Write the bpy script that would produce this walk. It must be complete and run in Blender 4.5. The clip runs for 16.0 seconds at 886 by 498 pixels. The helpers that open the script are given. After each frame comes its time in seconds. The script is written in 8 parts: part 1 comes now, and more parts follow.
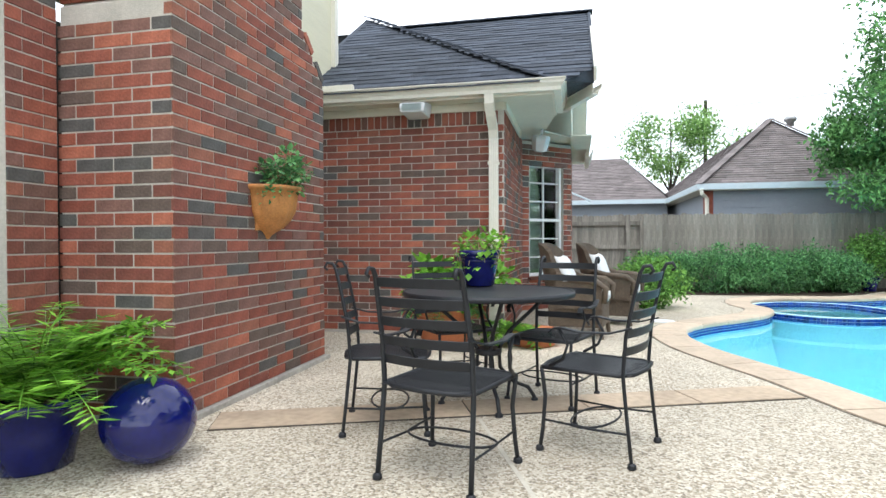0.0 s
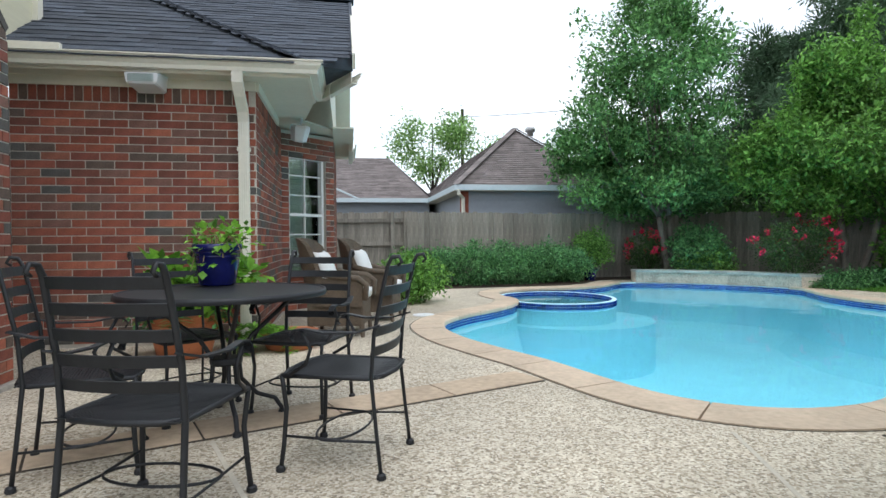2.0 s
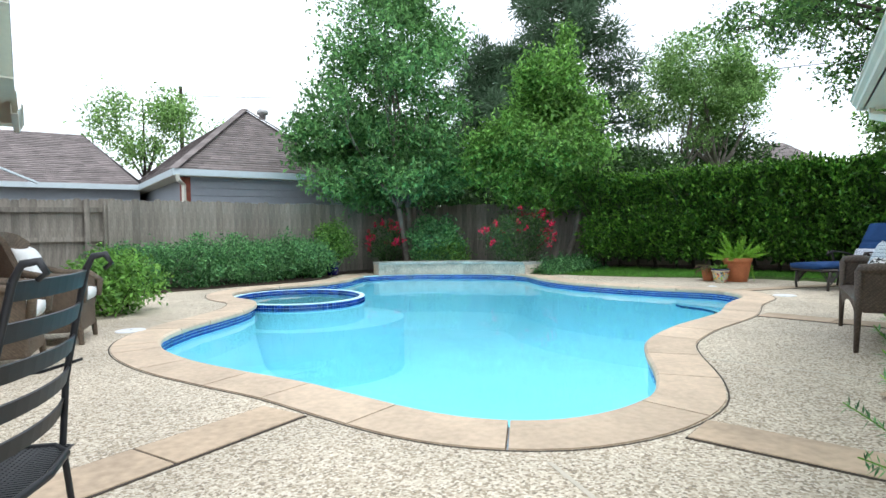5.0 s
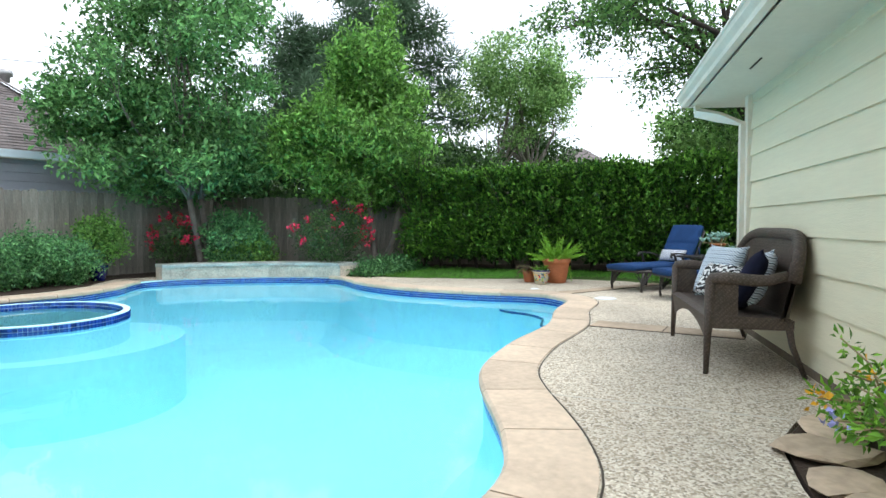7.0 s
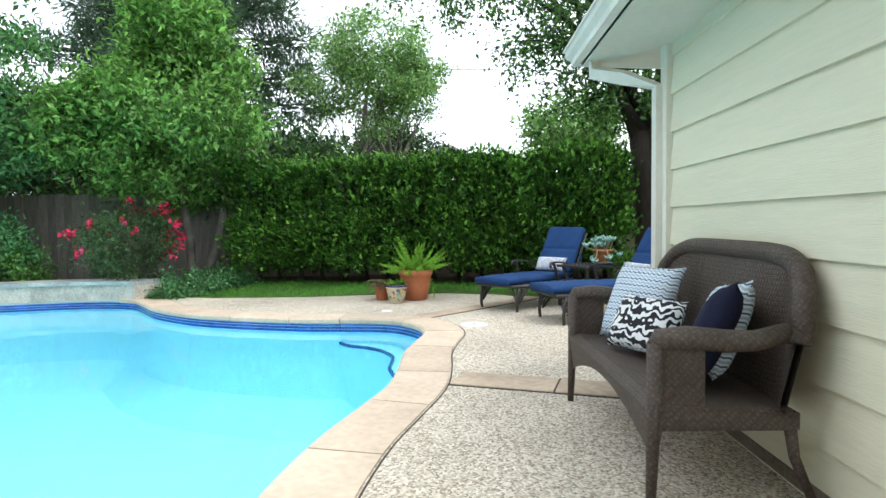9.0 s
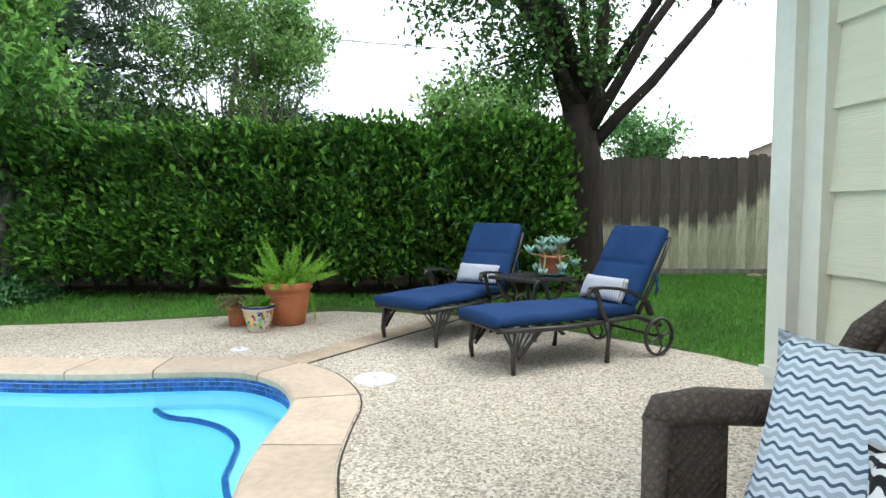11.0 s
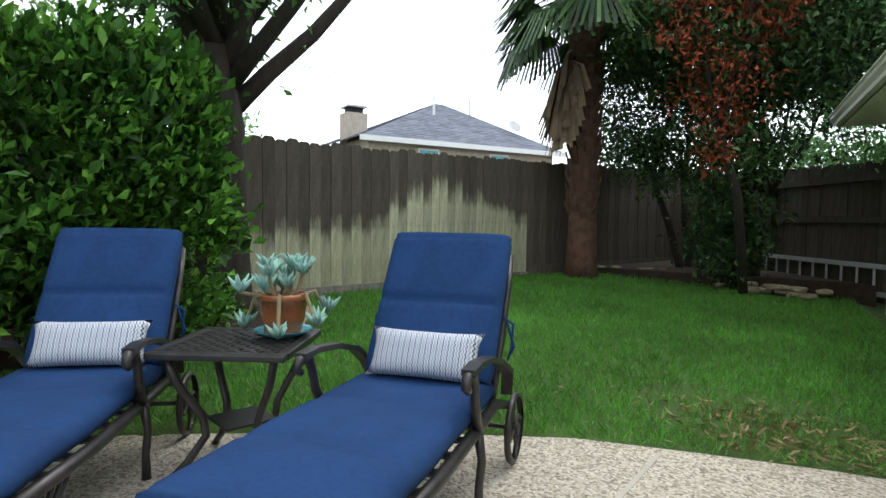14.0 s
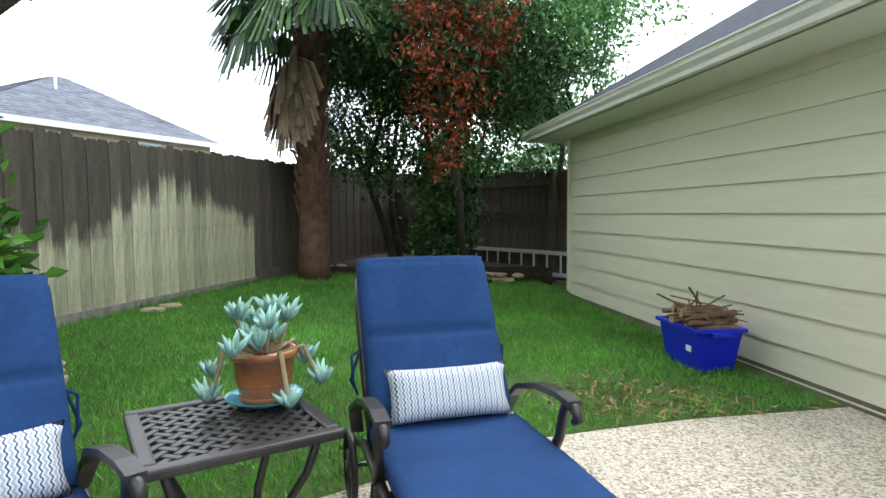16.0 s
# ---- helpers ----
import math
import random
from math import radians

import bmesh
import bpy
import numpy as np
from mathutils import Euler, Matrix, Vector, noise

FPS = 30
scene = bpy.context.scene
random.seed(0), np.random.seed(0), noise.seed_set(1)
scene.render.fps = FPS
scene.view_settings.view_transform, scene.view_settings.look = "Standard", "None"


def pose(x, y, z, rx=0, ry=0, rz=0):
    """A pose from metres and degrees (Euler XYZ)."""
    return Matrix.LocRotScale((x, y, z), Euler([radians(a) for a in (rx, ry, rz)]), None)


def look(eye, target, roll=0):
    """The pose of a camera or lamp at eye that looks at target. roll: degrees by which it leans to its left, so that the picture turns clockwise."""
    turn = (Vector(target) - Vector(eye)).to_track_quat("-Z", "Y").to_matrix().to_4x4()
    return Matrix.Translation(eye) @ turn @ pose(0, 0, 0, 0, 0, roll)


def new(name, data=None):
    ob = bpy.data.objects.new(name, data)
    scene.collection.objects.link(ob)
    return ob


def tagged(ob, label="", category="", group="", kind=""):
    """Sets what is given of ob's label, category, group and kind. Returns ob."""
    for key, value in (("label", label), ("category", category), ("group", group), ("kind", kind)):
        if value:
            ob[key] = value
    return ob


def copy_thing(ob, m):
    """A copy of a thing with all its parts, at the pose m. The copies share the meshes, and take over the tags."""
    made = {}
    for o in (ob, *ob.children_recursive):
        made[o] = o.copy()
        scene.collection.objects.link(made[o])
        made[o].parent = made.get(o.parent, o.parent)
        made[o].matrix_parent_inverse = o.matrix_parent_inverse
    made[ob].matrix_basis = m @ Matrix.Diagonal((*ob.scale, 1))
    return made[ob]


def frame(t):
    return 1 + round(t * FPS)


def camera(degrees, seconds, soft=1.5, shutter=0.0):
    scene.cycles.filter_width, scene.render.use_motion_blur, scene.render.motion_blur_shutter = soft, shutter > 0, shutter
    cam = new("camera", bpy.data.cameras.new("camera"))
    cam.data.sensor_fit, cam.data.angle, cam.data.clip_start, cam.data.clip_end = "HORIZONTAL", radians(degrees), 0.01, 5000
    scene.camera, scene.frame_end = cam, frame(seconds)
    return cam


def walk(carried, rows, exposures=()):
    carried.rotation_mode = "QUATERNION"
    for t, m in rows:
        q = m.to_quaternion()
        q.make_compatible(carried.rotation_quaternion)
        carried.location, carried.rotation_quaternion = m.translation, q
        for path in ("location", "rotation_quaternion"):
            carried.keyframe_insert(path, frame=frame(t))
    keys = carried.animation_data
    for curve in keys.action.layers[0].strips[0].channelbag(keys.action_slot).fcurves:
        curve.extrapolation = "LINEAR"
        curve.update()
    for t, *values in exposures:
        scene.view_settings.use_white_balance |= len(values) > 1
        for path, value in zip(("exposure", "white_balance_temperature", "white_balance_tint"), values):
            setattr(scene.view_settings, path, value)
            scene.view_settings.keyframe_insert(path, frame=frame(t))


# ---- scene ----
cam = camera(74.5, 16.0)
PATH = [
    (0, (0.372, -6.511, 1.071), (-0.07, -4.561, 1.048), -0.2),
    (0.5, (0.384, -6.427, 1.073), (0.114, -4.445, 1.048), -0.2),
    (1, (0.404, -6.395, 1.058), (0.343, -4.396, 1.03), -0.3),
    (1.5, (0.428, -6.284, 1.046), (0.551, -4.288, 1.017), -0.4),
    (2, (0.493, -6.156, 1.028), (0.82, -4.183, 0.997), -0.4),
    (2.5, (0.507, -6.028, 1.01), (1.05, -4.103, 0.978), -0.3),
    (3, (0.496, -5.849, 0.986), (1.246, -3.995, 0.953), -0.3),
    (3.5, (0.52, -5.648, 0.964), (1.448, -3.877, 0.933), -0.2),
    (4, (0.6, -5.436, 0.966), (1.64, -3.728, 0.933), -0.2),
    (4.2, (0.628, -5.367, 0.977), (1.7, -3.679, 0.936), -0.4),
    (6.3, (1.187, -4.661, 1.022), (2.556, -3.205, 0.943), -0.3),
    (6.5, (1.346, -4.537, 1.001), (2.778, -3.143, 0.921), -0.1),
    (7, (1.687, -4.283, 1.035), (3.277, -3.072, 0.951), -0.2),
    (7.5, (2.129, -4.068, 1.06), (3.828, -3.016, 0.973), -0.2),
    (8, (2.592, -3.884, 1.102), (4.356, -2.946, 1.009), -0.3),
    (8.5, (3.133, -3.725, 1.121), (4.931, -2.855, 1.02), -0.3),
    (8.7, (3.363, -3.644, 1.098), (5.166, -2.784, 1.003), -0.5),
    (11, (5.81, -2.591, 1.121), (7.745, -2.103, 0.997), -0.0),
    (11.5, (6.321, -2.348, 1.115), (8.292, -2.033, 0.989), 0.5),
    (12, (6.784, -2.159, 1.096), (8.777, -2.046, 0.976), 0.5),
    (12.5, (7.306, -2.014, 1.077), (9.301, -2.084, 0.965), 0.6),
    (13, (7.742, -1.84, 1.065), (9.708, -2.194, 0.958), 0.7),
    (13.5, (8.1717, -1.7134, 1.071), (10.0554, -2.3763, 0.969), 0.8),
    (14, (8.5638, -1.5572, 1.07), (10.2861, -2.5684, 0.973), 0.7),
    (14.5, (8.9113, -1.4016, 1.068), (10.4237, -2.7066, 0.974), 0.1),
    (15, (9.255, -1.1742, 1.134), (10.5157, -2.724, 1.033), -0.0),
    (15.5, (9.5604, -0.9767, 1.206), (10.5939, -2.6859, 1.089), -0.2),
    (16, (9.7843, -0.6912, 1.199), (10.6026, -2.5125, 1.078), -0.3),
]
EXPOSURES = [(0.0, 0.82), (1.0, 0.50), (1.5, 0.30), (2.0, 0.26), (4.0, 0.54), (7.0, 0.76), (8.5, 0.9), (11.0, 0.78), (12.0, 0.7), (13.0, 0.6), (14.0, 0.58), (15.0, 1.06), (16.0, 1.12)]
walk(cam, [(t, look(eye, aim, roll)) for t, eye, aim, roll in PATH], EXPOSURES)

# ---- world, sun, exposure ----
world = bpy.data.worlds.new("world")
scene.world = world
world.use_nodes = True
wn, wl = world.node_tree.nodes, world.node_tree.links
wn.clear()
sky = wn.new("ShaderNodeTexSky")
sky.sky_type, sky.sun_disc = "NISHITA", False
sky.sun_elevation, sky.sun_rotation = radians(62), radians(150)
sky_bg = wn.new("ShaderNodeBackground")
sky_bg.inputs[1].default_value = 0.05
wl.new(sky.outputs[0], sky_bg.inputs[0])
# the thin, even cloud cover
cloud_noise = wn.new("ShaderNodeTexNoise")
cloud_noise.inputs["Scale"].default_value, cloud_noise.inputs["Detail"].default_value = 3.0, 5.0
cloud_ramp = wn.new("ShaderNodeValToRGB")
cloud_ramp.color_ramp.elements[0].color, cloud_ramp.color_ramp.elements[1].color = (0.78, 0.84, 0.90, 1), (1.22, 1.26, 1.30, 1)
cloud_ramp.color_ramp.elements[0].position, cloud_ramp.color_ramp.elements[1].position = 0.42, 0.66
cloud_bg = wn.new("ShaderNodeBackground")
cloud_bg.inputs[1].default_value = 1.05
wl.new(cloud_noise.outputs[0], cloud_ramp.inputs[0])
wl.new(cloud_ramp.outputs[0], cloud_bg.inputs[0])
sky_add = wn.new("ShaderNodeAddShader")
wl.new(sky_bg.outputs[0], sky_add.inputs[0])
wl.new(cloud_bg.outputs[0], sky_add.inputs[1])
wl.new(sky_add.outputs[0], wn.new("ShaderNodeOutputWorld").inputs[0])
sun = new("sun", bpy.data.lights.new("sun", "SUN"))
sun.data.energy, sun.data.angle, sun.data.color = 0.8, radians(25), (1.0, 0.985, 0.965)
sun.matrix_world = look((6, -8, 20), (5, -1, 0))

# ---- materials ----


def mat(name, color, rough=0.7, metal=0.0, vary=0.15, scale=8.0, bump=0.0, bump_scale=60.0, spec=0.4, island=0.0, rand=0.0, palette=None, coat=0.0, stretch=(1, 1, 1), noisy=None, trans=0.0):
    """A surface with two scales of colour noise, fine relief, and shifts from piece to piece."""
    m = bpy.data.materials.new(name)
    m.use_nodes = True
    n, l = m.node_tree.nodes, m.node_tree.links
    b = n["Principled BSDF"]
    b.inputs["Roughness"].default_value, b.inputs["Metallic"].default_value = rough, metal
    b.inputs["Specular IOR Level"].default_value, b.inputs["Coat Weight"].default_value = spec, coat
    tc = n.new("ShaderNodeTexCoord")
    mp = n.new("ShaderNodeMapping")
    mp.inputs["Scale"].default_value = stretch
    l.new(tc.outputs["Object"], mp.inputs[0])
    big, fine = n.new("ShaderNodeTexNoise"), n.new("ShaderNodeTexNoise")
    big.inputs["Scale"].default_value, fine.inputs["Scale"].default_value = scale, scale * 9
    big.inputs["Detail"].default_value, fine.inputs["Detail"].default_value = 5, 3
    l.new(mp.outputs[0], big.inputs[0])
    l.new(mp.outputs[0], fine.inputs[0])
    base = n.new("ShaderNodeRGB")
    base.outputs[0].default_value = (*color, 1)
    col = base.outputs[0]
    pick = None
    if palette or rand:
        pick = n.new("ShaderNodeObjectInfo").outputs["Random"]
    if island:
        pick = n.new("ShaderNodeNewGeometry").outputs["Random Per Island"]
    if palette:
        ramp = n.new("ShaderNodeValToRGB")
        ramp.color_ramp.interpolation = "CONSTANT" if not island else "LINEAR"
        e = ramp.color_ramp.elements
        while len(e) < len(palette):
            e.new(0.5)
        for k, c in enumerate(palette):
            e[k].position = k / len(palette) if not island else k / (len(palette) - 1)
            e[k].color = (*c, 1)
        l.new(pick, ramp.inputs[0])
        col = ramp.outputs[0]
    hsv = n.new("ShaderNodeHueSaturation")
    l.new(col, hsv.inputs["Color"])
    add = n.new("ShaderNodeMath")
    add.operation = "ADD"
    mr, mr2 = n.new("ShaderNodeMapRange"), n.new("ShaderNodeMapRange")
    mr.inputs[1].default_value, mr.inputs[2].default_value = 0.25, 0.75
    mr2.inputs[1].default_value, mr2.inputs[2].default_value = 0.3, 0.7
    mr.inputs[3].default_value, mr.inputs[4].default_value = 1 - vary, 1 + vary
    mr2.inputs[3].default_value, mr2.inputs[4].default_value = -vary * 0.6, vary * 0.6
    l.new(big.outputs[0], mr.inputs[0])
    l.new(fine.outputs[0], mr2.inputs[0])
    l.new(mr.outputs[0], add.inputs[0])
    l.new(mr2.outputs[0], add.inputs[1])
    val = add.outputs[0]
    if (rand or island) and pick is not None:
        mul, mp3 = n.new("ShaderNodeMath"), n.new("ShaderNodeMapRange")
        mul.operation = "MULTIPLY"
        s = rand or island
        mp3.inputs[3].default_value, mp3.inputs[4].default_value = 1 - s, 1 + s
        l.new(pick, mp3.inputs[0])
        l.new(val, mul.inputs[0])
        l.new(mp3.outputs[0], mul.inputs[1])
        val = mul.outputs[0]
    l.new(val, hsv.inputs["Value"])
    l.new(hsv.outputs[0], b.inputs["Base Color"])
    if bump:
        bt = n.new("ShaderNodeTexNoise")
        bt.inputs["Scale"].default_value, bt.inputs["Detail"].default_value = bump_scale, 4
        l.new(mp.outputs[0], bt.inputs[0])
        bm_ = n.new("ShaderNodeBump")
        bm_.inputs["Strength"].default_value, bm_.inputs["Distance"].default_value = bump, 0.01
        l.new(bt.outputs[0], bm_.inputs["Height"])
        l.new(bm_.outputs[0], b.inputs["Normal"])
    if trans:
        tr = n.new("ShaderNodeBsdfTranslucent")
        mix = n.new("ShaderNodeMixShader")
        mix.inputs[0].default_value = trans
        l.new(hsv.outputs[0], tr.inputs[0])
        l.new(b.outputs[0], mix.inputs[1])
        l.new(tr.outputs[0], mix.inputs[2])
        l.new(mix.outputs[0], n["Material Output"].inputs[0])
    return m


def node_after(m):
    return m.node_tree.nodes, m.node_tree.links, m.node_tree.nodes["Principled BSDF"]


def aggregate_material():
    m = mat("exposed_aggregate", (0.52, 0.47, 0.38), 0.85, vary=0.12, scale=0.9)
    n, l, b = node_after(m)
    tc = n.new("ShaderNodeTexCoord")
    v = n.new("ShaderNodeTexVoronoi")
    v.inputs["Scale"].default_value = 84
    l.new(tc.outputs["Object"], v.inputs[0])
    sep = n.new("ShaderNodeSeparateColor")
    l.new(v.outputs["Color"], sep.inputs[0])
    ramp = n.new("ShaderNodeValToRGB")
    e = ramp.color_ramp.elements
    stones = [(0.0, (0.12, 0.09, 0.06)), (0.2, (0.30, 0.235, 0.155)), (0.42, (0.50, 0.43, 0.33)), (0.7, (0.64, 0.575, 0.465)), (1.0, (0.82, 0.77, 0.66))]
    while len(e) < len(stones):
        e.new(0.5)
    for k, (p, c) in enumerate(stones):
        e[k].position, e[k].color = p, (*c, 1)
    l.new(sep.outputs[0], ramp.inputs[0])
    old = b.inputs["Base Color"].links[0].from_socket
    mix = n.new("ShaderNodeMix")
    mix.data_type, mix.blend_type = "RGBA", "MULTIPLY"
    mix.inputs[0].default_value = 1.0
    tint = n.new("ShaderNodeMix")
    tint.data_type = "RGBA"
    tint.inputs[0].default_value = 0.72
    l.new(old, tint.inputs[6])
    l.new(ramp.outputs[0], tint.inputs[7])
    # broad damp and dirty stains
    big = n.new("ShaderNodeTexNoise")
    big.inputs["Scale"].default_value, big.inputs["Detail"].default_value = 0.7, 6
    l.new(tc.outputs["Object"], big.inputs[0])
    mr = n.new("ShaderNodeMapRange")
    mr.inputs[1].default_value, mr.inputs[2].default_value = 0.3, 0.7
    mr.inputs[3].default_value, mr.inputs[4].default_value = 0.8, 1.15
    l.new(big.outputs[0], mr.inputs[0])
    l.new(tint.outputs[2], mix.inputs[6])
    l.new(mr.outputs[0], mix.inputs[7])
    l.new(mix.outputs[2], b.inputs["Base Color"])
    bp = n.new("ShaderNodeBump")
    bp.inputs["Strength"].default_value, bp.inputs["Distance"].default_value = 0.9, 0.006
    inv = n.new("ShaderNodeMath")
    inv.operation = "MULTIPLY"
    inv.inputs[1].default_value = -1
    l.new(v.outputs["Distance"], inv.inputs[0])
    l.new(inv.outputs[0], bp.inputs["Height"])
    l.new(bp.outputs[0], b.inputs["Normal"])
    return m


def stained_fence_material():
    """Dark old cedar, bleached in a ragged arch by years of lawn spray."""
    m = mat("spray_bleached_cedar", (0.105, 0.09, 0.07), 0.9, vary=0.35, scale=3, bump=0.5, bump_scale=40, rand=0.2, stretch=(6, 6, 0.7))
    n, l, b = node_after(m)

    def op(kind, a, c=None):
        q = n.new("ShaderNodeMath")
        q.operation = kind
        for i, v in enumerate((a, c)):
            if isinstance(v, (int, float)):
                q.inputs[i].default_value = v
            elif v is not None:
                l.new(v, q.inputs[i])
        return q.outputs[0]

    xyz = n.new("ShaderNodeSeparateXYZ")
    l.new(n.new("ShaderNodeNewGeometry").outputs["Position"], xyz.inputs[0])
    rag = n.new("ShaderNodeTexNoise")
    rag.inputs["Scale"].default_value, rag.inputs["Detail"].default_value = 7, 4
    pick = n.new("ShaderNodeObjectInfo").outputs["Random"]
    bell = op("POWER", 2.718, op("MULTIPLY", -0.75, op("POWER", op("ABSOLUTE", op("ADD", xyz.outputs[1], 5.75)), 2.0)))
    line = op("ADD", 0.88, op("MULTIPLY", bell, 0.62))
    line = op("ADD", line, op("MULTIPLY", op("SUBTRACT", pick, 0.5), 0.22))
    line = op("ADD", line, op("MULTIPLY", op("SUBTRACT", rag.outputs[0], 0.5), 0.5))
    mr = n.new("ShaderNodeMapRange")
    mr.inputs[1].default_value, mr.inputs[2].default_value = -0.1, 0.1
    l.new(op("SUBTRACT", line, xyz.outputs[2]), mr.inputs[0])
    pale = n.new("ShaderNodeMix")
    pale.data_type = "RGBA"
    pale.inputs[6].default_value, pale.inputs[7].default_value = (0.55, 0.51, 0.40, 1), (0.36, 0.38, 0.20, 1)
    moss = n.new("ShaderNodeTexNoise")
    moss.inputs["Scale"].default_value = 3
    l.new(moss.outputs[0], pale.inputs[0])
    mix = n.new("ShaderNodeMix")
    mix.data_type = "RGBA"
    old = b.inputs["Base Color"].links[0].from_socket
    grain = n.new("ShaderNodeMix")
    grain.data_type, grain.blend_type = "RGBA", "MULTIPLY"
    grain.inputs[0].default_value = 1.0
    light = n.new("ShaderNodeMix")
    light.data_type, light.blend_type = "RGBA", "DIVIDE"
    light.inputs[0].default_value = 1.0
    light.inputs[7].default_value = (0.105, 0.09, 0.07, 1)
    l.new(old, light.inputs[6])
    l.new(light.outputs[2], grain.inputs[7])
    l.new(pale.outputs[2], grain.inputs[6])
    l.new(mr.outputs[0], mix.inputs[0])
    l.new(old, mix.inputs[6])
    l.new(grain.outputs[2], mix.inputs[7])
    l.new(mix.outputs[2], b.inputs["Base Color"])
    return m


def weave_material(name, color, size, rough=0.6):
    """Woven strands running both ways."""
    m = mat(name, color, rough, vary=0.25, scale=6)
    n, l, b = node_after(m)
    tc = n.new("ShaderNodeTexCoord")
    mp = n.new("ShaderNodeMapping")
    mp.inputs["Rotation"].default_value = (radians(45), radians(35), 0)
    l.new(tc.outputs["Object"], mp.inputs[0])
    w = n.new("ShaderNodeTexVoronoi")
    w.distance, w.inputs["Scale"].default_value, w.inputs["Randomness"].default_value = "CHEBYCHEV", size, 0.25
    l.new(mp.outputs[0], w.inputs[0])
    bp = n.new("ShaderNodeBump")
    bp.inputs["Strength"].default_value, bp.inputs["Distance"].default_value = 1.0, 0.006
    inv = n.new("ShaderNodeMath")
    inv.operation, inv.inputs[1].default_value = "MULTIPLY", -1
    l.new(w.outputs["Distance"], inv.inputs[0])
    l.new(inv.outputs[0], bp.inputs["Height"])
    l.new(bp.outputs[0], b.inputs["Normal"])
    old = b.inputs["Base Color"].links[0].from_socket
    # lightens strand tops and darkens gaps: relief shading put into the colour
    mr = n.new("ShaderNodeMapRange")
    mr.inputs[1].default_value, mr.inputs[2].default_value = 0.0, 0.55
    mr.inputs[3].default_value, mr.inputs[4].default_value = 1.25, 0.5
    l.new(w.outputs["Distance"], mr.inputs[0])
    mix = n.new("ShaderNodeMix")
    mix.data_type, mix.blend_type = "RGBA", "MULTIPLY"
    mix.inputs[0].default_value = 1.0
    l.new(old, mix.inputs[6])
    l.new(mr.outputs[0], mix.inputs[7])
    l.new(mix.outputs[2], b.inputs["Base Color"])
    return m


def pattern_material(name, a, bcol, kind, scale, upright=False):
    """Printed cloth: 'links' is a fine chain pattern, 'scroll' a bold leafy one."""
    m = mat(name, a, 0.85, vary=0.06, scale=10)
    n, l, b = node_after(m)
    tc = n.new("ShaderNodeTexCoord")
    mix = n.new("ShaderNodeMix")
    mix.data_type = "RGBA"
    mix.inputs[6].default_value, mix.inputs[7].default_value = (*a, 1), (*bcol, 1)
    if kind == "links":
        def calc(op, p, q):
            nd = n.new("ShaderNodeMath")
            nd.operation = op
            for sock, v in zip(nd.inputs, (p, q)):
                if isinstance(v, (int, float)):
                    sock.default_value = v
                else:
                    l.new(v, sock)
            return nd.outputs[0]

        sep = n.new("ShaderNodeSeparateXYZ")
        l.new(tc.outputs["Object"], sep.inputs[0])
        along, across = (sep.outputs[2], sep.outputs[0]) if upright else (sep.outputs[0], sep.outputs[2])
        wave = calc("MULTIPLY", calc("SINE", calc("MULTIPLY", along, scale * 7.0), 0.0), 0.12)
        row = calc("FRACT", calc("ADD", calc("MULTIPLY", across, scale), wave), 0.0)
        ramp = n.new("ShaderNodeValToRGB")
        ramp.color_ramp.interpolation = "CONSTANT"
        mid = tuple(0.55 * p + 0.45 * q for p, q in zip(a, bcol))
        while len(ramp.color_ramp.elements) < 4:
            ramp.color_ramp.elements.new(0.5)
        for e, (pos, c) in zip(ramp.color_ramp.elements, ((0.0, bcol), (0.2, a), (0.45, mid), (0.75, a))):
            e.position, e.color = pos, (*c, 1)
        l.new(row, ramp.inputs[0])
        l.new(ramp.outputs[0], b.inputs["Base Color"])
        return m
    else:
        w = n.new("ShaderNodeTexWave")
        w.wave_type = "RINGS"
        w.inputs["Scale"].default_value, w.inputs["Distortion"].default_value = scale, 9.0
        w.inputs["Detail"].default_value, w.inputs["Detail Scale"].default_value = 1.5, 1.6
        l.new(tc.outputs["Object"], w.inputs[0])
        gt = n.new("ShaderNodeMapRange")
        gt.inputs[1].default_value, gt.inputs[2].default_value = 0.45, 0.55
        l.new(w.outputs[1], gt.inputs[0])
        l.new(gt.outputs[0], mix.inputs[0])
    l.new(mix.outputs[2], b.inputs["Base Color"])
    return m


def water_material():
    m = bpy.data.materials.new("pool_water")
    m.use_nodes = True
    n, l = m.node_tree.nodes, m.node_tree.links
    n.remove(n["Principled BSDF"])
    clear, gloss, mix, fr = n.new("ShaderNodeBsdfTransparent"), n.new("ShaderNodeBsdfGlossy"), n.new("ShaderNodeMixShader"), n.new("ShaderNodeFresnel")
    clear.inputs[0].default_value = (0.575, 0.925, 0.985, 1)
    gloss.inputs["Roughness"].default_value = 0.015
    fr.inputs[0].default_value = 1.27
    tc, wv, bp = n.new("ShaderNodeTexCoord"), n.new("ShaderNodeTexNoise"), n.new("ShaderNodeBump")
    wv.inputs["Scale"].default_value, wv.inputs["Detail"].default_value = 1.4, 2
    bp.inputs["Strength"].default_value, bp.inputs["Distance"].default_value = 0.12, 0.05
    l.new(tc.outputs["Object"], wv.inputs[0])
    l.new(wv.outputs[0], bp.inputs["Height"])
    l.new(bp.outputs[0], gloss.inputs["Normal"])
    l.new(bp.outputs[0], fr.inputs["Normal"])
    l.new(fr.outputs[0], mix.inputs[0])
    l.new(clear.outputs[0], mix.inputs[1])
    l.new(gloss.outputs[0], mix.inputs[2])
    l.new(mix.outputs[0], n["Material Output"].inputs[0])
    return m


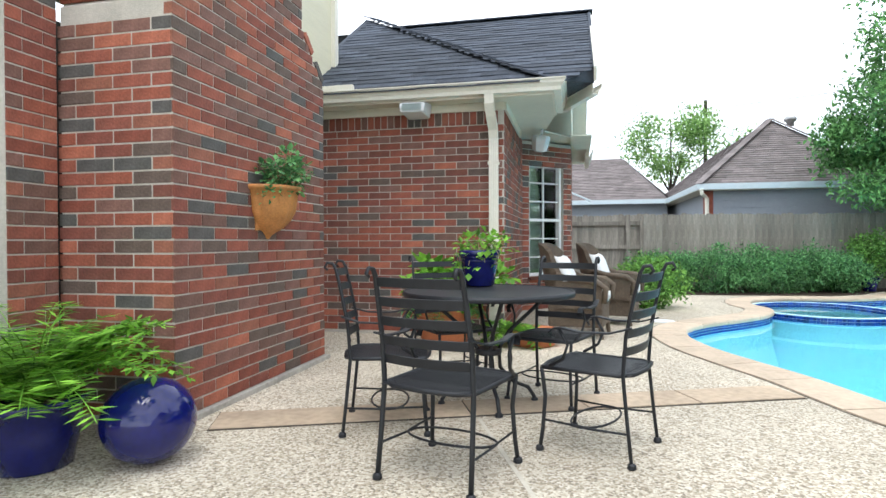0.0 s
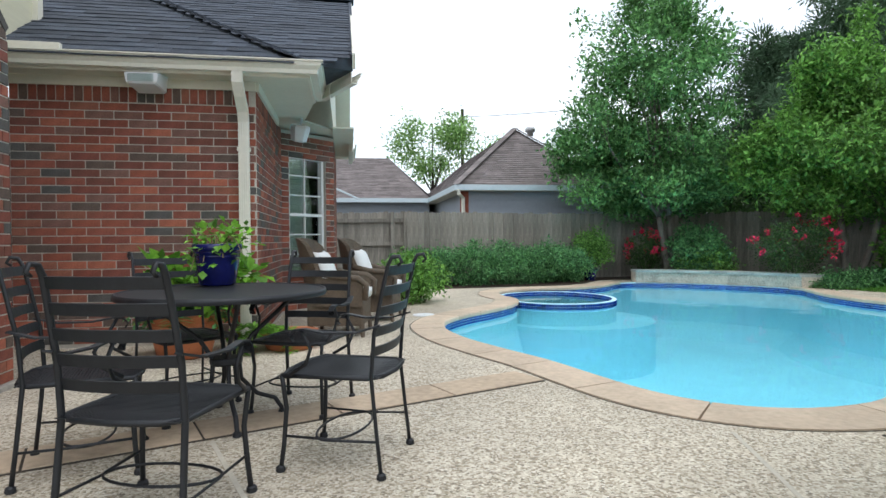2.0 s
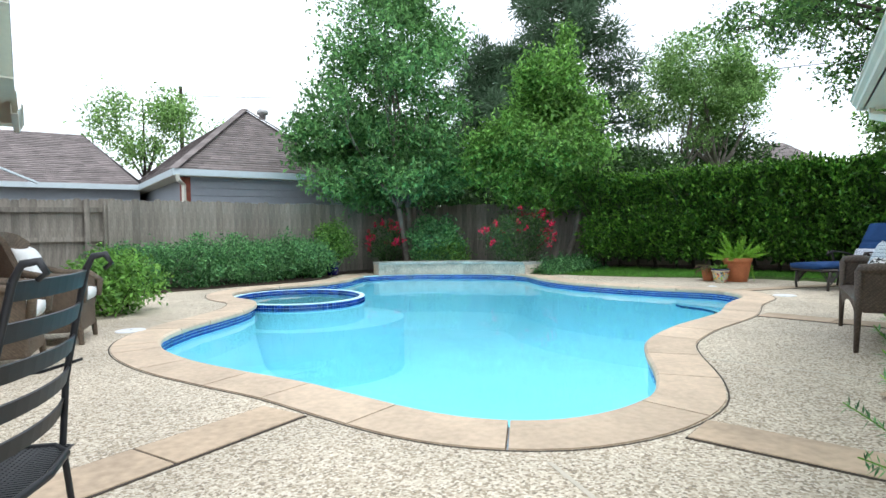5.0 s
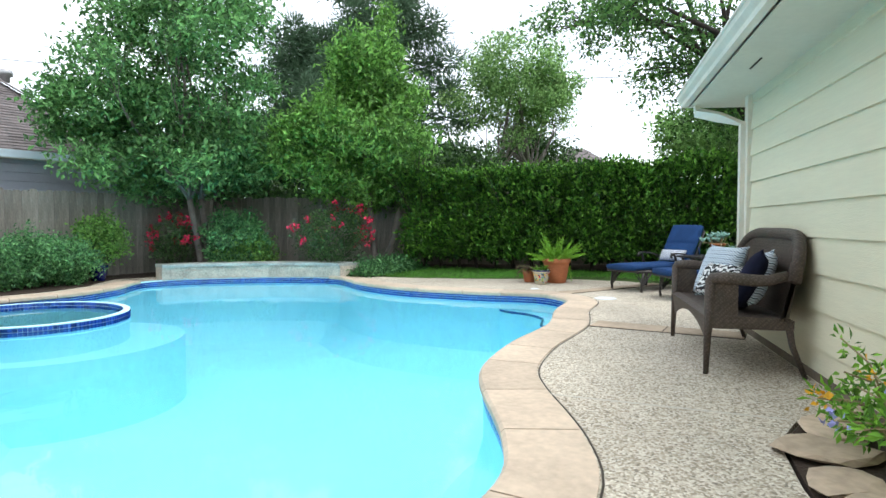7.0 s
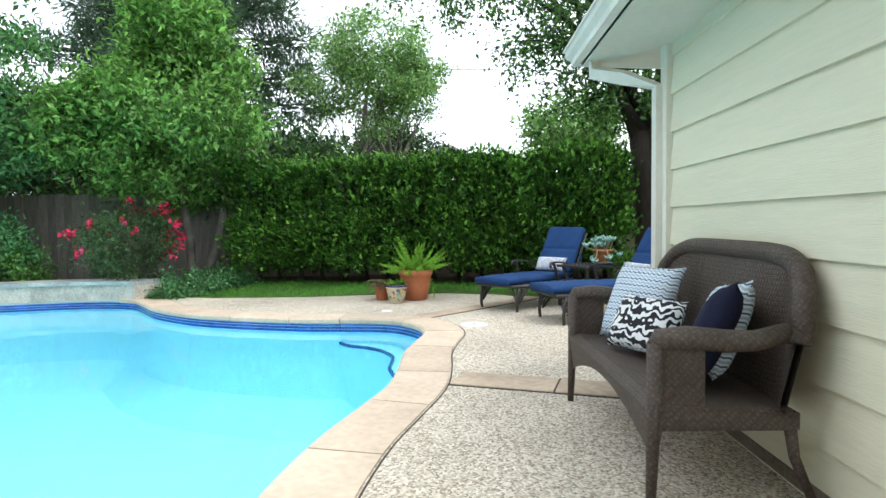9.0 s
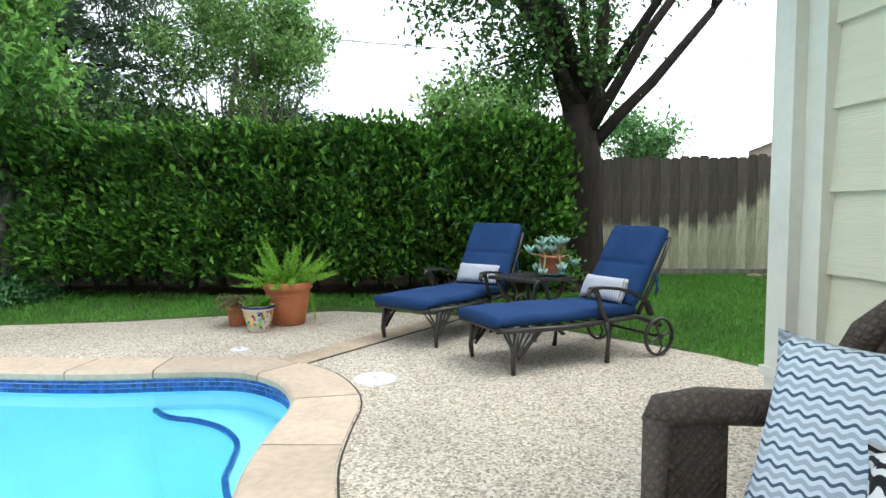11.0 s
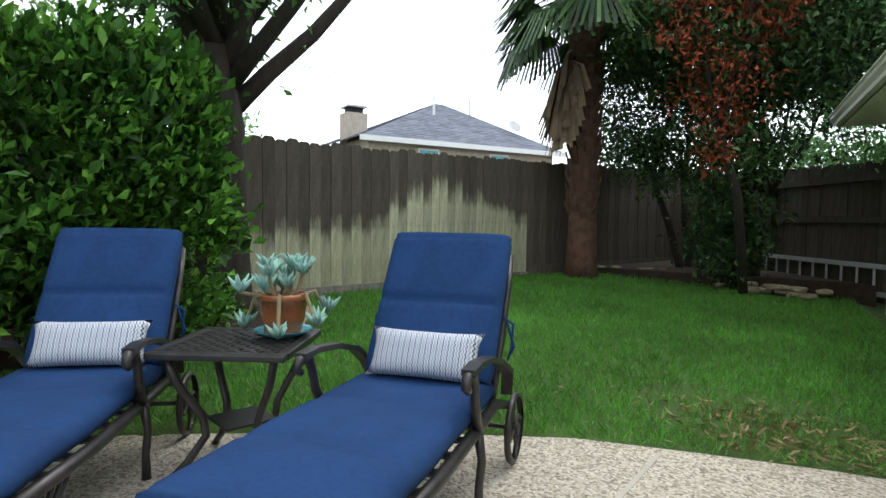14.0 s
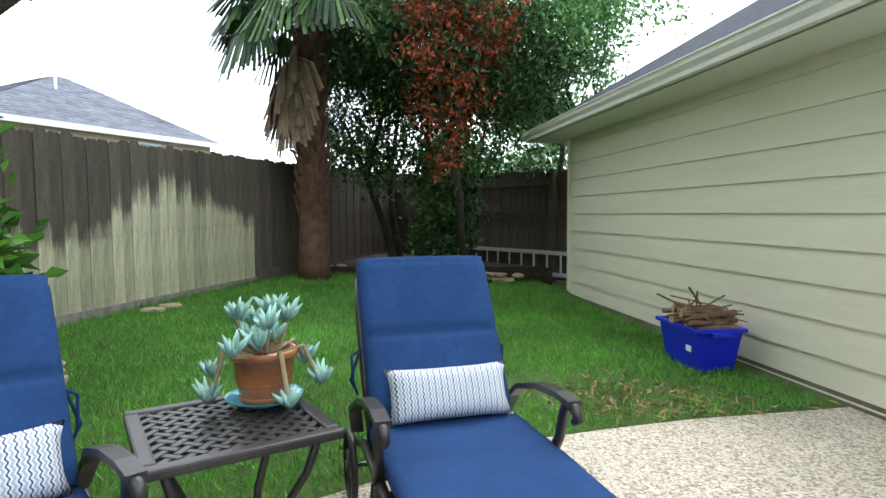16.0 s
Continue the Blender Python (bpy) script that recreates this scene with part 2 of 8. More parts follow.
def glass_material():
    m = bpy.data.materials.new("window_glass")
    m.use_nodes = True
    n, l = m.node_tree.nodes, m.node_tree.links
    n.remove(n["Principled BSDF"])
    clear, gloss, mix, fr = n.new("ShaderNodeBsdfTransparent"), n.new("ShaderNodeBsdfGlossy"), n.new("ShaderNodeMixShader"), n.new("ShaderNodeFresnel")
    clear.inputs[0].default_value = (0.88, 0.93, 0.92, 1)
    gloss.inputs["Roughness"].default_value = 0.02
    fr.inputs[0].default_value = 1.5
    l.new(fr.outputs[0], mix.inputs[0])
    l.new(clear.outputs[0], mix.inputs[1])
    l.new(gloss.outputs[0], mix.inputs[2])
    l.new(mix.outputs[0], n["Material Output"].inputs[0])
    return m


BRICKS = [(0.239, 0.071, 0.047), (0.181, 0.065, 0.047), (0.296, 0.089, 0.055), (0.211, 0.068, 0.049), (0.116, 0.083, 0.068), (0.267, 0.083, 0.055), (0.147, 0.078, 0.061), (0.248, 0.094, 0.061), (0.082, 0.078, 0.073), (0.218, 0.071, 0.049), (0.324, 0.105, 0.064), (0.163, 0.083, 0.066)]
M = {
    "brick": mat("fired_brick", (0.25, 0.07, 0.05), 0.85, vary=0.28, scale=9, bump=0.5, bump_scale=45, palette=BRICKS, rand=0.16),
    "mortar": mat("mortar", (0.48, 0.45, 0.40), 0.95, vary=0.12, scale=6, bump=0.4, bump_scale=120),
    "concrete": mat("concrete", (0.38, 0.36, 0.32), 0.9, vary=0.25, scale=3, bump=0.4, bump_scale=80),
    "footing": mat("stained_footing", (0.17, 0.14, 0.105), 0.95, vary=0.3, scale=5, bump=0.4, bump_scale=60),
    "siding": mat("painted_siding", (0.70, 0.67, 0.50), 0.55, vary=0.05, scale=1.5, bump=0.25, bump_scale=50, stretch=(0.3, 0.3, 4)),
    "trim": mat("cream_trim_paint", (0.72, 0.70, 0.60), 0.5, vary=0.05, scale=2),
    "soffit": mat("soffit_paint", (0.66, 0.65, 0.55), 0.6, vary=0.05, scale=2),
    "gutter": mat("gutter_enamel", (0.74, 0.72, 0.63), 0.35, vary=0.06, scale=3),
    "white": mat("white_paint", (0.80, 0.81, 0.80), 0.45, vary=0.04, scale=4),
    "shingle": mat("slate_shingle", (0.055, 0.066, 0.086), 0.9, vary=0.25, scale=7, bump=0.6, bump_scale=150, rand=0.3),
    "shingle_far": mat("weathered_shingle", (0.185, 0.16, 0.155), 0.92, vary=0.22, scale=4, bump=0.5, bump_scale=90, island=0.22),
    "shingle_grey": mat("grey_shingle", (0.17, 0.185, 0.22), 0.92, vary=0.2, scale=4, island=0.2),
    "fence": mat("weathered_cedar", (0.24, 0.22, 0.19), 0.9, vary=0.35, scale=3, bump=0.5, bump_scale=40, rand=0.25, stretch=(6, 6, 0.7)),
    # darker copy of the weathered cedar, with shade put into its colour
    "fence_shaded": mat("shaded_cedar", (0.11, 0.09, 0.07), 0.9, vary=0.35, scale=3, bump=0.5, bump_scale=40, rand=0.2, stretch=(6, 6, 0.7)),
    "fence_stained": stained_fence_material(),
    "deck": aggregate_material(),
    "flag": mat("tan_flagstone", (0.46, 0.36, 0.26), 0.8, vary=0.22, scale=2.2, bump=0.35, bump_scale=35, rand=0.12),
    "coping": mat("coping_stone", (0.55, 0.44, 0.33), 0.75, vary=0.16, scale=2.5, bump=0.3, bump_scale=40, rand=0.1),
    "joint": mat("dark_joint", (0.06, 0.05, 0.04), 0.95, vary=0.2),
    "sawcut": mat("pale_joint", (0.55, 0.51, 0.43), 0.9, vary=0.1),
    "plaster": mat("pool_plaster", (0.60, 0.88, 0.96), 0.6, vary=0.05, scale=0.8),
    "tile": mat("cobalt_tile", (0.03, 0.09, 0.36), 0.15, vary=0.15, scale=20, spec=0.6, island=0.55),
    "grout": mat("pale_grout", (0.5, 0.55, 0.6), 0.8, vary=0.1),
    "water": water_material(),
    "glass": glass_material(),
    "iron": mat("black_wrought_iron", (0.018, 0.020, 0.024), 0.5, metal=0.3, vary=0.2, scale=20, spec=0.5),
    "cast": mat("bronze_cast_aluminium", (0.055, 0.05, 0.048), 0.36, metal=0.4, vary=0.25, scale=15, spec=0.5),
    "navy_dark": mat("dark_navy_cloth", (0.012, 0.014, 0.035), 0.9, vary=0.15, scale=5, bump=0.3, bump_scale=300, spec=0.2),
    "navy": mat("navy_cloth", (0.016, 0.052, 0.15), 0.9, vary=0.15, scale=5, bump=0.3, bump_scale=300, spec=0.2),
    "terra": mat("terracotta", (0.46, 0.16, 0.07), 0.75, vary=0.2, scale=6, bump=0.15, bump_scale=60),
    "glazed_terra": mat("glazed_brown_clay", (0.33, 0.11, 0.04), 0.25, vary=0.2, scale=8, coat=0.5),
    "ochre": mat("ochre_clay", (0.50, 0.22, 0.07), 0.55, vary=0.25, scale=9, bump=0.2, bump_scale=40),
    "cobalt": mat("cobalt_glaze", (0.005, 0.008, 0.095), 0.06, vary=0.2, scale=4, spec=0.4, coat=0.3),
    "cream_glaze": mat("cream_glaze", (0.58, 0.52, 0.38), 0.3, vary=0.15, scale=12, coat=0.3),
    "aqua": mat("turquoise_glaze", (0.10, 0.42, 0.50), 0.12, vary=0.2, scale=9, coat=0.5),
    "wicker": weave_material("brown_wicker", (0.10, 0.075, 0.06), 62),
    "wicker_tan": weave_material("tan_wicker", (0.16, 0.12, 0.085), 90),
    "white_cloth": mat("white_cloth", (0.74, 0.74, 0.73), 0.9, vary=0.05, scale=6, bump=0.2, bump_scale=30),
    "chain": pattern_material("chain_print", (0.72, 0.75, 0.80), (0.06, 0.09, 0.17), "links", 42, True),
    "chain_blue": pattern_material("blue_chain_print", (0.62, 0.70, 0.77), (0.07, 0.11, 0.16), "links", 27),
    "scroll": pattern_material("scroll_print", (0.75, 0.75, 0.74), (0.012, 0.012, 0.015), "scroll", 12),
    "soil": mat("dark_mulch", (0.045, 0.03, 0.02), 0.95, vary=0.4, scale=9, bump=1.0, bump_scale=40),
    "ground": mat("bare_ground", (0.10, 0.085, 0.055), 0.95, vary=0.3, scale=0.6, bump=0.5, bump_scale=12),
    "turf": mat("turf", (0.06, 0.115, 0.024), 0.95, vary=0.35, scale=1.5, bump=1.0, bump_scale=60),
    "grass": mat("grass_blade", (0.12, 0.33, 0.045), 0.7, vary=0.3, scale=0.9, island=0.35, trans=0.3),
    "bark": mat("grey_brown_bark", (0.042, 0.033, 0.027), 0.95, vary=0.35, scale=5, bump=1.0, bump_scale=22, stretch=(3, 3, 0.7)),
    "pale_bark": mat("pale_bark", (0.17, 0.15, 0.13), 0.9, vary=0.35, scale=6, bump=0.6, bump_scale=20),
    "palm_bark": mat("palm_bark", (0.12, 0.065, 0.042), 0.95, vary=0.4, scale=8, bump=1.0, bump_scale=25),
    "hedge": mat("hedge_leaf", (0.035, 0.10, 0.018), 0.45, vary=0.25, scale=0.8, island=0.3, trans=0.25, spec=0.5, palette=[(0.03, 0.08, 0.018), (0.055, 0.15, 0.025), (0.09, 0.24, 0.035), (0.2, 0.42, 0.06)]),
    "leaf": mat("tree_leaf", (0.05, 0.14, 0.025), 0.55, vary=0.2, scale=0.7, island=0.3, trans=0.35, palette=[(0.07, 0.175, 0.06), (0.13, 0.30, 0.10), (0.20, 0.42, 0.14)]),
    "leaf_light": mat("light_tree_leaf", (0.10, 0.22, 0.03), 0.55, vary=0.2, scale=0.7, island=0.3, trans=0.35, palette=[(0.09, 0.21, 0.045), (0.15, 0.33, 0.07), (0.23, 0.46, 0.10)]),
    "leaf_pale": mat("pale_tree_leaf", (0.13, 0.24, 0.06), 0.6, vary=0.2, scale=0.7, island=0.25, trans=0.4, palette=[(0.12, 0.24, 0.07), (0.2, 0.36, 0.11), (0.3, 0.48, 0.17)]),
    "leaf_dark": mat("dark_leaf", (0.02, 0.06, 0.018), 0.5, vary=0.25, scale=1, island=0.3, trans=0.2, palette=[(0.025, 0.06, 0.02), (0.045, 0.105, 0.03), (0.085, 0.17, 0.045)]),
    "oak_leaf": mat("oak_leaf", (0.06, 0.15, 0.03), 0.5, vary=0.25, scale=1, island=0.3, trans=0.35, palette=[(0.035, 0.09, 0.022), (0.07, 0.17, 0.038), (0.13, 0.28, 0.06)]),
    "needle": mat("pine_needle", (0.085, 0.155, 0.085), 0.7, vary=0.2, scale=1, island=0.3, trans=0.2),
    "bush": mat("bush_leaf", (0.06, 0.17, 0.05), 0.55, vary=0.2, scale=1.2, island=0.3, trans=0.3, palette=[(0.05, 0.15, 0.06), (0.10, 0.27, 0.10), (0.17, 0.39, 0.14)]),
    "foxtail": mat("foxtail_needle", (0.25, 0.50, 0.06), 0.6, vary=0.2, scale=5, island=0.2, trans=0.35),
    "fern": mat("fern_frond", (0.11, 0.28, 0.03), 0.55, vary=0.2, scale=5, island=0.3, trans=0.35, palette=[(0.08, 0.22, 0.025), (0.16, 0.38, 0.045), (0.27, 0.54, 0.07)]),
    "succulent": mat("blue_green_succulent", (0.26, 0.45, 0.38), 0.5, vary=0.12, scale=12, island=0.2),
    "stem": mat("plant_stem", (0.30, 0.24, 0.13), 0.8, vary=0.2, scale=10),
    "red": mat("red_petal", (0.68, 0.025, 0.09), 0.6, vary=0.15, island=0.3),
    "rust": mat("rust_leaf", (0.28, 0.06, 0.02), 0.7, vary=0.2, island=0.4, trans=0.25),
    "violet": mat("pale_violet_petal", (0.36, 0.38, 0.75), 0.6, vary=0.1, island=0.2),
    "yellow": mat("yellow_petal", (0.8, 0.42, 0.02), 0.6, vary=0.1, island=0.2),
    "straw": mat("dry_straw", (0.34, 0.27, 0.13), 0.9, vary=0.25, scale=6, island=0.3),
    "dry": mat("dry_frond", (0.17, 0.12, 0.075), 0.9, vary=0.25, scale=6, island=0.35),
    "grey_siding": mat("grey_siding", (0.30, 0.33, 0.37), 0.6, vary=0.06, scale=1.5),
    "blue_white": mat("blue_white_fascia", (0.55, 0.64, 0.68), 0.5, vary=0.05),
    "blue_bin": mat("blue_plastic", (0.008, 0.02, 0.55), 0.4, vary=0.08, scale=6),
    "twig": mat("dry_wood", (0.17, 0.105, 0.065), 0.9, vary=0.35, scale=14, bump=0.6, bump_scale=60, island=0.3),
    "cut_wood": mat("cut_wood", (0.42, 0.26, 0.12), 0.8, vary=0.2, scale=30),
    "ladder_metal": mat("bright_aluminium", (0.62, 0.62, 0.62), 0.5, metal=0.2, vary=0.15),
    "metal": mat("dull_aluminium", (0.42, 0.42, 0.42), 0.45, metal=0.7, vary=0.15),
    # near-black for insides without light; the darkness is in the colour
    "dark": mat("dark_interior", (0.02, 0.022, 0.024), 0.9, vary=0.2),
    "blind": mat("window_blind", (0.62, 0.64, 0.62), 0.6, vary=0.05),
    "curtain": mat("pale_curtain", (0.62, 0.66, 0.60), 0.9, vary=0.1, stretch=(8, 8, 0.3)),
    "plastic": mat("white_plastic", (0.72, 0.74, 0.76), 0.4, vary=0.05),
    "stone": mat("pale_wall_stone", (0.50, 0.44, 0.36), 0.85, vary=0.35, scale=3.5, bump=0.5, bump_scale=30, rand=0.15),
    "bluestone": mat("blue_grey_cap", (0.40, 0.42, 0.39), 0.8, vary=0.25, scale=3, bump=0.3, bump_scale=30, rand=0.12),
    "rock": mat("field_stone", (0.36, 0.29, 0.2), 0.9, vary=0.3, scale=6, bump=0.6, bump_scale=25),
    "far_brick": mat("tan_brick", (0.46, 0.40, 0.33), 0.9, vary=0.15, scale=6),
    "cable": mat("cable", (0.05, 0.05, 0.05), 0.6),
}

# ---- mesh helpers ----


def mesh_of(bm, name, smooth=False):
    me = bpy.data.meshes.new(name)
    bm.to_mesh(me)
    bm.free()
    if smooth:
        me.polygons.foreach_set("use_smooth", [True] * len(me.polygons))
    return me


def part(name, bm, material, parent=None, label="", smooth=False, m=None):
    """Links a bmesh (or a mesh) as one object under its thing."""
    me = mesh_of(bm, name, smooth) if isinstance(bm, bmesh.types.BMesh) else bm
    if material is not None and not me.materials:
        me.materials.append(material)
    ob = new(name, me)
    if m is not None:
        ob.matrix_basis = m
    ob.parent = parent
    if label:
        tagged(ob, label)
    return ob


def thing(name, label, category, group="", kind="", m=None):
    ob = new(name)
    ob.empty_display_size = 0.1
    if m is not None:
        ob.matrix_basis = m
    return tagged(ob, label, category, group, kind)


def box(bm, c, s, rz=0.0, bevel=0.0, m=None):
    mm = (m or Matrix()) @ pose(*c, 0, 0, rz) @ Matrix.Diagonal((*s, 1))
    r = bmesh.ops.create_cube(bm, size=1, matrix=mm)
    if bevel:
        edges = {e for v in r["verts"] for e in v.link_edges}
        bmesh.ops.bevel(bm, geom=list(edges), offset=bevel, segments=2, affect="EDGES", profile=0.6)
    return bm


def one_box(c, s, rz=0.0, bevel=0.0):
    return box(bmesh.new(), c, s, rz, bevel)


def tube(bm, pts, r, n=8, closed=False, flat=1.0):
    """A round (or flattened) bar along points; r is a radius or one per point."""
    pts = [Vector(p) for p in pts]
    k = len(pts)
    rings = []
    side = None
    for i, p in enumerate(pts):
        a = pts[(i - 1) % k] if closed or i > 0 else p
        b = pts[(i + 1) % k] if closed or i < k - 1 else p
        d = (b - a).normalized()
        if side is None:
            side = d.orthogonal().normalized()
        side = (side - d * side.dot(d)).normalized()
        up = d.cross(side)
        rr = r[i] if isinstance(r, (list, tuple)) else r
        rings.append([bm.verts.new(p + rr * (math.cos(q) * side + flat * math.sin(q) * up)) for q in (2 * math.pi * j / n for j in range(n))])
    for i in range(k if closed else k - 1):
        a, b = rings[i], rings[(i + 1) % k]
        for j in range(n):
            bm.faces.new((a[j], a[(j + 1) % n], b[(j + 1) % n], b[j]))
    if not closed:
        bm.faces.new(rings[0][::-1])
        bm.faces.new(rings[-1])
    return bm


def ribbon(bm, pts, width, thick, up=(0, 0, 1)):
    """A flat bar of rectangular section along points; its width lies across up."""
    pts = [Vector(p) for p in pts]
    rings = []
    for i, p in enumerate(pts):
        d = (pts[min(i + 1, len(pts) - 1)] - pts[max(i - 1, 0)]).normalized()
        s = d.cross(Vector(up)).normalized()
        u = s.cross(d).normalized()
        rings.append([bm.verts.new(p + s * a * width / 2 + u * b * thick / 2) for a, b in ((-1, -1), (1, -1), (1, 1), (-1, 1))])
    for a, b in zip(rings, rings[1:]):
        for j in range(4):
            bm.faces.new((a[j], a[(j + 1) % 4], b[(j + 1) % 4], b[j]))
    bm.faces.new(rings[0][::-1])
    bm.faces.new(rings[-1])
    return bm


def lathe(bm, prof, n=32, c=(0, 0, 0), cap=True):
    rings = [[bm.verts.new((c[0] + r * math.cos(2 * math.pi * j / n), c[1] + r * math.sin(2 * math.pi * j / n), c[2] + z)) for j in range(n)] for r, z in prof]
    for a, b in zip(rings, rings[1:]):
        for j in range(n):
            bm.faces.new((a[j], a[(j + 1) % n], b[(j + 1) % n], b[j]))
    if cap:
        bm.faces.new(rings[0][::-1])
        bm.faces.new(rings[-1])
    return bm


def fill(loops, z=0.0, depth=0.0):
    """A flat sheet with the first loop as its rim and the others as holes, thickened downwards."""
    bm = bmesh.new()
    edges = []
    for loop in loops:
        vs = [bm.verts.new((x, y, z)) for x, y in loop]
        edges += [bm.edges.new((a, b)) for a, b in zip(vs, vs[1:] + vs[:1])]
    bmesh.ops.triangle_fill(bm, edges=edges, use_beauty=True, use_dissolve=False, normal=(0, 0, 1))
    bmesh.ops.recalc_face_normals(bm, faces=bm.faces[:])
    if bm.faces and sum(f_.normal.z for f_ in bm.faces) < 0:
        bmesh.ops.reverse_faces(bm, faces=bm.faces[:])
    if depth:
        r = bmesh.ops.extrude_face_region(bm, geom=bm.faces[:])
        bmesh.ops.translate(bm, vec=(0, 0, -depth), verts=[v for v in r["geom"] if isinstance(v, bmesh.types.BMVert)])
        bmesh.ops.recalc_face_normals(bm, faces=bm.faces[:])
    return bm


def smooth_loop(pts, per=8):
    """A closed Catmull-Rom curve through the points."""
    out, k = [], len(pts)
    for i in range(k):
        p0, p1, p2, p3 = (np.array(pts[(i + j) % k], float) for j in (-1, 0, 1, 2))
        for s in np.linspace(0, 1, per, endpoint=False):
            out.append(tuple(0.5 * (2 * p1 + (p2 - p0) * s + (2 * p0 - 5 * p1 + 4 * p2 - p3) * s**2 + (3 * p1 - p0 - 3 * p2 + p3) * s**3)))
    return out


def even(loop, step):
    """The closed loop again, in steps of about that length."""
    p = np.array(loop + [loop[0]], float)
    s = np.r_[0, np.cumsum(np.linalg.norm(np.diff(p, axis=0), axis=1))]
    k = max(8, round(s[-1] / step))
    t = np.linspace(0, s[-1], k, endpoint=False)
    return [(float(a), float(b)) for a, b in zip(np.interp(t, s, p[:, 0]), np.interp(t, s, p[:, 1]))]


def offset(loop, d):
    """A loop (counter-clockwise) moved outwards."""
    p = np.array(loop)
    t = np.roll(p, -2, 0) - np.roll(p, 2, 0)
    t /= np.linalg.norm(t, axis=1)[:, None]
    return [(float(x), float(y)) for x, y in p + d * np.stack([t[:, 1], -t[:, 0]], 1)]


def inside(x, y, loop):
    hit = False
    for (x1, y1), (x2, y2) in zip(loop, loop[1:] + loop[:1]):
        if (y1 > y) != (y2 > y) and x < (x2 - x1) * (y - y1) / (y2 - y1) + x1:
            hit = not hit
    return hit


def lift(x, y):
    """The lawn's height: it climbs gently away from the deck."""
    return 0.045 * max(0.0, x - 11.0) * (1 if x < 17 else 6 / (x - 11)) + 0.012 * max(0.0, min(-4 - y, 8))

# ---- plan ----
POOL = smooth_loop([(1.60, 0.50), (1.69, -0.21), (1.91, -0.86), (2.15, -1.46), (2.31, -2.04), (2.45, -2.50), (2.63, -2.81), (2.90, -3.03), (3.28, -3.12), (3.72, -3.06), (4.07, -2.86), (4.37, -2.62), (4.70, -2.33), (5.05, -2.07), (5.45, -1.89), (6.05, -1.72), (6.60, -1.63), (7.10, -1.54), (7.55, -1.37), (8.0, -1.17), (8.45, -1.04), (8.78, -0.96), (9.02, -0.83), (9.27, -0.58), (9.41, -0.20), (9.30, 0.25), (9.12, 0.75), (8.98, 1.45), (8.92, 2.30), (9.10, 3.20), (9.45, 3.95), (9.62, 4.45), (9.38, 5.15), (8.75, 5.95), (7.95, 6.60), (7.20, 6.88), (6.75, 6.68), (6.15, 6.05), (5.30, 5.60), (4.30, 5.55), (3.52, 5.05), (3.28, 4.25), (3.36, 3.50), (3.10, 2.80), (2.60, 2.20), (2.10, 1.70), (1.72, 1.12)], 6)
POOL = even(POOL, 0.10)
COPING = offset(POOL, 0.37)
DECK = [(-6, -11), (1.6, -11), (2.05, -5.75), (2.95, -5.3), (2.9, -4.85), (3.4, -4.45), (4.3, -4.05), (4.8, -3.9), (5.2, -3.93), (5.5, -4.06), (5.66, -4.22), (7.86, -3.2), (8.95, -4.92), (9.16, -4.77), (9.83, -4.31), (10.25, -3.96), (10.68, -3.57), (11.02, -3.06), (11.4, -2.4), (11.75, -1.7), (11.96, -1.0), (12.02, -0.4), (11.89, 0.22), (11.42, 1.1), (10.75, 2.1), (10.2, 3.3), (10.05, 4.4), (9.8, 5.6), (9.0, 6.75), (7.95, 7.35), (6.7, 7.5), (5.9, 6.6), (5.2, 6.2), (4.0, 6.1), (2.0, 5.9), (1.3, 4.7), (0.6, 4.1), (-6, 4.1)]
WATER_Z = -0.115

# ---- ground, deck, lawn ----
part("ground", fill([[(-250, -250), (250, -250), (250, 250), (-250, 250)], offset(POOL, 0.2)[::-1]], -0.12), M["ground"])
tagged(bpy.data.objects["ground"], "bare earth ground under beds and yard", "ground", kind="structure")
deck = part("deck", fill([DECK, COPING[::-1]], 0.0, 0.11), M["deck"])
tagged(deck, "exposed-aggregate concrete pool deck", "deck", kind="structure")


def lawn():
    step, bm, grid = 0.25, bmesh.new(), {}
    for i in range(int(14 / step) + 1):
        for j in range(int(24 / step) + 1):
            x, y = 8.0 + i * step, -13.0 + j * step
            z = lift(x, y) + 0.012 * noise.noise((x * 1.3, y * 1.3, 0)) - 0.004
            if inside(x, y, DECK):
                z = -0.09
            grid[i, j] = bm.verts.new((x, y, z))
    for i, j in list(grid):
        if (i + 1, j + 1) in grid and any(grid[q].co.z > -0.08 for q in ((i, j), (i + 1, j), (i + 1, j + 1), (i, j + 1))):
            bm.faces.new((grid[i, j], grid[i + 1, j], grid[i + 1, j + 1], grid[i, j + 1]))
    return tagged(part("lawn", bm, M["turf"], smooth=True), "green turf lawn rising to the fence", "lawn", kind="structure")


lawn()


def strip(name, a, b, w, mt, label, piece=0.75, parent=None, z=0.006):
    """A band of flagstones let into the deck, with dark joints at its sides."""
    a, b = Vector((*a, 0)), Vector((*b, 0))
    d = b - a
    ang = math.degrees(math.atan2(d.y, d.x))
    th = thing(name, label, "paving", kind="structure", m=pose(a.x, a.y, 0, 0, 0, ang))
    part("joint", one_box((d.length / 2, 0, -0.02), (d.length, w + 0.03, 0.05)), M["joint"], th)
    k = max(1, round(d.length / piece))
    for i in range(k):
        l = d.length / k
        part("flagstone", one_box(((i + 0.5) * l, 0, z - 0.02), (l - 0.012, w, 0.05), 0, 0.004), M[mt], th)
    return th


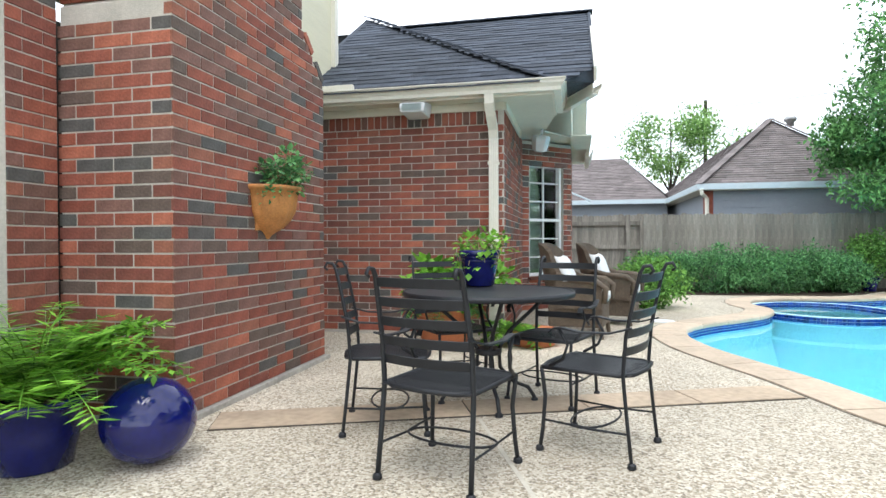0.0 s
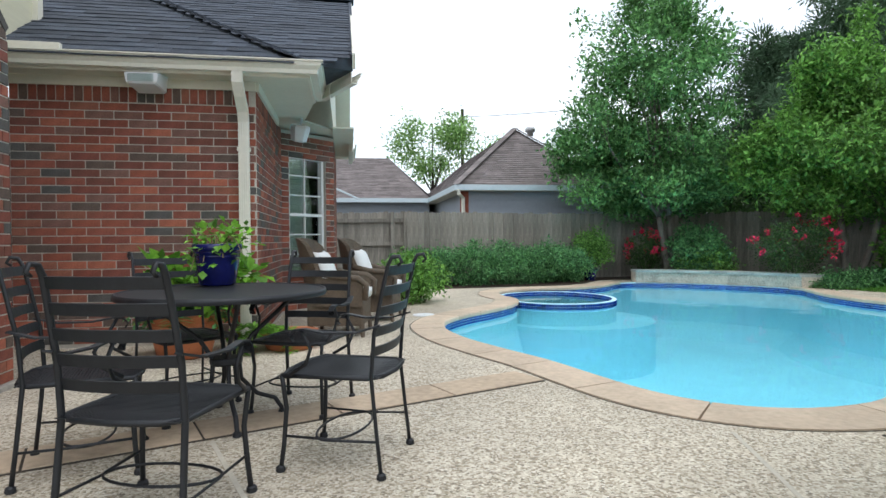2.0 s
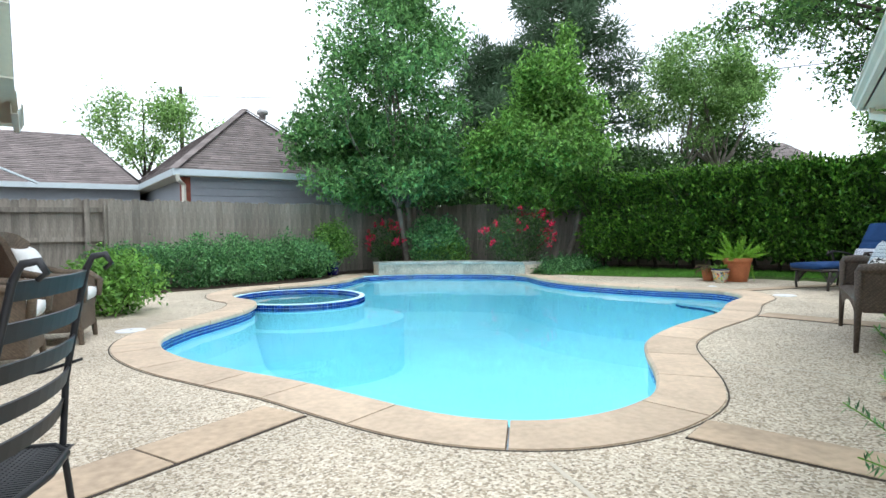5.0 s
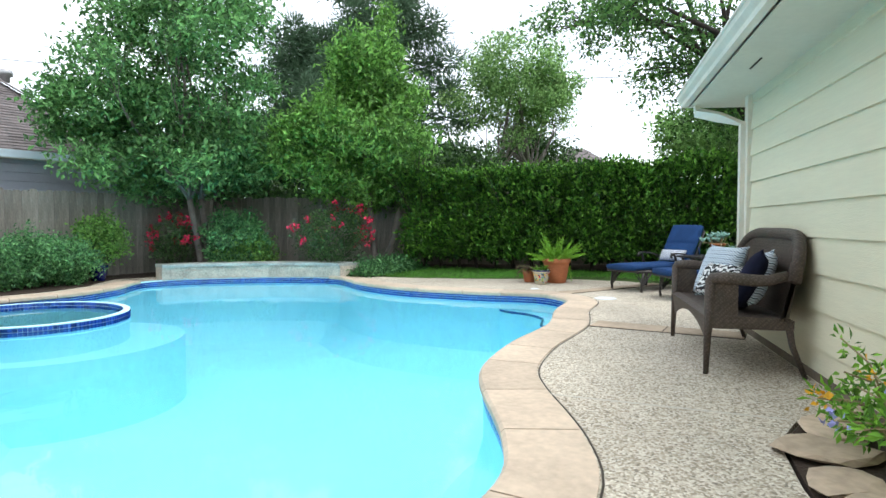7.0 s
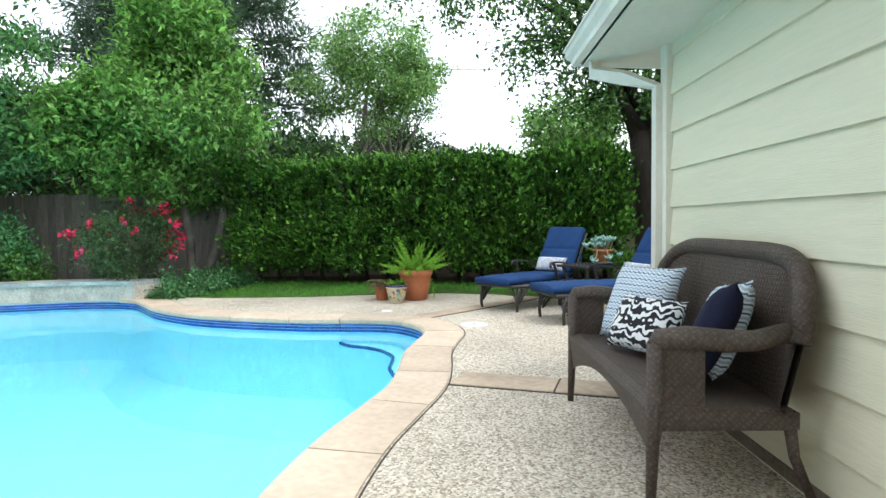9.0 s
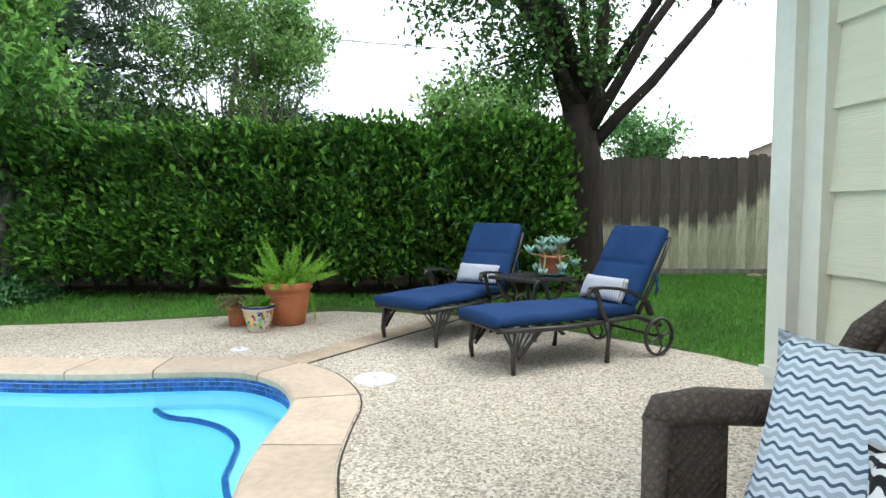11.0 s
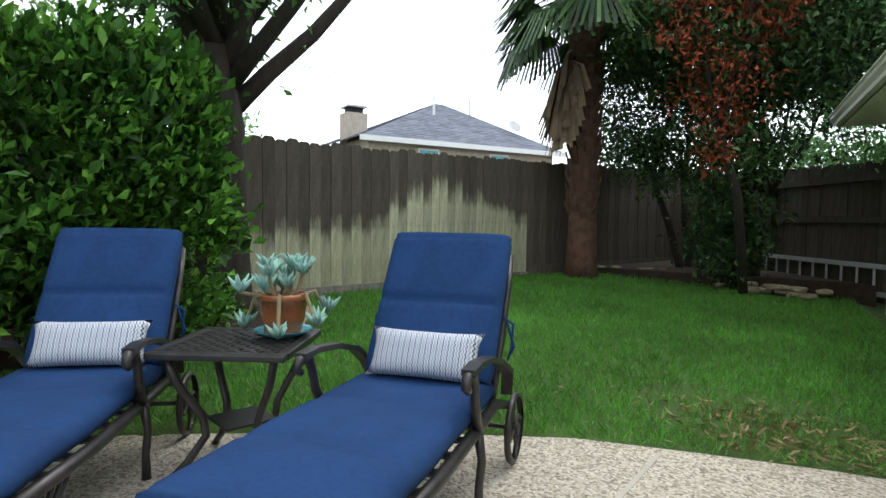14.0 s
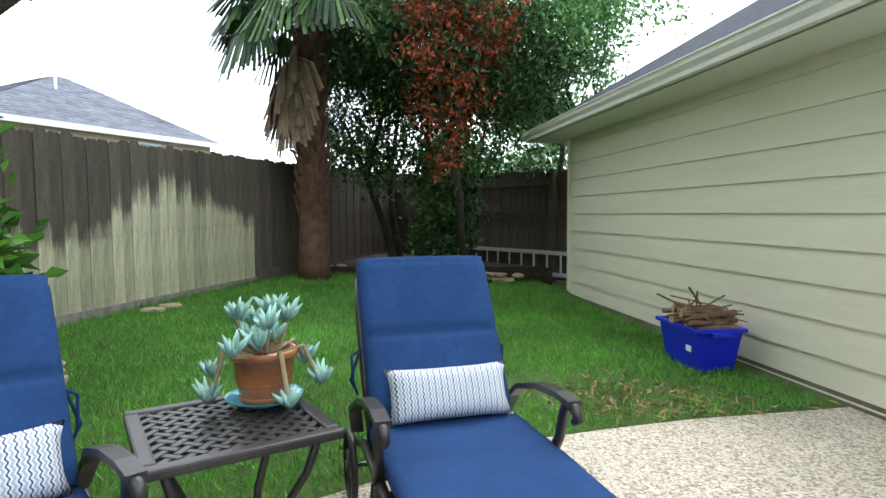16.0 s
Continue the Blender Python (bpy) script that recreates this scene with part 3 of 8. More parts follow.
strip("paving_band", (-1.74, -3.42), (1.84, -1.96), 0.33, "flag", "tan flagstone band crossing the deck", 0.85)
strip("paving_band", (3.38, -3.53), (3.58, -4.36), 0.31, "flag", "tan flagstone band crossing the deck")
strip("paving_band", (9.70, -0.43), (11.90, -1.19), 0.25, "flag", "tan flagstone band crossing the deck")
strip("paving_band", (7.42, -1.88), (7.58, -3.28), 0.33, "flag", "tan flagstone band crossing the deck")
for a, b in (((-0.20, -3.02), (0.55, -4.95)), ((2.50, -3.38), (1.9, -5.2)), ((4.85, -2.60), (5.2, -3.9)), ((10.35, -3.8), (9.35, -1.5)), ((8.3, -3.6), (9.0, -1.45))):
    d = Vector(b) - Vector(a)
    tagged(part("deck_joint", one_box(((a[0] + b[0]) / 2, (a[1] + b[1]) / 2, -0.007), (d.length, 0.022, 0.02), math.degrees(math.atan2(d.y, d.x))), M["sawcut"]), "pale filled joint in the concrete deck", "joint", kind="structure")

# ---- pool ----
pool = thing("pool", "freeform swimming pool with blue plaster and stone coping", "pool", kind="structure")


def pool_shell():
    bm = bmesh.new()
    levels = [(0.0, -0.02), (0.0, -0.45), (-0.12, -0.9), (-0.5, -1.25)]
    rings = [[bm.verts.new((x, y, z)) for x, y in (offset(POOL, d) if d else POOL)] for d, z in levels]
    k = len(POOL)
    for a, b in zip(rings, rings[1:]):
        for j in range(k):
            bm.faces.new((a[j], b[j], b[(j + 1) % k], a[(j + 1) % k]))
    edges = [bm.edges.get((rings[-1][j], rings[-1][(j + 1) % k])) for j in range(k)]
    bmesh.ops.triangle_fill(bm, edges=edges, use_beauty=True, normal=(0, 0, 1))
    return bm


part("basin", pool_shell(), M["plaster"], pool)
water = part("water", fill([offset(POOL, 0.01)], WATER_Z), M["water"], pool, "clear turquoise pool water")
water.visible_shadow = False


def coping_stones():
    k, i = len(POOL), 0
    lens = [7, 8, 6, 8, 7, 9, 7]
    c = 0
    while i < k:
        # no coping where the raised stone wall stands
        x, y = POOL[i % k]
        n = min(lens[c % len(lens)], k - i)
        c += 1
        if y > 4.35 and x > 7.0:
            i += n
            continue
        bm = bmesh.new()
        g = 0.06
        ins, out = offset(POOL, -0.03), COPING
        rows = []
        for j in range(i, i + n + 1):
            a, b = Vector(ins[j % k]), Vector(out[j % k])
            if j == i:
                a, b = a.lerp(Vector(ins[(j + 1) % k]), g), b.lerp(Vector(out[(j + 1) % k]), g)
            if j == i + n:
                a, b = a.lerp(Vector(ins[(j - 1) % k]), g), b.lerp(Vector(out[(j - 1) % k]), g)
            e = a.lerp(b, 0.05)
            rows.append([bm.verts.new((*q, z)) for q, z in ((b, -0.06), (b, 0.008), (e, 0.014), (a, -0.004), (a, -0.04), (e, -0.055))])
        for p, q in zip(rows, rows[1:]):
            for s in range(6):
                bm.faces.new((p[s], q[s], q[(s + 1) % 6], p[(s + 1) % 6]))
        bm.faces.new(rows[0])
        bm.faces.new(rows[-1][::-1])
        bmesh.ops.recalc_face_normals(bm, faces=bm.faces[:])
        part("coping_stone", bm, M["coping"], pool)
        i += n


coping_stones()
edge = bmesh.new()
tube(edge, [(x, y, -0.012) for x, y in offset(POOL, 0.385)], 0.016, 5, closed=True)
part("expansion_joint", edge, M["joint"], pool)


def tile_band(loop, z0, z1, size, inward=0.004):
    """Small square glazed tiles with gaps, one mesh."""
    verts, faces = [], []
    pts = even(loop, size)
    rows = max(1, round((z1 - z0) / size))
    h, k = (z1 - z0) / rows, len(pts)
    nrm = np.array(offset(pts, -1)) - np.array(pts)
    for j in range(k):
        a, b = np.array(pts[j]), np.array(pts[(j + 1) % k])
        d = b - a
        a2, b2 = a + d * 0.05, b - d * 0.05
        for r in range(rows):
            q0, q1 = z0 + r * h + 0.003, z0 + (r + 1) * h - 0.003
            i = len(verts)
            off = nrm[j] * 0.006
            for p, q in ((a2, q0), (b2, q0), (b2, q1), (a2, q1)):
                verts.append((*(p + off), q))
            for p, q in ((a2, q0), (b2, q0), (b2, q1), (a2, q1)):
                verts.append((*(p - off), q))
            faces += [(i, i + 1, i + 2, i + 3), (i, i + 4, i + 5, i + 1), (i + 3, i + 2, i + 6, i + 7), (i, i + 3, i + 7, i + 4), (i + 1, i + 5, i + 6, i + 2)]
    me = bpy.data.meshes.new("tiles")
    me.from_pydata(verts, [], faces)
    return me


band = bmesh.new()
ring = offset(POOL, 0.004)
for (x1, y1), (x2, y2) in zip(ring, ring[1:] + ring[:1]):
    band.faces.new([band.verts.new(v) for v in ((x1, y1, -0.2), (x2, y2, -0.2), (x2, y2, -0.02), (x1, y1, -0.02))])
part("grout_band", band, M["grout"], pool)
tagged(part("waterline_tiles", tile_band(POOL, -0.15, -0.045, 0.036), M["tile"], pool, "cobalt blue glazed waterline tiles"), kind="stuff")

# spa: a tiled ring wall, step and floor in the pool's far left bay
spa = thing("spa", "sunken spa with cobalt mosaic ring wall", "spa", kind="structure")
SPA_C, SPA_R = (4.3, 4.15), 1.0
arc = [(SPA_C[0] + SPA_R * math.cos(q), SPA_C[1] + SPA_R * 1.12 * math.sin(q)) for q in np.linspace(0, 2 * math.pi, 72, endpoint=False)]
wall_bm = fill([offset(arc, 0.065), arc[::-1]], -0.056, 0.9)
bench = fill([offset(arc, -0.004), offset(arc, -0.36)[::-1]], -0.42, 0.5)
part("bench", bench, M["plaster"], spa)
part("ring_wall", wall_bm, M["plaster"], spa)
tagged(part("ring_tiles", tile_band(offset(arc, 0.072), -0.15, -0.056, 0.045), M["tile"], spa, "cobalt mosaic tiles"), kind="stuff")
cap = fill([offset(arc, 0.075), offset(arc, -0.005)[::-1]], -0.045, 0.01)
part("ring_cap", cap, M["plaster"], spa)
tagged(part("ring_tiles", tile_band(offset(arc, -0.004), -0.14, -0.045, 0.045), M["tile"], spa, "cobalt mosaic tiles"), kind="stuff")
part("spa_floor", fill([arc], -0.9), M["plaster"], spa)
step_arc = [(SPA_C[0] + 0.25 + 1.45 * math.cos(q), SPA_C[1] - 0.2 + 1.4 * math.sin(q)) for q in np.linspace(0, 2 * math.pi, 72, endpoint=False)]
part("pool_step", fill([step_arc], -0.42, 0.9), M["plaster"], pool, "pale curved underwater step")
# tan ledge with a dark tile line at the deep bay near the loungers
rim_line = smooth_loop([(9.34, 0.48), (9.19, 0.30), (9.13, 0.15), (9.12, -0.05), (9.06, -0.26), (8.96, -0.42), (8.82, -0.56), (8.62, -0.66), (8.38, -0.78), (8.2, -1.0), (9.0, -0.9), (9.6, -0.3), (9.6, 0.35)], 6)
ledge = rim_line
part("pool_step", fill([ledge], -0.28, 0.9), M["plaster"], pool, "pale curved underwater step")
line = bmesh.new()
tube(line, [(x, y, -0.272) for x, y in rim_line[:54] if inside(x, y, POOL)], 0.02, 6)
part("step_edge_tiles", line, M["tile"], pool)
for x, y, r in ((9.45, -1.20, 0.15), (1.53, 1.75, 0.15), (9.97, 0.18, 0.07)):
    lid = lathe(bmesh.new(), [(r, -0.02), (r, 0.006), (r - 0.012, 0.012), (0.02, 0.014), (0.02, 0.004)], 32, (x, y, 0))
    tagged(part("skimmer_lid", lid, M["plastic"], smooth=False), "round white plastic skimmer lid set in the deck", "lid", "skimmer lids")

# raised stone wall at the pool's far edge
planter = thing("stone_wall", "low curved pale stone wall behind the pool", "wall", kind="structure")
k0 = [i for i, (x, y) in enumerate(POOL) if (y > 4.3 and x > 6.95)]
outer = offset(POOL, 0.42)
step = 4
for i in range(k0[0], k0[-1] - step + 1, step):
    bm = bmesh.new()
    rows = []
    for j in range(i, i + step + 1):
        a, b = POOL[j], outer[j]
        rows.append([bm.verts.new((*q, z)) for q, z in ((a, -0.06), (b, -0.16), (b, 0.22), (a, 0.22))])
    for p, q in zip(rows, rows[1:]):
        for s in range(4):
            bm.faces.new((p[s], q[s], q[(s + 1) % 4], p[(s + 1) % 4]))
    bm.faces.new(rows[0])
    bm.faces.new(rows[-1])
    bmesh.ops.recalc_face_normals(bm, faces=bm.faces[:])
    part("face_stone", bm, M["stone"], planter)
    bm = bmesh.new()
    rows = []
    ia, ob_ = offset(POOL, -0.04), offset(POOL, 0.46)
    for j in range(i, i + step + 1):
        rows.append([bm.verts.new((*q, z)) for q, z in ((ia[j], 0.22), (ob_[j], 0.22), (ob_[j], 0.275), (ia[j], 0.275))])
    for p, q in zip(rows, rows[1:]):
        for s in range(4):
            bm.faces.new((p[s], q[s], q[(s + 1) % 4], p[(s + 1) % 4]))
    bm.faces.new(rows[0])
    bm.faces.new(rows[-1])
    bmesh.ops.recalc_face_normals(bm, faces=bm.faces[:])
    part("cap_stone", bm, M["bluestone"], planter)

# ---- brickwork ----
COURSE, LENGTH = 0.0813, 0.264


def brick_mesh(name, s):
    me = mesh_of(one_box((0, 0, 0), s, 0, 0.004), name)
    me.materials.append(M["brick"])
    return me


BRICK = brick_mesh("brick", (0.254, 0.06, 0.0713))
HALF = brick_mesh("half_brick", (0.123, 0.06, 0.0713))
SOLDIER = brick_mesh("soldier_brick", (0.0713, 0.06, 0.19))


def brickwork(parent, origin, ang, length, courses, z0=0.035, low=None, high=None, holes=(), first=0):
    """Running bond in a plane: from origin along ang degrees, its face to the right of that way."""
    for c in range(courses):
        z = z0 + (c + 0.5) * COURSE
        lo, hi = (low(z) if low else 0.0), (high(z) if high else length)
        u = -LENGTH / 2 * ((c + first) % 2)
        while u < hi:
            a, b = max(u, lo), min(u + LENGTH, hi)
            u += LENGTH
            spans = [(a, b)]
            for h0, h1, z0_, z1_ in holes:
                if z0_ < z < z1_:
                    spans = [(p, q) for a_, b_ in spans for p, q in ((a_, min(b_, h0)), (max(a_, h1), b_))]
            for a, b in spans:
                w = b - a
                if w < 0.03:
                    continue
                me, unit = (BRICK, LENGTH) if w > 0.2 else (HALF, LENGTH / 2)
                ob = new("brick", me)
                ob.parent = parent
                ob.matrix_basis = pose(*origin, 0, 0, ang) @ Matrix.Translation(((a + b) / 2, 0.03 - 0.001 * ((c * 7 + int(u * 13)) % 3), z - origin[2])) @ Matrix.Diagonal((w / unit if abs(w - unit) > 0.001 else 1, 1, 1, 1))


def soldiers(parent, origin, ang, length, z):
    for i in range(int(length / COURSE)):
        ob = new("brick", SOLDIER)
        ob.parent = parent
        ob.matrix_basis = pose(*origin, 0, 0, ang) @ Matrix.Translation(((i + 0.5) * COURSE, 0.028, z))


# chimney
CX, CY0, CY1, CZ = -1.89, -3.57, -1.50, 2.50
chimney = thing("chimney", "red brick chimney breast with sloped shoulders", "chimney", kind="structure")


def inset(z):
    return 0.0 if z < CZ else min(0.42, (z - CZ) * 1.15)


bm = bmesh.new()
prof = [(CY0, 0.0), (CY1, 0.0), (CY1, CZ), (CY1 - 0.42, CZ + 0.365), (CY1 - 0.42, 6.0), (CY0 + 0.42, 6.0), (CY0 + 0.42, CZ + 0.365), (CY0, CZ)]
va = [bm.verts.new((CX - 0.005, y + (0.005 if y < -2.5 else -0.005), z)) for y, z in prof]
vb = [bm.verts.new((CX - 0.78, y + (0.008 if y < -2.5 else -0.008), z)) for y, z in prof]
for i in range(8):
    bm.faces.new((va[i], va[(i + 1) % 8], vb[(i + 1) % 8], vb[i]))
bm.faces.new(va[::-1])
bm.faces.new(vb)
bmesh.ops.recalc_face_normals(bm, faces=bm.faces[:])
part("mortar_core", bm, M["mortar"], chimney)
L = CY1 - CY0
brickwork(chimney, (CX, CY0, 0), 90, L, 50, low=lambda z: inset(z), high=lambda z: L - inset(z))
brickwork(chimney, (CX - 0.804, CY0 + 0.003, 0), 0, 0.80, 29, first=1)
brickwork(chimney, (CX - 0.80, CY0 + 0.42, 0), 0, 0.80, 20, z0=CZ + 0.37)
slope = math.degrees(math.atan2(0.365, 0.42))
for side in (0, 1):
    for r in range(2):
        for i in range(10):
            ob = new("brick", SOLDIER)
            ob.parent = chimney
            y = (CY0 - 0.02 + (r + 0.5) * 0.21 if side == 0 else CY1 + 0.02 - (r + 0.5) * 0.21)
            z = CZ + 0.02 + (r + 0.5) * 0.19
            ob.matrix_basis = pose(CX - 0.03 - i * 0.0813, y, z, (slope if side == 0 else -slope), 0, 0) @ pose(0, 0, 0, 90, 0, 0)
foot = one_box((CX - 0.36, (CY0 + CY1) / 2, 0.0), (0.8, L + 0.07, 0.07), 0, 0.008)
part("concrete_footing", foot, M["concrete"], chimney)

# house walls
TOP = 2.395


def brick_wall(name, label, a, b, courses=29, z0=0.035, top=2.6, holes=(), soldier=True):
    a, b = Vector((*a, 0)), Vector((*b, 0))
    d = b - a
    ang = math.degrees(math.atan2(d.y, d.x))
    th = thing(name, label, "wall", kind="structure")
    bm = bmesh.new()
    m4 = pose(a.x, a.y, 0, 0, 0, ang)
    # core in pieces round the openings
    xs = [0.0] + [v for h in holes for v in (h[0], h[1])] + [d.length]
    for i in range(len(xs) - 1):
        x0, x1 = xs[i], xs[i + 1]
        spans = [(0.0, top)]
        for h in holes:
            if abs(h[0] - x0) < 1e-6:
                spans = [(0.0, h[2]), (h[3], top)]
        for q0, q1 in spans:
            if q1 - q0 > 0.01 and x1 - x0 > 0.001:
                box(bm, ((x0 + x1) / 2, 0.005 + 0.11, (q0 + q1) / 2), (x1 - x0, 0.22, q1 - q0), 0, 0, m4)
    part("mortar_core", bm, M["mortar"], th)

    brickwork(th, (a.x, a.y, 0), ang, d.length, courses, z0=z0, holes=holes)
    if soldier:
        soldiers(th, (a.x, a.y, 0), ang, d.length, TOP + 0.1)
    return th, m4


brick_wall("wall_north", "red brick house wall with a soldier course", (-2.66, 0.0), (-0.40, 0.0))
brick_wall("wall_bay_side", "red brick return wall of the house", (-0.397, 0.003), (-0.397, 2.3))
WIN = (0.14, 0.84, 0.55, 2.27)
_, win_m = brick_wall("wall_bay_window", "red brick bay wall with a window", (-0.40, 2.3), (0.31, 3.01), holes=[WIN], soldier=False, courses=31)
brick_wall("wall_bay_end", "red brick bay end wall", (0.313, 3.014), (0.313, 5.2), soldier=False, courses=31)
WEST = (0.55, 2.27, 0.10, 2.45)
_, west_m = brick_wall("wall_west", "red brick house wall beside the chimney", (-2.66, -6.2), (-2.66, -3.60), holes=[WEST], courses=31, soldier=False)
# added backing sheet; its near-black colour stands for unlit rooms
tagged(part("wall_inner", one_box((-3.6, -1.0, 1.4), (0.1, 9.5, 2.8)), M["dark"]), "dark backing sheet added inside the house for unlit rooms", "wall", kind="structure")


def sash_window(name, label, m4, hole, cols, rows, blinds):
    x0, x1, z0, z1 = hole
    th = thing(name, label, "window", kind="structure", m=m4)
    fr = bmesh.new()
    w, dep = 0.045, 0.09
    for c, s in ((((x0 + x1) / 2, dep, z0 + w / 2), (x1 - x0, 0.08, w)), (((x0 + x1) / 2, dep, z1 - w / 2), (x1 - x0, 0.08, w)), ((x0 + w / 2, dep, (z0 + z1) / 2), (w, 0.08, z1 - z0 - 2 * w)), ((x1 - w / 2, dep, (z0 + z1) / 2), (w, 0.08, z1 - z0 - 2 * w))):
        box(fr, c, s, 0, 0.004)
    part("window_frame", fr, M["white"], th)
    mid = (z0 + z1) / 2
    part("meeting_rail", one_box(((x0 + x1) / 2, dep - 0.01, mid), (x1 - x0 - 2 * w, 0.07, 0.04)), M["white"], th)
    for i in range(1, cols):
        part("muntin", one_box((x0 + (x1 - x0) * i / cols, dep, mid), (0.018, 0.03, z1 - z0 - 2 * w)), M["white"], th)
    for i in range(1, rows):
        if i * 2 != rows:
            part("muntin", one_box(((x0 + x1) / 2, dep, z0 + (z1 - z0) * i / rows), (x1 - x0 - 2 * w, 0.028, 0.018)), M["white"], th)
    g = part("pane", one_box(((x0 + x1) / 2, dep + 0.03, mid), (x1 - x0 - w, 0.005, z1 - z0 - w)), M["glass"], th)
    g.visible_shadow = False
    part("window_sill", one_box(((x0 + x1) / 2, 0.02, z0 - 0.03), (x1 - x0 + 0.06, 0.16, 0.05), 0, 0.006), M["brick"], th)
    if blinds:
        for i in range(int((z1 - z0) / 0.075)):
            part("blind_slat", one_box(((x0 + x1) / 2, dep + 0.09, z0 + 0.04 + i * 0.075), (x1 - x0 - 0.05, 0.05, 0.004)), M["blind"], th)
    # pale curtain-coloured sheet added behind the pane in place of a room
    part("dark_room", one_box(((x0 + x1) / 2, dep + 0.26, mid), (x1 - x0 + 0.1, 0.02, z1 - z0)), M["curtain"], th)
    return th


sash_window("window_1", "white sash window with half-open blinds", win_m, WIN, 2, 6, True)
sash_window("window_2", "tall white-framed window with pale curtain", west_m, WEST, 3, 6, False)

# eaves, roof
eaves = thing("eaves", "cream soffit, fascia and frieze of the house", "eaves", kind="structure")
part("frieze_board", one_box((-1.53, -0.012, 2.59), (2.26, 0.03, 0.09)), M["trim"], eaves)
part("frieze_board", one_box((-0.385, 0.9, 2.59), (0.03, 1.8, 0.09)), M["trim"], eaves)
part("soffit", fill([[(-2.66, -0.28), (0.14, -0.28), (0.14, 0.78), (-0.05, 1.9), (0.62, 3.0), (0.62, 5.2), (-2.66, 5.2)]], 2.655, 0.02), M["soffit"], eaves)
part("fascia", one_box((-1.265, -0.285, 2.69), (2.81, 0.025, 0.14)), M["trim"], eaves)
part("fascia", one_box((0.145, 0.24, 2.69), (0.025, 1.06, 0.14)), M["trim"], eaves)


def gutter(parent, pts, z, size=0.11):
    """An open K-style gutter with a rolled lip, along points; its front is to the right of the way."""
    bm = bmesh.new()
    sec = [(0.0, 0.0), (0.07, 0.0), (0.075, 0.035), (0.105, 0.07), (0.11, 0.105), (0.125, 0.108), (0.125, 0.12), (0.1, 0.12), (0.1, 0.075), (0.066, 0.04), (0.062, 0.008), (0.006, 0.008), (0.006, 0.12), (0.0, 0.12)]
    rings = []
    pts = [Vector((*p, 0)) for p in pts]
    for i, p in enumerate(pts):
        ds = [(pts[j + 1] - pts[j]).normalized() for j in (i - 1, i) if 0 <= j < len(pts) - 1]
        ns = [Vector((d.y, -d.x, 0)) for d in ds]
        nn = sum(ns, Vector()).normalized()
        nn = nn / max(0.3, nn.dot(ns[0]))
        rings.append([bm.verts.new(p + nn * a + Vector((0, 0, z + b))) for a, b in sec])
    k = len(sec)
    for a, b in zip(rings, rings[1:]):
        for j in range(k):
            bm.faces.new((a[j], a[(j + 1) % k], b[(j + 1) % k], b[j]))
    bm.faces.new(rings[0])
    bm.faces.new(rings[-1][::-1])
    bmesh.ops.recalc_face_normals(bm, faces=bm.faces[:])
    return part("gutter", bm, M["gutter"], parent, "cream metal gutter")


gutter(eaves, [(-2.66, -0.30), (0.16, -0.30), (0.16, 0.78)], 2.645)
gutter(eaves, [(0.20, 0.80), (0.56, -0.02)][::-1], 2.66)
part("soffit", one_box((0.46, 2.7, 2.60), (0.3, 1.2, 0.02)), M["soffit"], eaves)
gutter(eaves, [(0.55, 3.6), (0.55, 5.2)], 2.5)

roof = thing("roof", "dark slate-grey shingle roof of the house", "roof", kind="structure")
SH = mesh_of(one_box((0, 0, 0), (0.329, 0.21, 0.011), 0, 0.0015), "shingle")
SH.materials.append(M["shingle"])


def roof_plane(parent, a, b, up, height, span, seed=0, tab=0.33, course=0.14):
    """Shingle courses on the plane that rises from the eave a-b along up; span(v) gives each course's two ends."""
    a, b, up = Vector(a), Vector(b), Vector(up).normalized()
    e = (b - a).normalized()
    rot = Matrix((e, up, e.cross(up).normalized())).transposed().to_4x4()
    nrm = e.cross(up).normalized()
    rng = random.Random(seed)
    for r in range(int(height / course) + 1):
        v = r * course + 0.06
        lo, hi = span(v)
        u = math.floor(lo / tab) * tab - 0.5 * tab * (r % 2)
        while u < hi:
            p, q = max(u, lo), min(u + tab, hi)
            u += tab
            if q - p < 0.03:
                continue
            ob = new("shingle", SH)
            ob.parent = parent
            ob.matrix_basis = Matrix.Translation(a + e * (p + q) / 2 + up * v + nrm * (0.01 + rng.choice((0.0, 0.0, 0.004)))) @ rot @ pose(0, 0, 0, -3.2, 0, 0) @ Matrix.Diagonal(((q - p) / tab, 1, 1, 1))


# the far slope rises to the ridge; the front hip slope leans before it
deckbm = bmesh.new()
main = [(-3.0, -0.32, 2.74), (0.24, -0.32, 2.74), (0.58, -0.02, 2.92), (0.58, 2.55, 4.5), (-3.0, 2.55, 4.5)]
deckbm.faces.new([deckbm.verts.new(p) for p in main])
deckbm.faces.new([deckbm.verts.new(p) for p in ((-2.95, -0.38, 2.735), (0.10, -0.38, 2.735), (-2.95, 2.55, 4.72))])
part("roof_deck", deckbm, M["shingle"], roof)
up_main, up_front = Vector((0, 2.87, 1.76)).normalized(), Vector((0, 2.93, 1.985)).normalized()
roof_plane(roof, (-2.6, -0.32, 2.745), (0.58, -0.32, 2.745), up_main, 3.3, lambda v: (max(0.0, 2.2 - 0.85 * v), min(3.18, 2.84 + 0.9 * v)))
roof_plane(roof, (-2.95, -0.38, 2.735), (0.10, -0.38, 2.735), up_front, 3.5, lambda v: (0.1, 3.02 - 0.86 * v), 3)
part("rake_edge", ribbon(bmesh.new(), [(0.575, -0.02, 2.945), (0.575, 2.55, 4.525)], 0.04, 0.03, (0, -0.52, 0.85)), M["shingle"], roof)
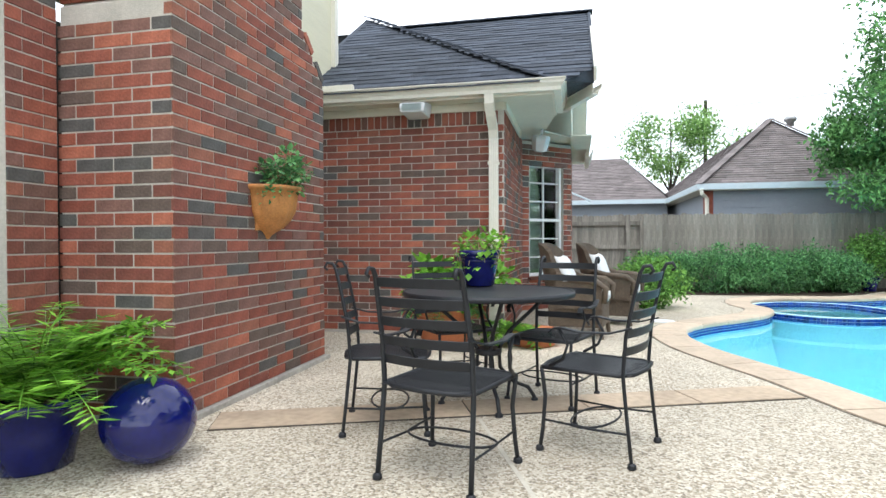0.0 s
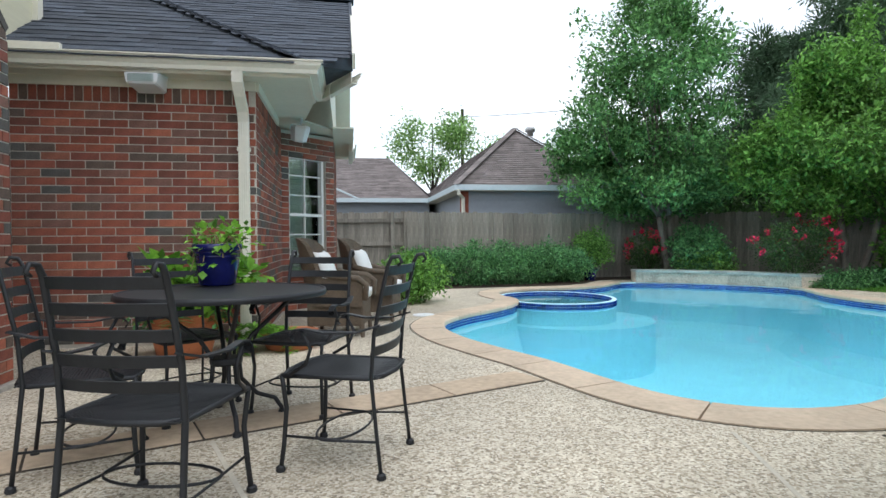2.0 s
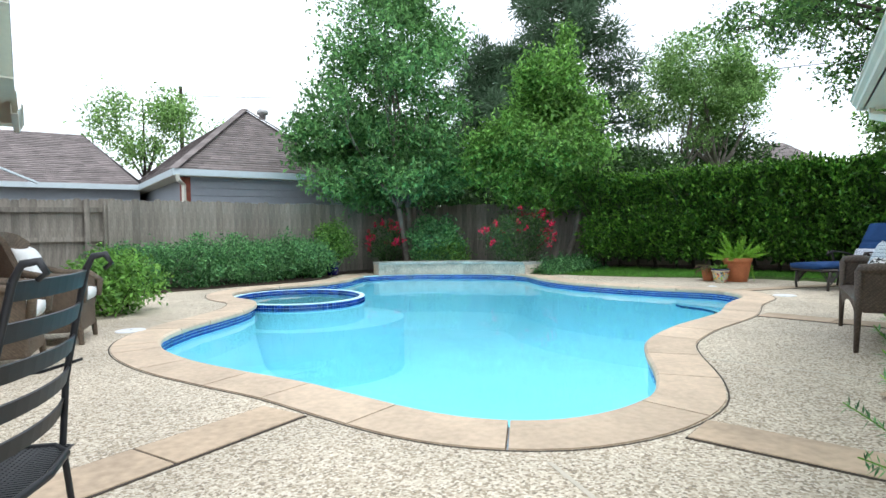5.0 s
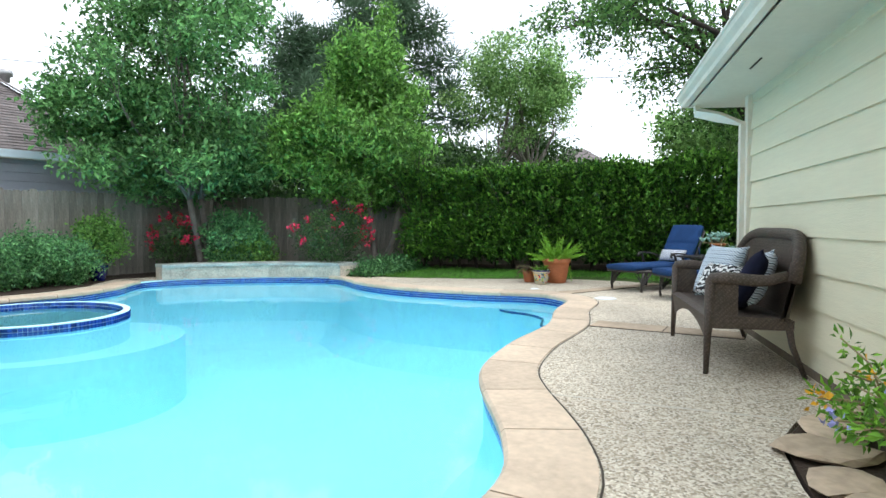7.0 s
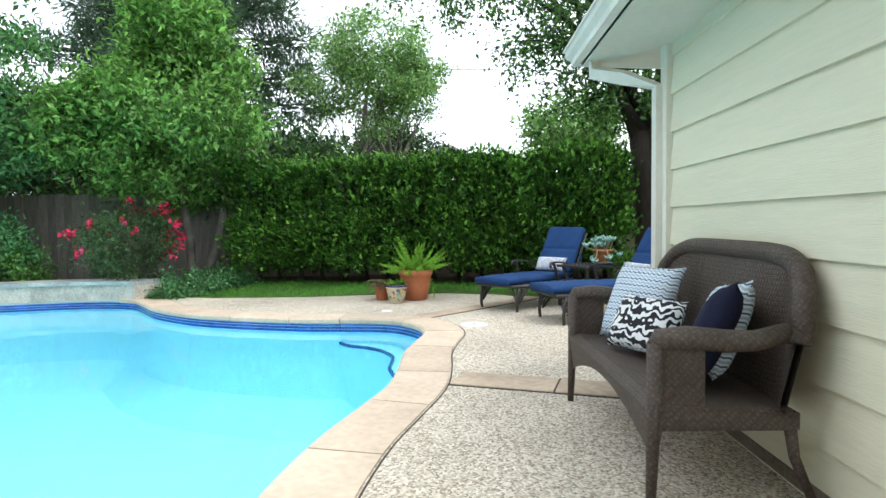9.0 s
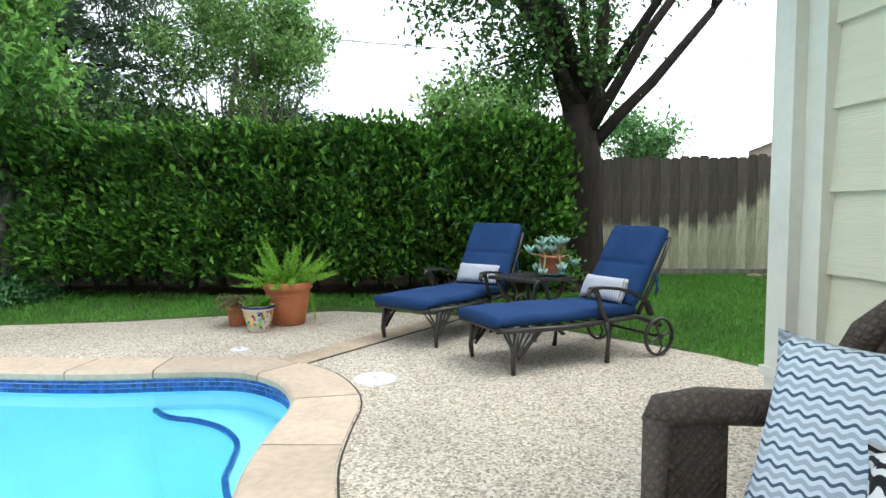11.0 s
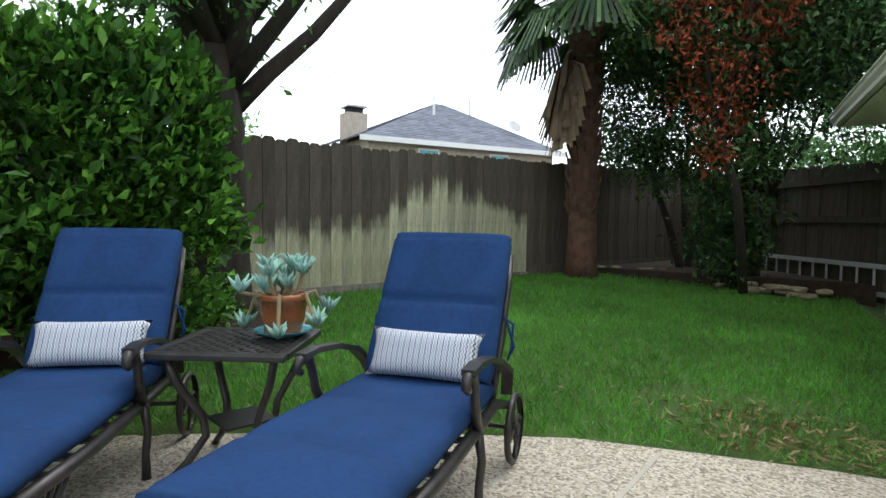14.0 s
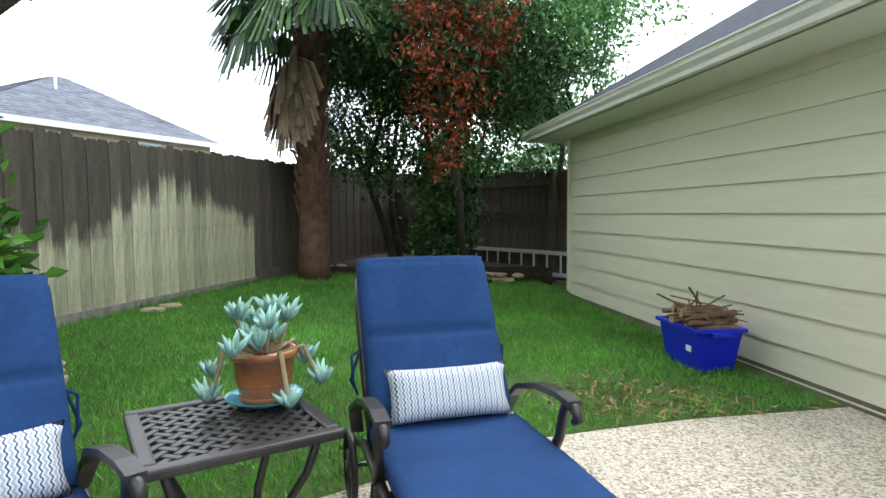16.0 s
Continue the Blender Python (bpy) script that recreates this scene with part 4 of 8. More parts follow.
hip_a, hip_b = Vector((0.06, -0.34, 2.76)), Vector((-2.90, 2.50, 4.70))
hip_q = (hip_b - hip_a).to_track_quat("X", "Z").to_matrix().to_4x4()
for i in range(17):
    p = hip_a.lerp(hip_b, (i + 0.4) / 17)
    part("hip_cap", box(bmesh.new(), (0, 0, 0.035), (0.30, 0.19, 0.016), 0, 0.003, Matrix.Translation(p) @ hip_q @ pose(0, 0, 0, 0, 3, 0)), M["shingle"], roof)
for i in range(14):
    part("ridge_cap", one_box((-2.9 + i * 0.26, 2.55, 4.52), (0.3, 0.2, 0.02), 0, 0.004), M["shingle"], roof)
part("rake_board", ribbon(bmesh.new(), [(0.585, -0.1, 2.86), (0.585, 2.55, 4.43)], 0.03, 0.16, (0, -0.5, 0.86)), M["trim"], roof)
gable = bmesh.new()
gable.faces.new([gable.verts.new(p) for p in ((0.33, 0.2, 2.6), (0.33, 5.2, 2.6), (0.33, 2.55, 4.4))])
part("gable_wall", gable, M["soffit"], roof)
back = bmesh.new()
back.faces.new([back.verts.new(p) for p in ((-3.6, 2.55, 4.5), (0.58, 2.55, 4.5), (0.58, 5.6, 2.7), (-3.6, 5.6, 2.7))])
part("roof_deck", back, M["shingle"], roof)
valley = bmesh.new()
valley.faces.new([valley.verts.new(p) for p in ((0.2, -0.32, 2.745), (0.585, -0.06, 2.93), (0.575, 0.0, 2.79), (0.17, 0.78, 2.77))])
part("roof_valley", valley, M["shingle"], roof)
under = bmesh.new()
for q in (((-0.2, -0.02, 2.91), (0.575, -0.02, 2.91), (0.575, 2.55, 4.44), (-0.2, 2.55, 4.44)), ((-0.2, 2.55, 4.44), (0.575, 2.55, 4.44), (0.575, 5.6, 2.64), (-0.2, 5.6, 2.64))):
    under.faces.new([under.verts.new(p) for p in q])
part("rake_soffit", under, M["soffit"], roof)
part("flashing", one_box((-2.35, -0.36, 2.80), (0.62, 0.06, 0.07), 0, 0.01), M["gutter"], roof)

# upper storey with lapped boards behind the chimney
upper = thing("wall_upper", "cream lapped siding of the upper storey", "wall", kind="structure")
part("sheathing", one_box((-2.75, -2.8, 4.4), (0.16, 6.6, 3.6)), M["siding"], upper)
for i in range(18):
    part("siding_board", box(bmesh.new(), (0, 0, 0), (0.02, 6.6, 0.205), 0, 0, pose(-2.655, -2.8, 2.8 + i * 0.19, 0, 4, 0)), M["siding"], upper)
part("corner_trim", one_box((-2.64, 0.47, 4.4), (0.1, 0.1, 3.3)), M["trim"], upper)

# downspout, floodlight box, speaker
ds = thing("downspout", "cream fluted metal downspout on the brick corner", "downspout")
bm = bmesh.new()
ribbon(bm, [(-0.52, -0.33, 2.65), (-0.52, -0.32, 2.56), (-0.515, -0.24, 2.45), (-0.51, -0.10, 2.33), (-0.51, -0.055, 2.22), (-0.51, -0.055, 0.0)], 0.10, 0.07, (0, -1, 0.01))
part("pipe", bm, M["gutter"], ds)
for dx in (-0.032, -0.011, 0.011, 0.032):
    part("flute", one_box((-0.51 + dx, -0.094, 1.1), (0.011, 0.008, 2.2), 0, 0.003), M["gutter"], ds)
part("strap", one_box((-0.51, -0.055, 1.95), (0.125, 0.085, 0.03)), M["gutter"], ds)
fl = thing("floodlight", "grey-white box floodlight under the soffit", "light fixture")
bm = bmesh.new()
vs = [bm.verts.new(p) for p in ((-1.52, -0.36, 2.60), (-1.22, -0.36, 2.60), (-1.24, -0.36, 2.50), (-1.50, -0.36, 2.50), (-1.52, -0.03, 2.66), (-1.22, -0.03, 2.66), (-1.24, -0.03, 2.48), (-1.50, -0.03, 2.48))]
for q in ((0, 3, 2, 1), (4, 5, 6, 7), (0, 1, 5, 4), (1, 2, 6, 5), (2, 3, 7, 6), (3, 0, 4, 7)):
    bm.faces.new([vs[i] for i in q])
bmesh.ops.bevel(bm, geom=bm.edges[:], offset=0.01, segments=2, affect="EDGES")
part("housing", bm, M["plastic"], fl)
part("lens", one_box((-1.37, -0.368, 2.55), (0.22, 0.012, 0.07), 0, 0.004), M["glass"], fl)
sp = thing("speaker", "white outdoor loudspeaker hung under the soffit", "loudspeaker", m=pose(-0.10, 1.75, 2.45, 0, 15, -55))
part("cabinet", lathe(bmesh.new(), [(0.05, -0.12), (0.10, -0.10), (0.13, 0.06), (0.12, 0.10), (0.09, 0.11)], 6), M["plastic"], sp)
part("bracket", tube(bmesh.new(), [(0, 0, 0.1), (0, 0, 0.2)], 0.02), M["plastic"], sp)

# ---- garage ----
G0, G1, G2 = Vector((7.83, -3.24)), Vector((11.53, -8.95)), Vector((2.05, -5.72))
GTOP = 2.23


def siding_wall(name, label, a, b, top, lap, z_first):
    d = b - a
    ang = math.degrees(math.atan2(d.y, d.x))
    th = thing(name, label, "wall", kind="structure", m=pose(a.x, a.y, 0, 0, 0, ang))
    part("sheathing", one_box((d.length / 2, 0.10, top / 2), (d.length, 0.16, top)), M["siding"], th)
    for i in range(int((top - z_first) / lap) + 1):
        z = z_first + i * lap
        h = min(lap + 0.02, top - z + 0.04)
        part("siding_board", box(bmesh.new(), (0, 0, 0), (d.length - 0.1, 0.022, h), 0, 0, pose(d.length / 2, 0.0, z + h / 2, -4.6, 0, 0)), M["siding"], th)
    part("sill", one_box((d.length / 2, 0.08, 0.02), (d.length, 0.2, 0.09)), M["footing"], th)
    return th


gw = siding_wall("wall_garage_long", "cream lapped siding wall of the garage", G0, G2, GTOP, 0.2385, -0.0125)
ge = siding_wall("wall_garage_end", "cream lapped siding end wall of the garage", G1, G0, GTOP, 0.234, 0.02)
ll, le = (G0 - G2).length, (G1 - G0).length
part("corner_trim", one_box((0.05, -0.012, GTOP / 2 + 0.05), (0.11, 0.07, GTOP - 0.1)), M["trim"], gw)
part("corner_trim", one_box((le - 0.05, -0.012, GTOP / 2 + 0.05), (0.11, 0.07, GTOP - 0.1)), M["trim"], ge)
part("corner_trim", one_box((0.04, -0.012, GTOP / 2 + 0.05), (0.06, 0.06, GTOP - 0.1)), M["siding"], ge)
gb = G2 + (G1 - G0)
for a_, b_ in ((G1, gb), (gb, G2)):
    dd = b_ - a_
    tagged(part("wall_garage_back", one_box((dd.length / 2, 0.12, 1.0), (dd.length - 0.3, 0.2, 2.2)), M["siding"], m=pose(a_.x, a_.y, 0, 0, 0, math.degrees(math.atan2(dd.y, dd.x)))), "plain back wall of the garage", "wall", kind="structure")


def out(a, b, p, o):
    d = (b - a).normalized()
    return p + Vector((d.y, -d.x)) * o


dl, de = (G0 - G2).normalized(), (G1 - G0).normalized()
OV = 0.48
oc = G0 + Vector((dl.y, -dl.x)) * 0 + dl * OV - de * OV
ol = G2 - de * OV
oe = G1 + dl * OV + de * 0.35
geave = thing("garage_eaves", "cream soffit, fascia and gutter of the garage", "eaves", kind="structure")
part("soffit", fill([[tuple(ol), tuple(oc), tuple(oe), tuple(G1 + de * 0.35 - dl * 2), tuple(G2 - dl * 0.2)]], GTOP + 0.02, 0.03), M["soffit"], geave)
gutter(geave, [tuple(oe), tuple(oc), tuple(ol)], GTOP + 0.0)
for a, b in ((ol, oc), (oc, oe)):
    d = b - a
    part("fascia", one_box(((a.x + b.x) / 2, (a.y + b.y) / 2, GTOP + 0.075), (d.length, 0.03, 0.15), math.degrees(math.atan2(d.y, d.x))), M["trim"], geave)
for s in (0.25, 0.5, 0.75):
    p = ol.lerp(oc, s) + de * 0.2
    part("soffit_vent", one_box((p.x, p.y, GTOP - 0.012), (0.3, 0.012, 0.01), math.degrees(math.atan2(dl.y, dl.x))), M["joint"], geave)
groof = thing("garage_roof", "dark shingle roof of the garage", "roof", kind="structure")
bm = bmesh.new()
apex = (G1 + G2) / 2
rz = 3.9
q = [bm.verts.new((*p, z)) for p, z in ((ol, GTOP + 0.14), (oc, GTOP + 0.14), (oe, GTOP + 0.14), (G2 + (G1 - G0) * 1.05, GTOP + 0.14), ((G0 * 0.4 + apex * 0.6), rz))]
for i in range(4):
    bm.faces.new((q[i], q[(i + 1) % 4], q[4]))
part("roof_deck", bm, M["shingle"], groof)
gds = thing("downspout", "cream metal downspout at the garage corner", "downspout")
p0 = oc - dl * 0.1 + de * 0.06
wp = G0 - dl * (-0.02) - de * 0.06
bm = bmesh.new()
ribbon(bm, [(p0.x, p0.y, GTOP + 0.02), (p0.x, p0.y, GTOP - 0.08), (*(p0.lerp(wp, 0.5)), GTOP - 0.16), (wp.x, wp.y, GTOP - 0.26), (wp.x, wp.y, 0.05)], 0.085, 0.06, (dl.y, -dl.x, 0.01))
part("pipe", bm, M["gutter"], gds)
part("strap", one_box((wp.x, wp.y, 0.62), (0.11, 0.08, 0.03), math.degrees(math.atan2(dl.y, dl.x))), M["gutter"], gds)

# ---- fences ----
PICKET = []
for k, w in enumerate((0.1425, 0.1435, 0.142)):
    bm = bmesh.new()
    out_ = [(-w / 2, 0), (w / 2, 0), (w / 2, 1.70 - 0.03), (w / 2 - 0.03, 1.70), (-w / 2 + 0.03, 1.70), (-w / 2, 1.70 - 0.03)]
    fa = [bm.verts.new((x, -0.008, z)) for x, z in out_]
    fb = [bm.verts.new((x, 0.008, z)) for x, z in out_]
    bm.faces.new(fa)
    bm.faces.new(fb[::-1])
    for i in range(6):
        bm.faces.new((fa[i], fb[i], fb[(i + 1) % 6], fa[(i + 1) % 6]))
    me = mesh_of(bm, "picket")
    me.materials.append(M["fence"])
    PICKET.append(me)


def repainted(material):
    made = []
    for me in PICKET:
        me = me.copy()
        me.materials.clear()
        me.materials.append(material)
        made.append(me)
    return made


STAINED, SHADED = repainted(M["fence_stained"]), repainted(M["fence_shaded"])


def fence(a, b, label, front_rails=False, seed=0, height=1.70, base=True, pickets=PICKET):
    rng = random.Random(seed)
    a, b = Vector(a), Vector(b)
    d = b - a
    ang = math.degrees(math.atan2(d.y, d.x))
    th = thing("fence", label, "fence", "yard fences", kind="structure", m=pose(a.x, a.y, 0, 0, 0, ang))
    n = math.ceil(d.length / 0.1415)
    pitch = d.length / n
    for i in range(n):
        u = (i + 0.5) * pitch
        p = a + d * (u / d.length)
        z = lift(p.x, p.y) if p.x > 11 else 0.0
        ob = new("picket", pickets[rng.randrange(3)])
        ob.parent = th
        ob.matrix_basis = pose(u, (0.004 if i % 2 else -0.004) + rng.uniform(-0.002, 0.002), z + rng.uniform(-0.02, 0.02), 0, rng.uniform(-0.1, 0.1), 0) @ Matrix.Diagonal((1, 1, height / 1.70, 1))
    side = -0.042 if front_rails else 0.042
    wood = M["fence_shaded"] if pickets is SHADED else M["fence"]
    for z in (0.35, 0.95, 1.5):
        part("rail", one_box((d.length / 2, side, z + lift(*(a + d / 2))), (d.length, 0.04, 0.09)), wood, th)
    if base:
        part("kickboard", one_box((d.length / 2, -0.035, 0.02 + lift(*(a + d / 2))), (d.length, 0.03, 0.16)), wood, th)
    for i in range(int(d.length / 2.4) + 1):
        part("post", one_box((min(i * 2.4, d.length), side * 1.8, 0.85), (0.09, 0.09, 1.7 + 2 * lift(*(a + d / 2)))), wood, th)
    return th


FENCE = [((-0.8, 8.0), (1.9, 7.7), "weathered grey cedar fence with rails showing", True), ((1.9, 7.5), (9.7, 8.9), "weathered grey cedar picket fence", False), ((9.7, 8.9), (12.3, 4.9), "weathered grey cedar picket fence behind the trees", False), ((12.3, 4.9), (14.6, -1.4), "weathered cedar picket fence behind the hedge", False), ((14.6, -1.4), (15.78, -7.3), "weathered cedar fence bleached pale by spray along its foot", False), ((15.78, -7.3), (16.2, -12.3), "weathered cedar picket fence behind the palm, darkened for shade", False), ((16.2, -12.3), (11.2, -9.6), "weathered brown cedar fence with rails showing", True)]
for i, (a, b, lab, rails) in enumerate(FENCE):
    fence(a, b, lab, rails, i, height=1.76 if i > 3 else 1.70, base=i >= 3, pickets=STAINED if i == 4 else SHADED if i > 4 else PICKET)

# ---- patio furniture ----


def iron_chair(m):
    th = thing("patio_chair", "black wrought-iron ladder-back patio armchair with mesh seat", "chair", "chairs round the patio table", m=m)
    for s in (-1, 1):
        bm = tube(bmesh.new(), [(s * 0.25, -0.27, 0.0), (s * 0.245, -0.245, 0.2), (s * 0.24, -0.22, 0.43), (s * 0.24, -0.235, 0.62), (s * 0.235, -0.275, 0.80), (s * 0.23, -0.305, 0.92), (s * 0.23, -0.325, 0.955), (s * 0.23, -0.36, 0.96), (s * 0.23, -0.375, 0.935), (s * 0.23, -0.355, 0.92)], [0.013] * 5 + [0.013, 0.012, 0.012, 0.011, 0.009], 8, flat=0.7)
        leg = part("back_post", bm, M["iron"], th, smooth=True)
        part("foot", lathe(bmesh.new(), [(0.012, 0.03), (0.022, 0.022), (0.024, 0.005), (0.018, 0.0)][::-1], 12, (s * 0.25, -0.27, 0)), M["iron"], leg)
        bm = tube(bmesh.new(), [(s * 0.255, 0.25, 0.0), (s * 0.245, 0.235, 0.12), (s * 0.235, 0.225, 0.28), (s * 0.245, 0.235, 0.38), (s * 0.25, 0.24, 0.43)], 0.012, 8)
        leg = part("front_leg", bm, M["iron"], th, smooth=True)
        part("foot", lathe(bmesh.new(), [(0.012, 0.03), (0.022, 0.022), (0.024, 0.005), (0.018, 0.0)][::-1], 12, (s * 0.255, 0.25, 0)), M["iron"], leg)
        bm = ribbon(bmesh.new(), [(s * 0.25, -0.27, 0.665), (s * 0.275, -0.16, 0.635), (s * 0.285, 0.0, 0.63), (s * 0.285, 0.1, 0.645), (s * 0.285, 0.15, 0.64), (s * 0.285, 0.175, 0.615), (s * 0.285, 0.16, 0.59)], 0.036, 0.008)
        part("armrest", bm, M["iron"], th)
        bm = tube(bmesh.new(), [(s * 0.285, 0.12, 0.64), (s * 0.285, 0.07, 0.56), (s * 0.275, 0.10, 0.49), (s * 0.26, 0.19, 0.44)], 0.009, 8)
        part("arm_support", bm, M["iron"], th, smooth=True)
    for i in range(5):
        z = 0.545 + i * 0.088
        y = -0.222 - 0.085 * ((z - 0.55) / 0.4)
        pts = [(x, y - 0.035 * (1 - (x / 0.24) ** 2), z) for x in np.linspace(-0.24, 0.24, 11)]
        part("slat", ribbon(bmesh.new(), pts, 0.007, 0.043, (0, -0.25, 1)), M["iron"], th)
    rim = [(0.25, 0.235), (0.245, 0.0), (0.24, -0.2), (0.17, -0.255), (0.0, -0.275), (-0.17, -0.255), (-0.24, -0.2), (-0.245, 0.0), (-0.25, 0.235), (-0.12, 0.265), (0.0, 0.27), (0.12, 0.265)]
    part("seat_frame", tube(bmesh.new(), [(x, y, 0.43) for x, y in rim], 0.011, 8, closed=True), M["iron"], th, smooth=True)
    mesh = bmesh.new()
    for k in range(-15, 16):
        x = k * 0.0155
        w = 0.262 - 0.02 * abs(k) / 15
        ribbon(mesh, [(x, -w, 0.434), (x, 0.0, 0.428), (x, 0.255, 0.434)], 0.0095, 0.003)
    for k in range(-16, 17):
        ribbon(mesh, [(-0.24, k * 0.0155, 0.432), (0.24, k * 0.0155, 0.432)], 0.0095, 0.0025)
    part("seat_mesh", mesh, M["iron"], th, "black expanded-metal seat mesh")
    ring = [(0.24 * math.cos(q), 0.02 + 0.11 * math.sin(q), 0.15) for q in np.linspace(0, math.pi, 12)]
    part("stretcher", tube(bmesh.new(), [(0.248, -0.25, 0.16)] + ring + [(-0.248, -0.25, 0.16)], 0.006, 6), M["iron"], th, smooth=True)
    ring = [(0.24 * math.cos(q), 0.0 - 0.11 * math.sin(q), 0.155) for q in np.linspace(0, math.pi, 12)]
    part("stretcher", tube(bmesh.new(), [(0.245, 0.23, 0.16)] + ring + [(-0.245, 0.23, 0.16)], 0.006, 6), M["iron"], th, smooth=True)
    return th


def turned(x, y, heading, z=0.0):
    return pose(x, y, z, 0, 0, heading - 90) @ Matrix.Diagonal((0.95, 0.95, 1, 1))


first_chair = iron_chair(turned(-0.20, -3.84, 73))
for x, y, a in ((0.49, -3.36, 158), (-0.70, -3.24, 15), (0.22, -2.45, 248), (-0.52, -2.24, 310)):
    copy_thing(first_chair, turned(x, y, a))

TX, TY, TZ = -0.19, -2.68, 0.75
table = thing("patio_table", "round black wrought-iron mesh patio table", "table", m=pose(TX, TY, 0))
part("tabletop", lathe(bmesh.new(), [(0.545, TZ - 0.012), (0.55, TZ - 0.004), (0.545, TZ), (0.02, TZ)], 64), M["iron"], table)
part("rim", lathe(bmesh.new(), [(0.562, TZ - 0.03), (0.568, TZ - 0.015), (0.562, TZ + 0.004), (0.548, TZ + 0.004), (0.548, TZ - 0.03)], 64, cap=False), M["iron"], table, smooth=True)
for i in range(4):
    q = math.radians(20 + 90 * i)
    c, s = math.cos(q), math.sin(q)
    prof = [(0.42, TZ - 0.02), (0.30, 0.62), (0.14, 0.48), (0.07, 0.36), (0.08, 0.24), (0.17, 0.14), (0.27, 0.10), (0.31, 0.04), (0.315, 0.0)]
    leg = part("leg", tube(bmesh.new(), [(c * r, s * r, z) for r, z in prof], 0.013, 8), M["iron"], table, smooth=True)
    part("foot", lathe(bmesh.new(), [(0.018, 0.0), (0.025, 0.005), (0.022, 0.024), (0.012, 0.03)], 12, (c * 0.315, s * 0.315, 0)), M["iron"], leg)
part("collar", lathe(bmesh.new(), [(0.085, 0.33), (0.09, 0.34), (0.09, 0.36), (0.085, 0.37)], 24), M["iron"], table)


def pillow(w, h, t):
    """A stuffed cushion lying in the xz plane, with pinched corners."""
    bm = bmesh.new()
    n = 12
    g = {}
    for side in (-1, 1):
        for i in range(n + 1):
            for j in range(n + 1):
                u, v = 2 * i / n - 1, 2 * j / n - 1
                edge = i in (0, n) or j in (0, n)
                if side == 1 and edge:
                    g[side, i, j] = g[-1, i, j]
                    continue
                puff = ((1 - u**4) * (1 - v**4)) ** 0.6 * t / 2
                k = 1 - 0.09 * (1 - abs(u) ** 3) * abs(v) ** 8 - 0.0
                k2 = 1 - 0.09 * (1 - abs(v) ** 3) * abs(u) ** 8
                g[side, i, j] = bm.verts.new((u * w / 2 * k2, side * puff, v * h / 2 * k))
    for side in (-1, 1):
        for i in range(n):
            for j in range(n):
                q = [g[side, i, j], g[side, i + 1, j], g[side, i + 1, j + 1], g[side, i, j + 1]]
                bm.faces.new(q if side == -1 else q[::-1])
    return bm


def cushion(length, w, t, tufts=2, seed=1):
    """A soft slab along y from 0, with rounded sides and shallow sewn creases."""
    bm = bmesh.new()
    n, k = 40, 14
    sec = []
    for j in range(k):
        q = 2 * math.pi * j / k
        c, s = math.cos(q), math.sin(q)
        sec.append((math.copysign(abs(c) ** 0.35, c) * w / 2, math.copysign(abs(s) ** 0.5, s) * t / 2))
    rings = []
    for i in range(n + 1):
        y = length * i / n
        e = min(1.0, (min(i, n - i) / 2.2)) ** 0.5 if 0 < i < n else 0.82
        crease = 1 - 0.28 * sum(math.exp(-(((y - length * (m_ + 1) / (tufts + 1)) / 0.018) ** 2)) for m_ in range(tufts))
        rings.append([bm.verts.new((x * (0.93 + 0.07 * e), y, z * (0.55 + 0.45 * e) * (crease if z > 0 else 1) + 0.006 * noise.noise((x * 5, y * 5, seed)))) for x, z in sec])
    for a, b in zip(rings, rings[1:]):
        for j in range(k):
            bm.faces.new((a[j], b[j], b[(j + 1) % k], a[(j + 1) % k]))
    bm.faces.new(rings[0])
    bm.faces.new(rings[-1][::-1])
    bmesh.ops.recalc_face_normals(bm, faces=bm.faces[:])
    return bm


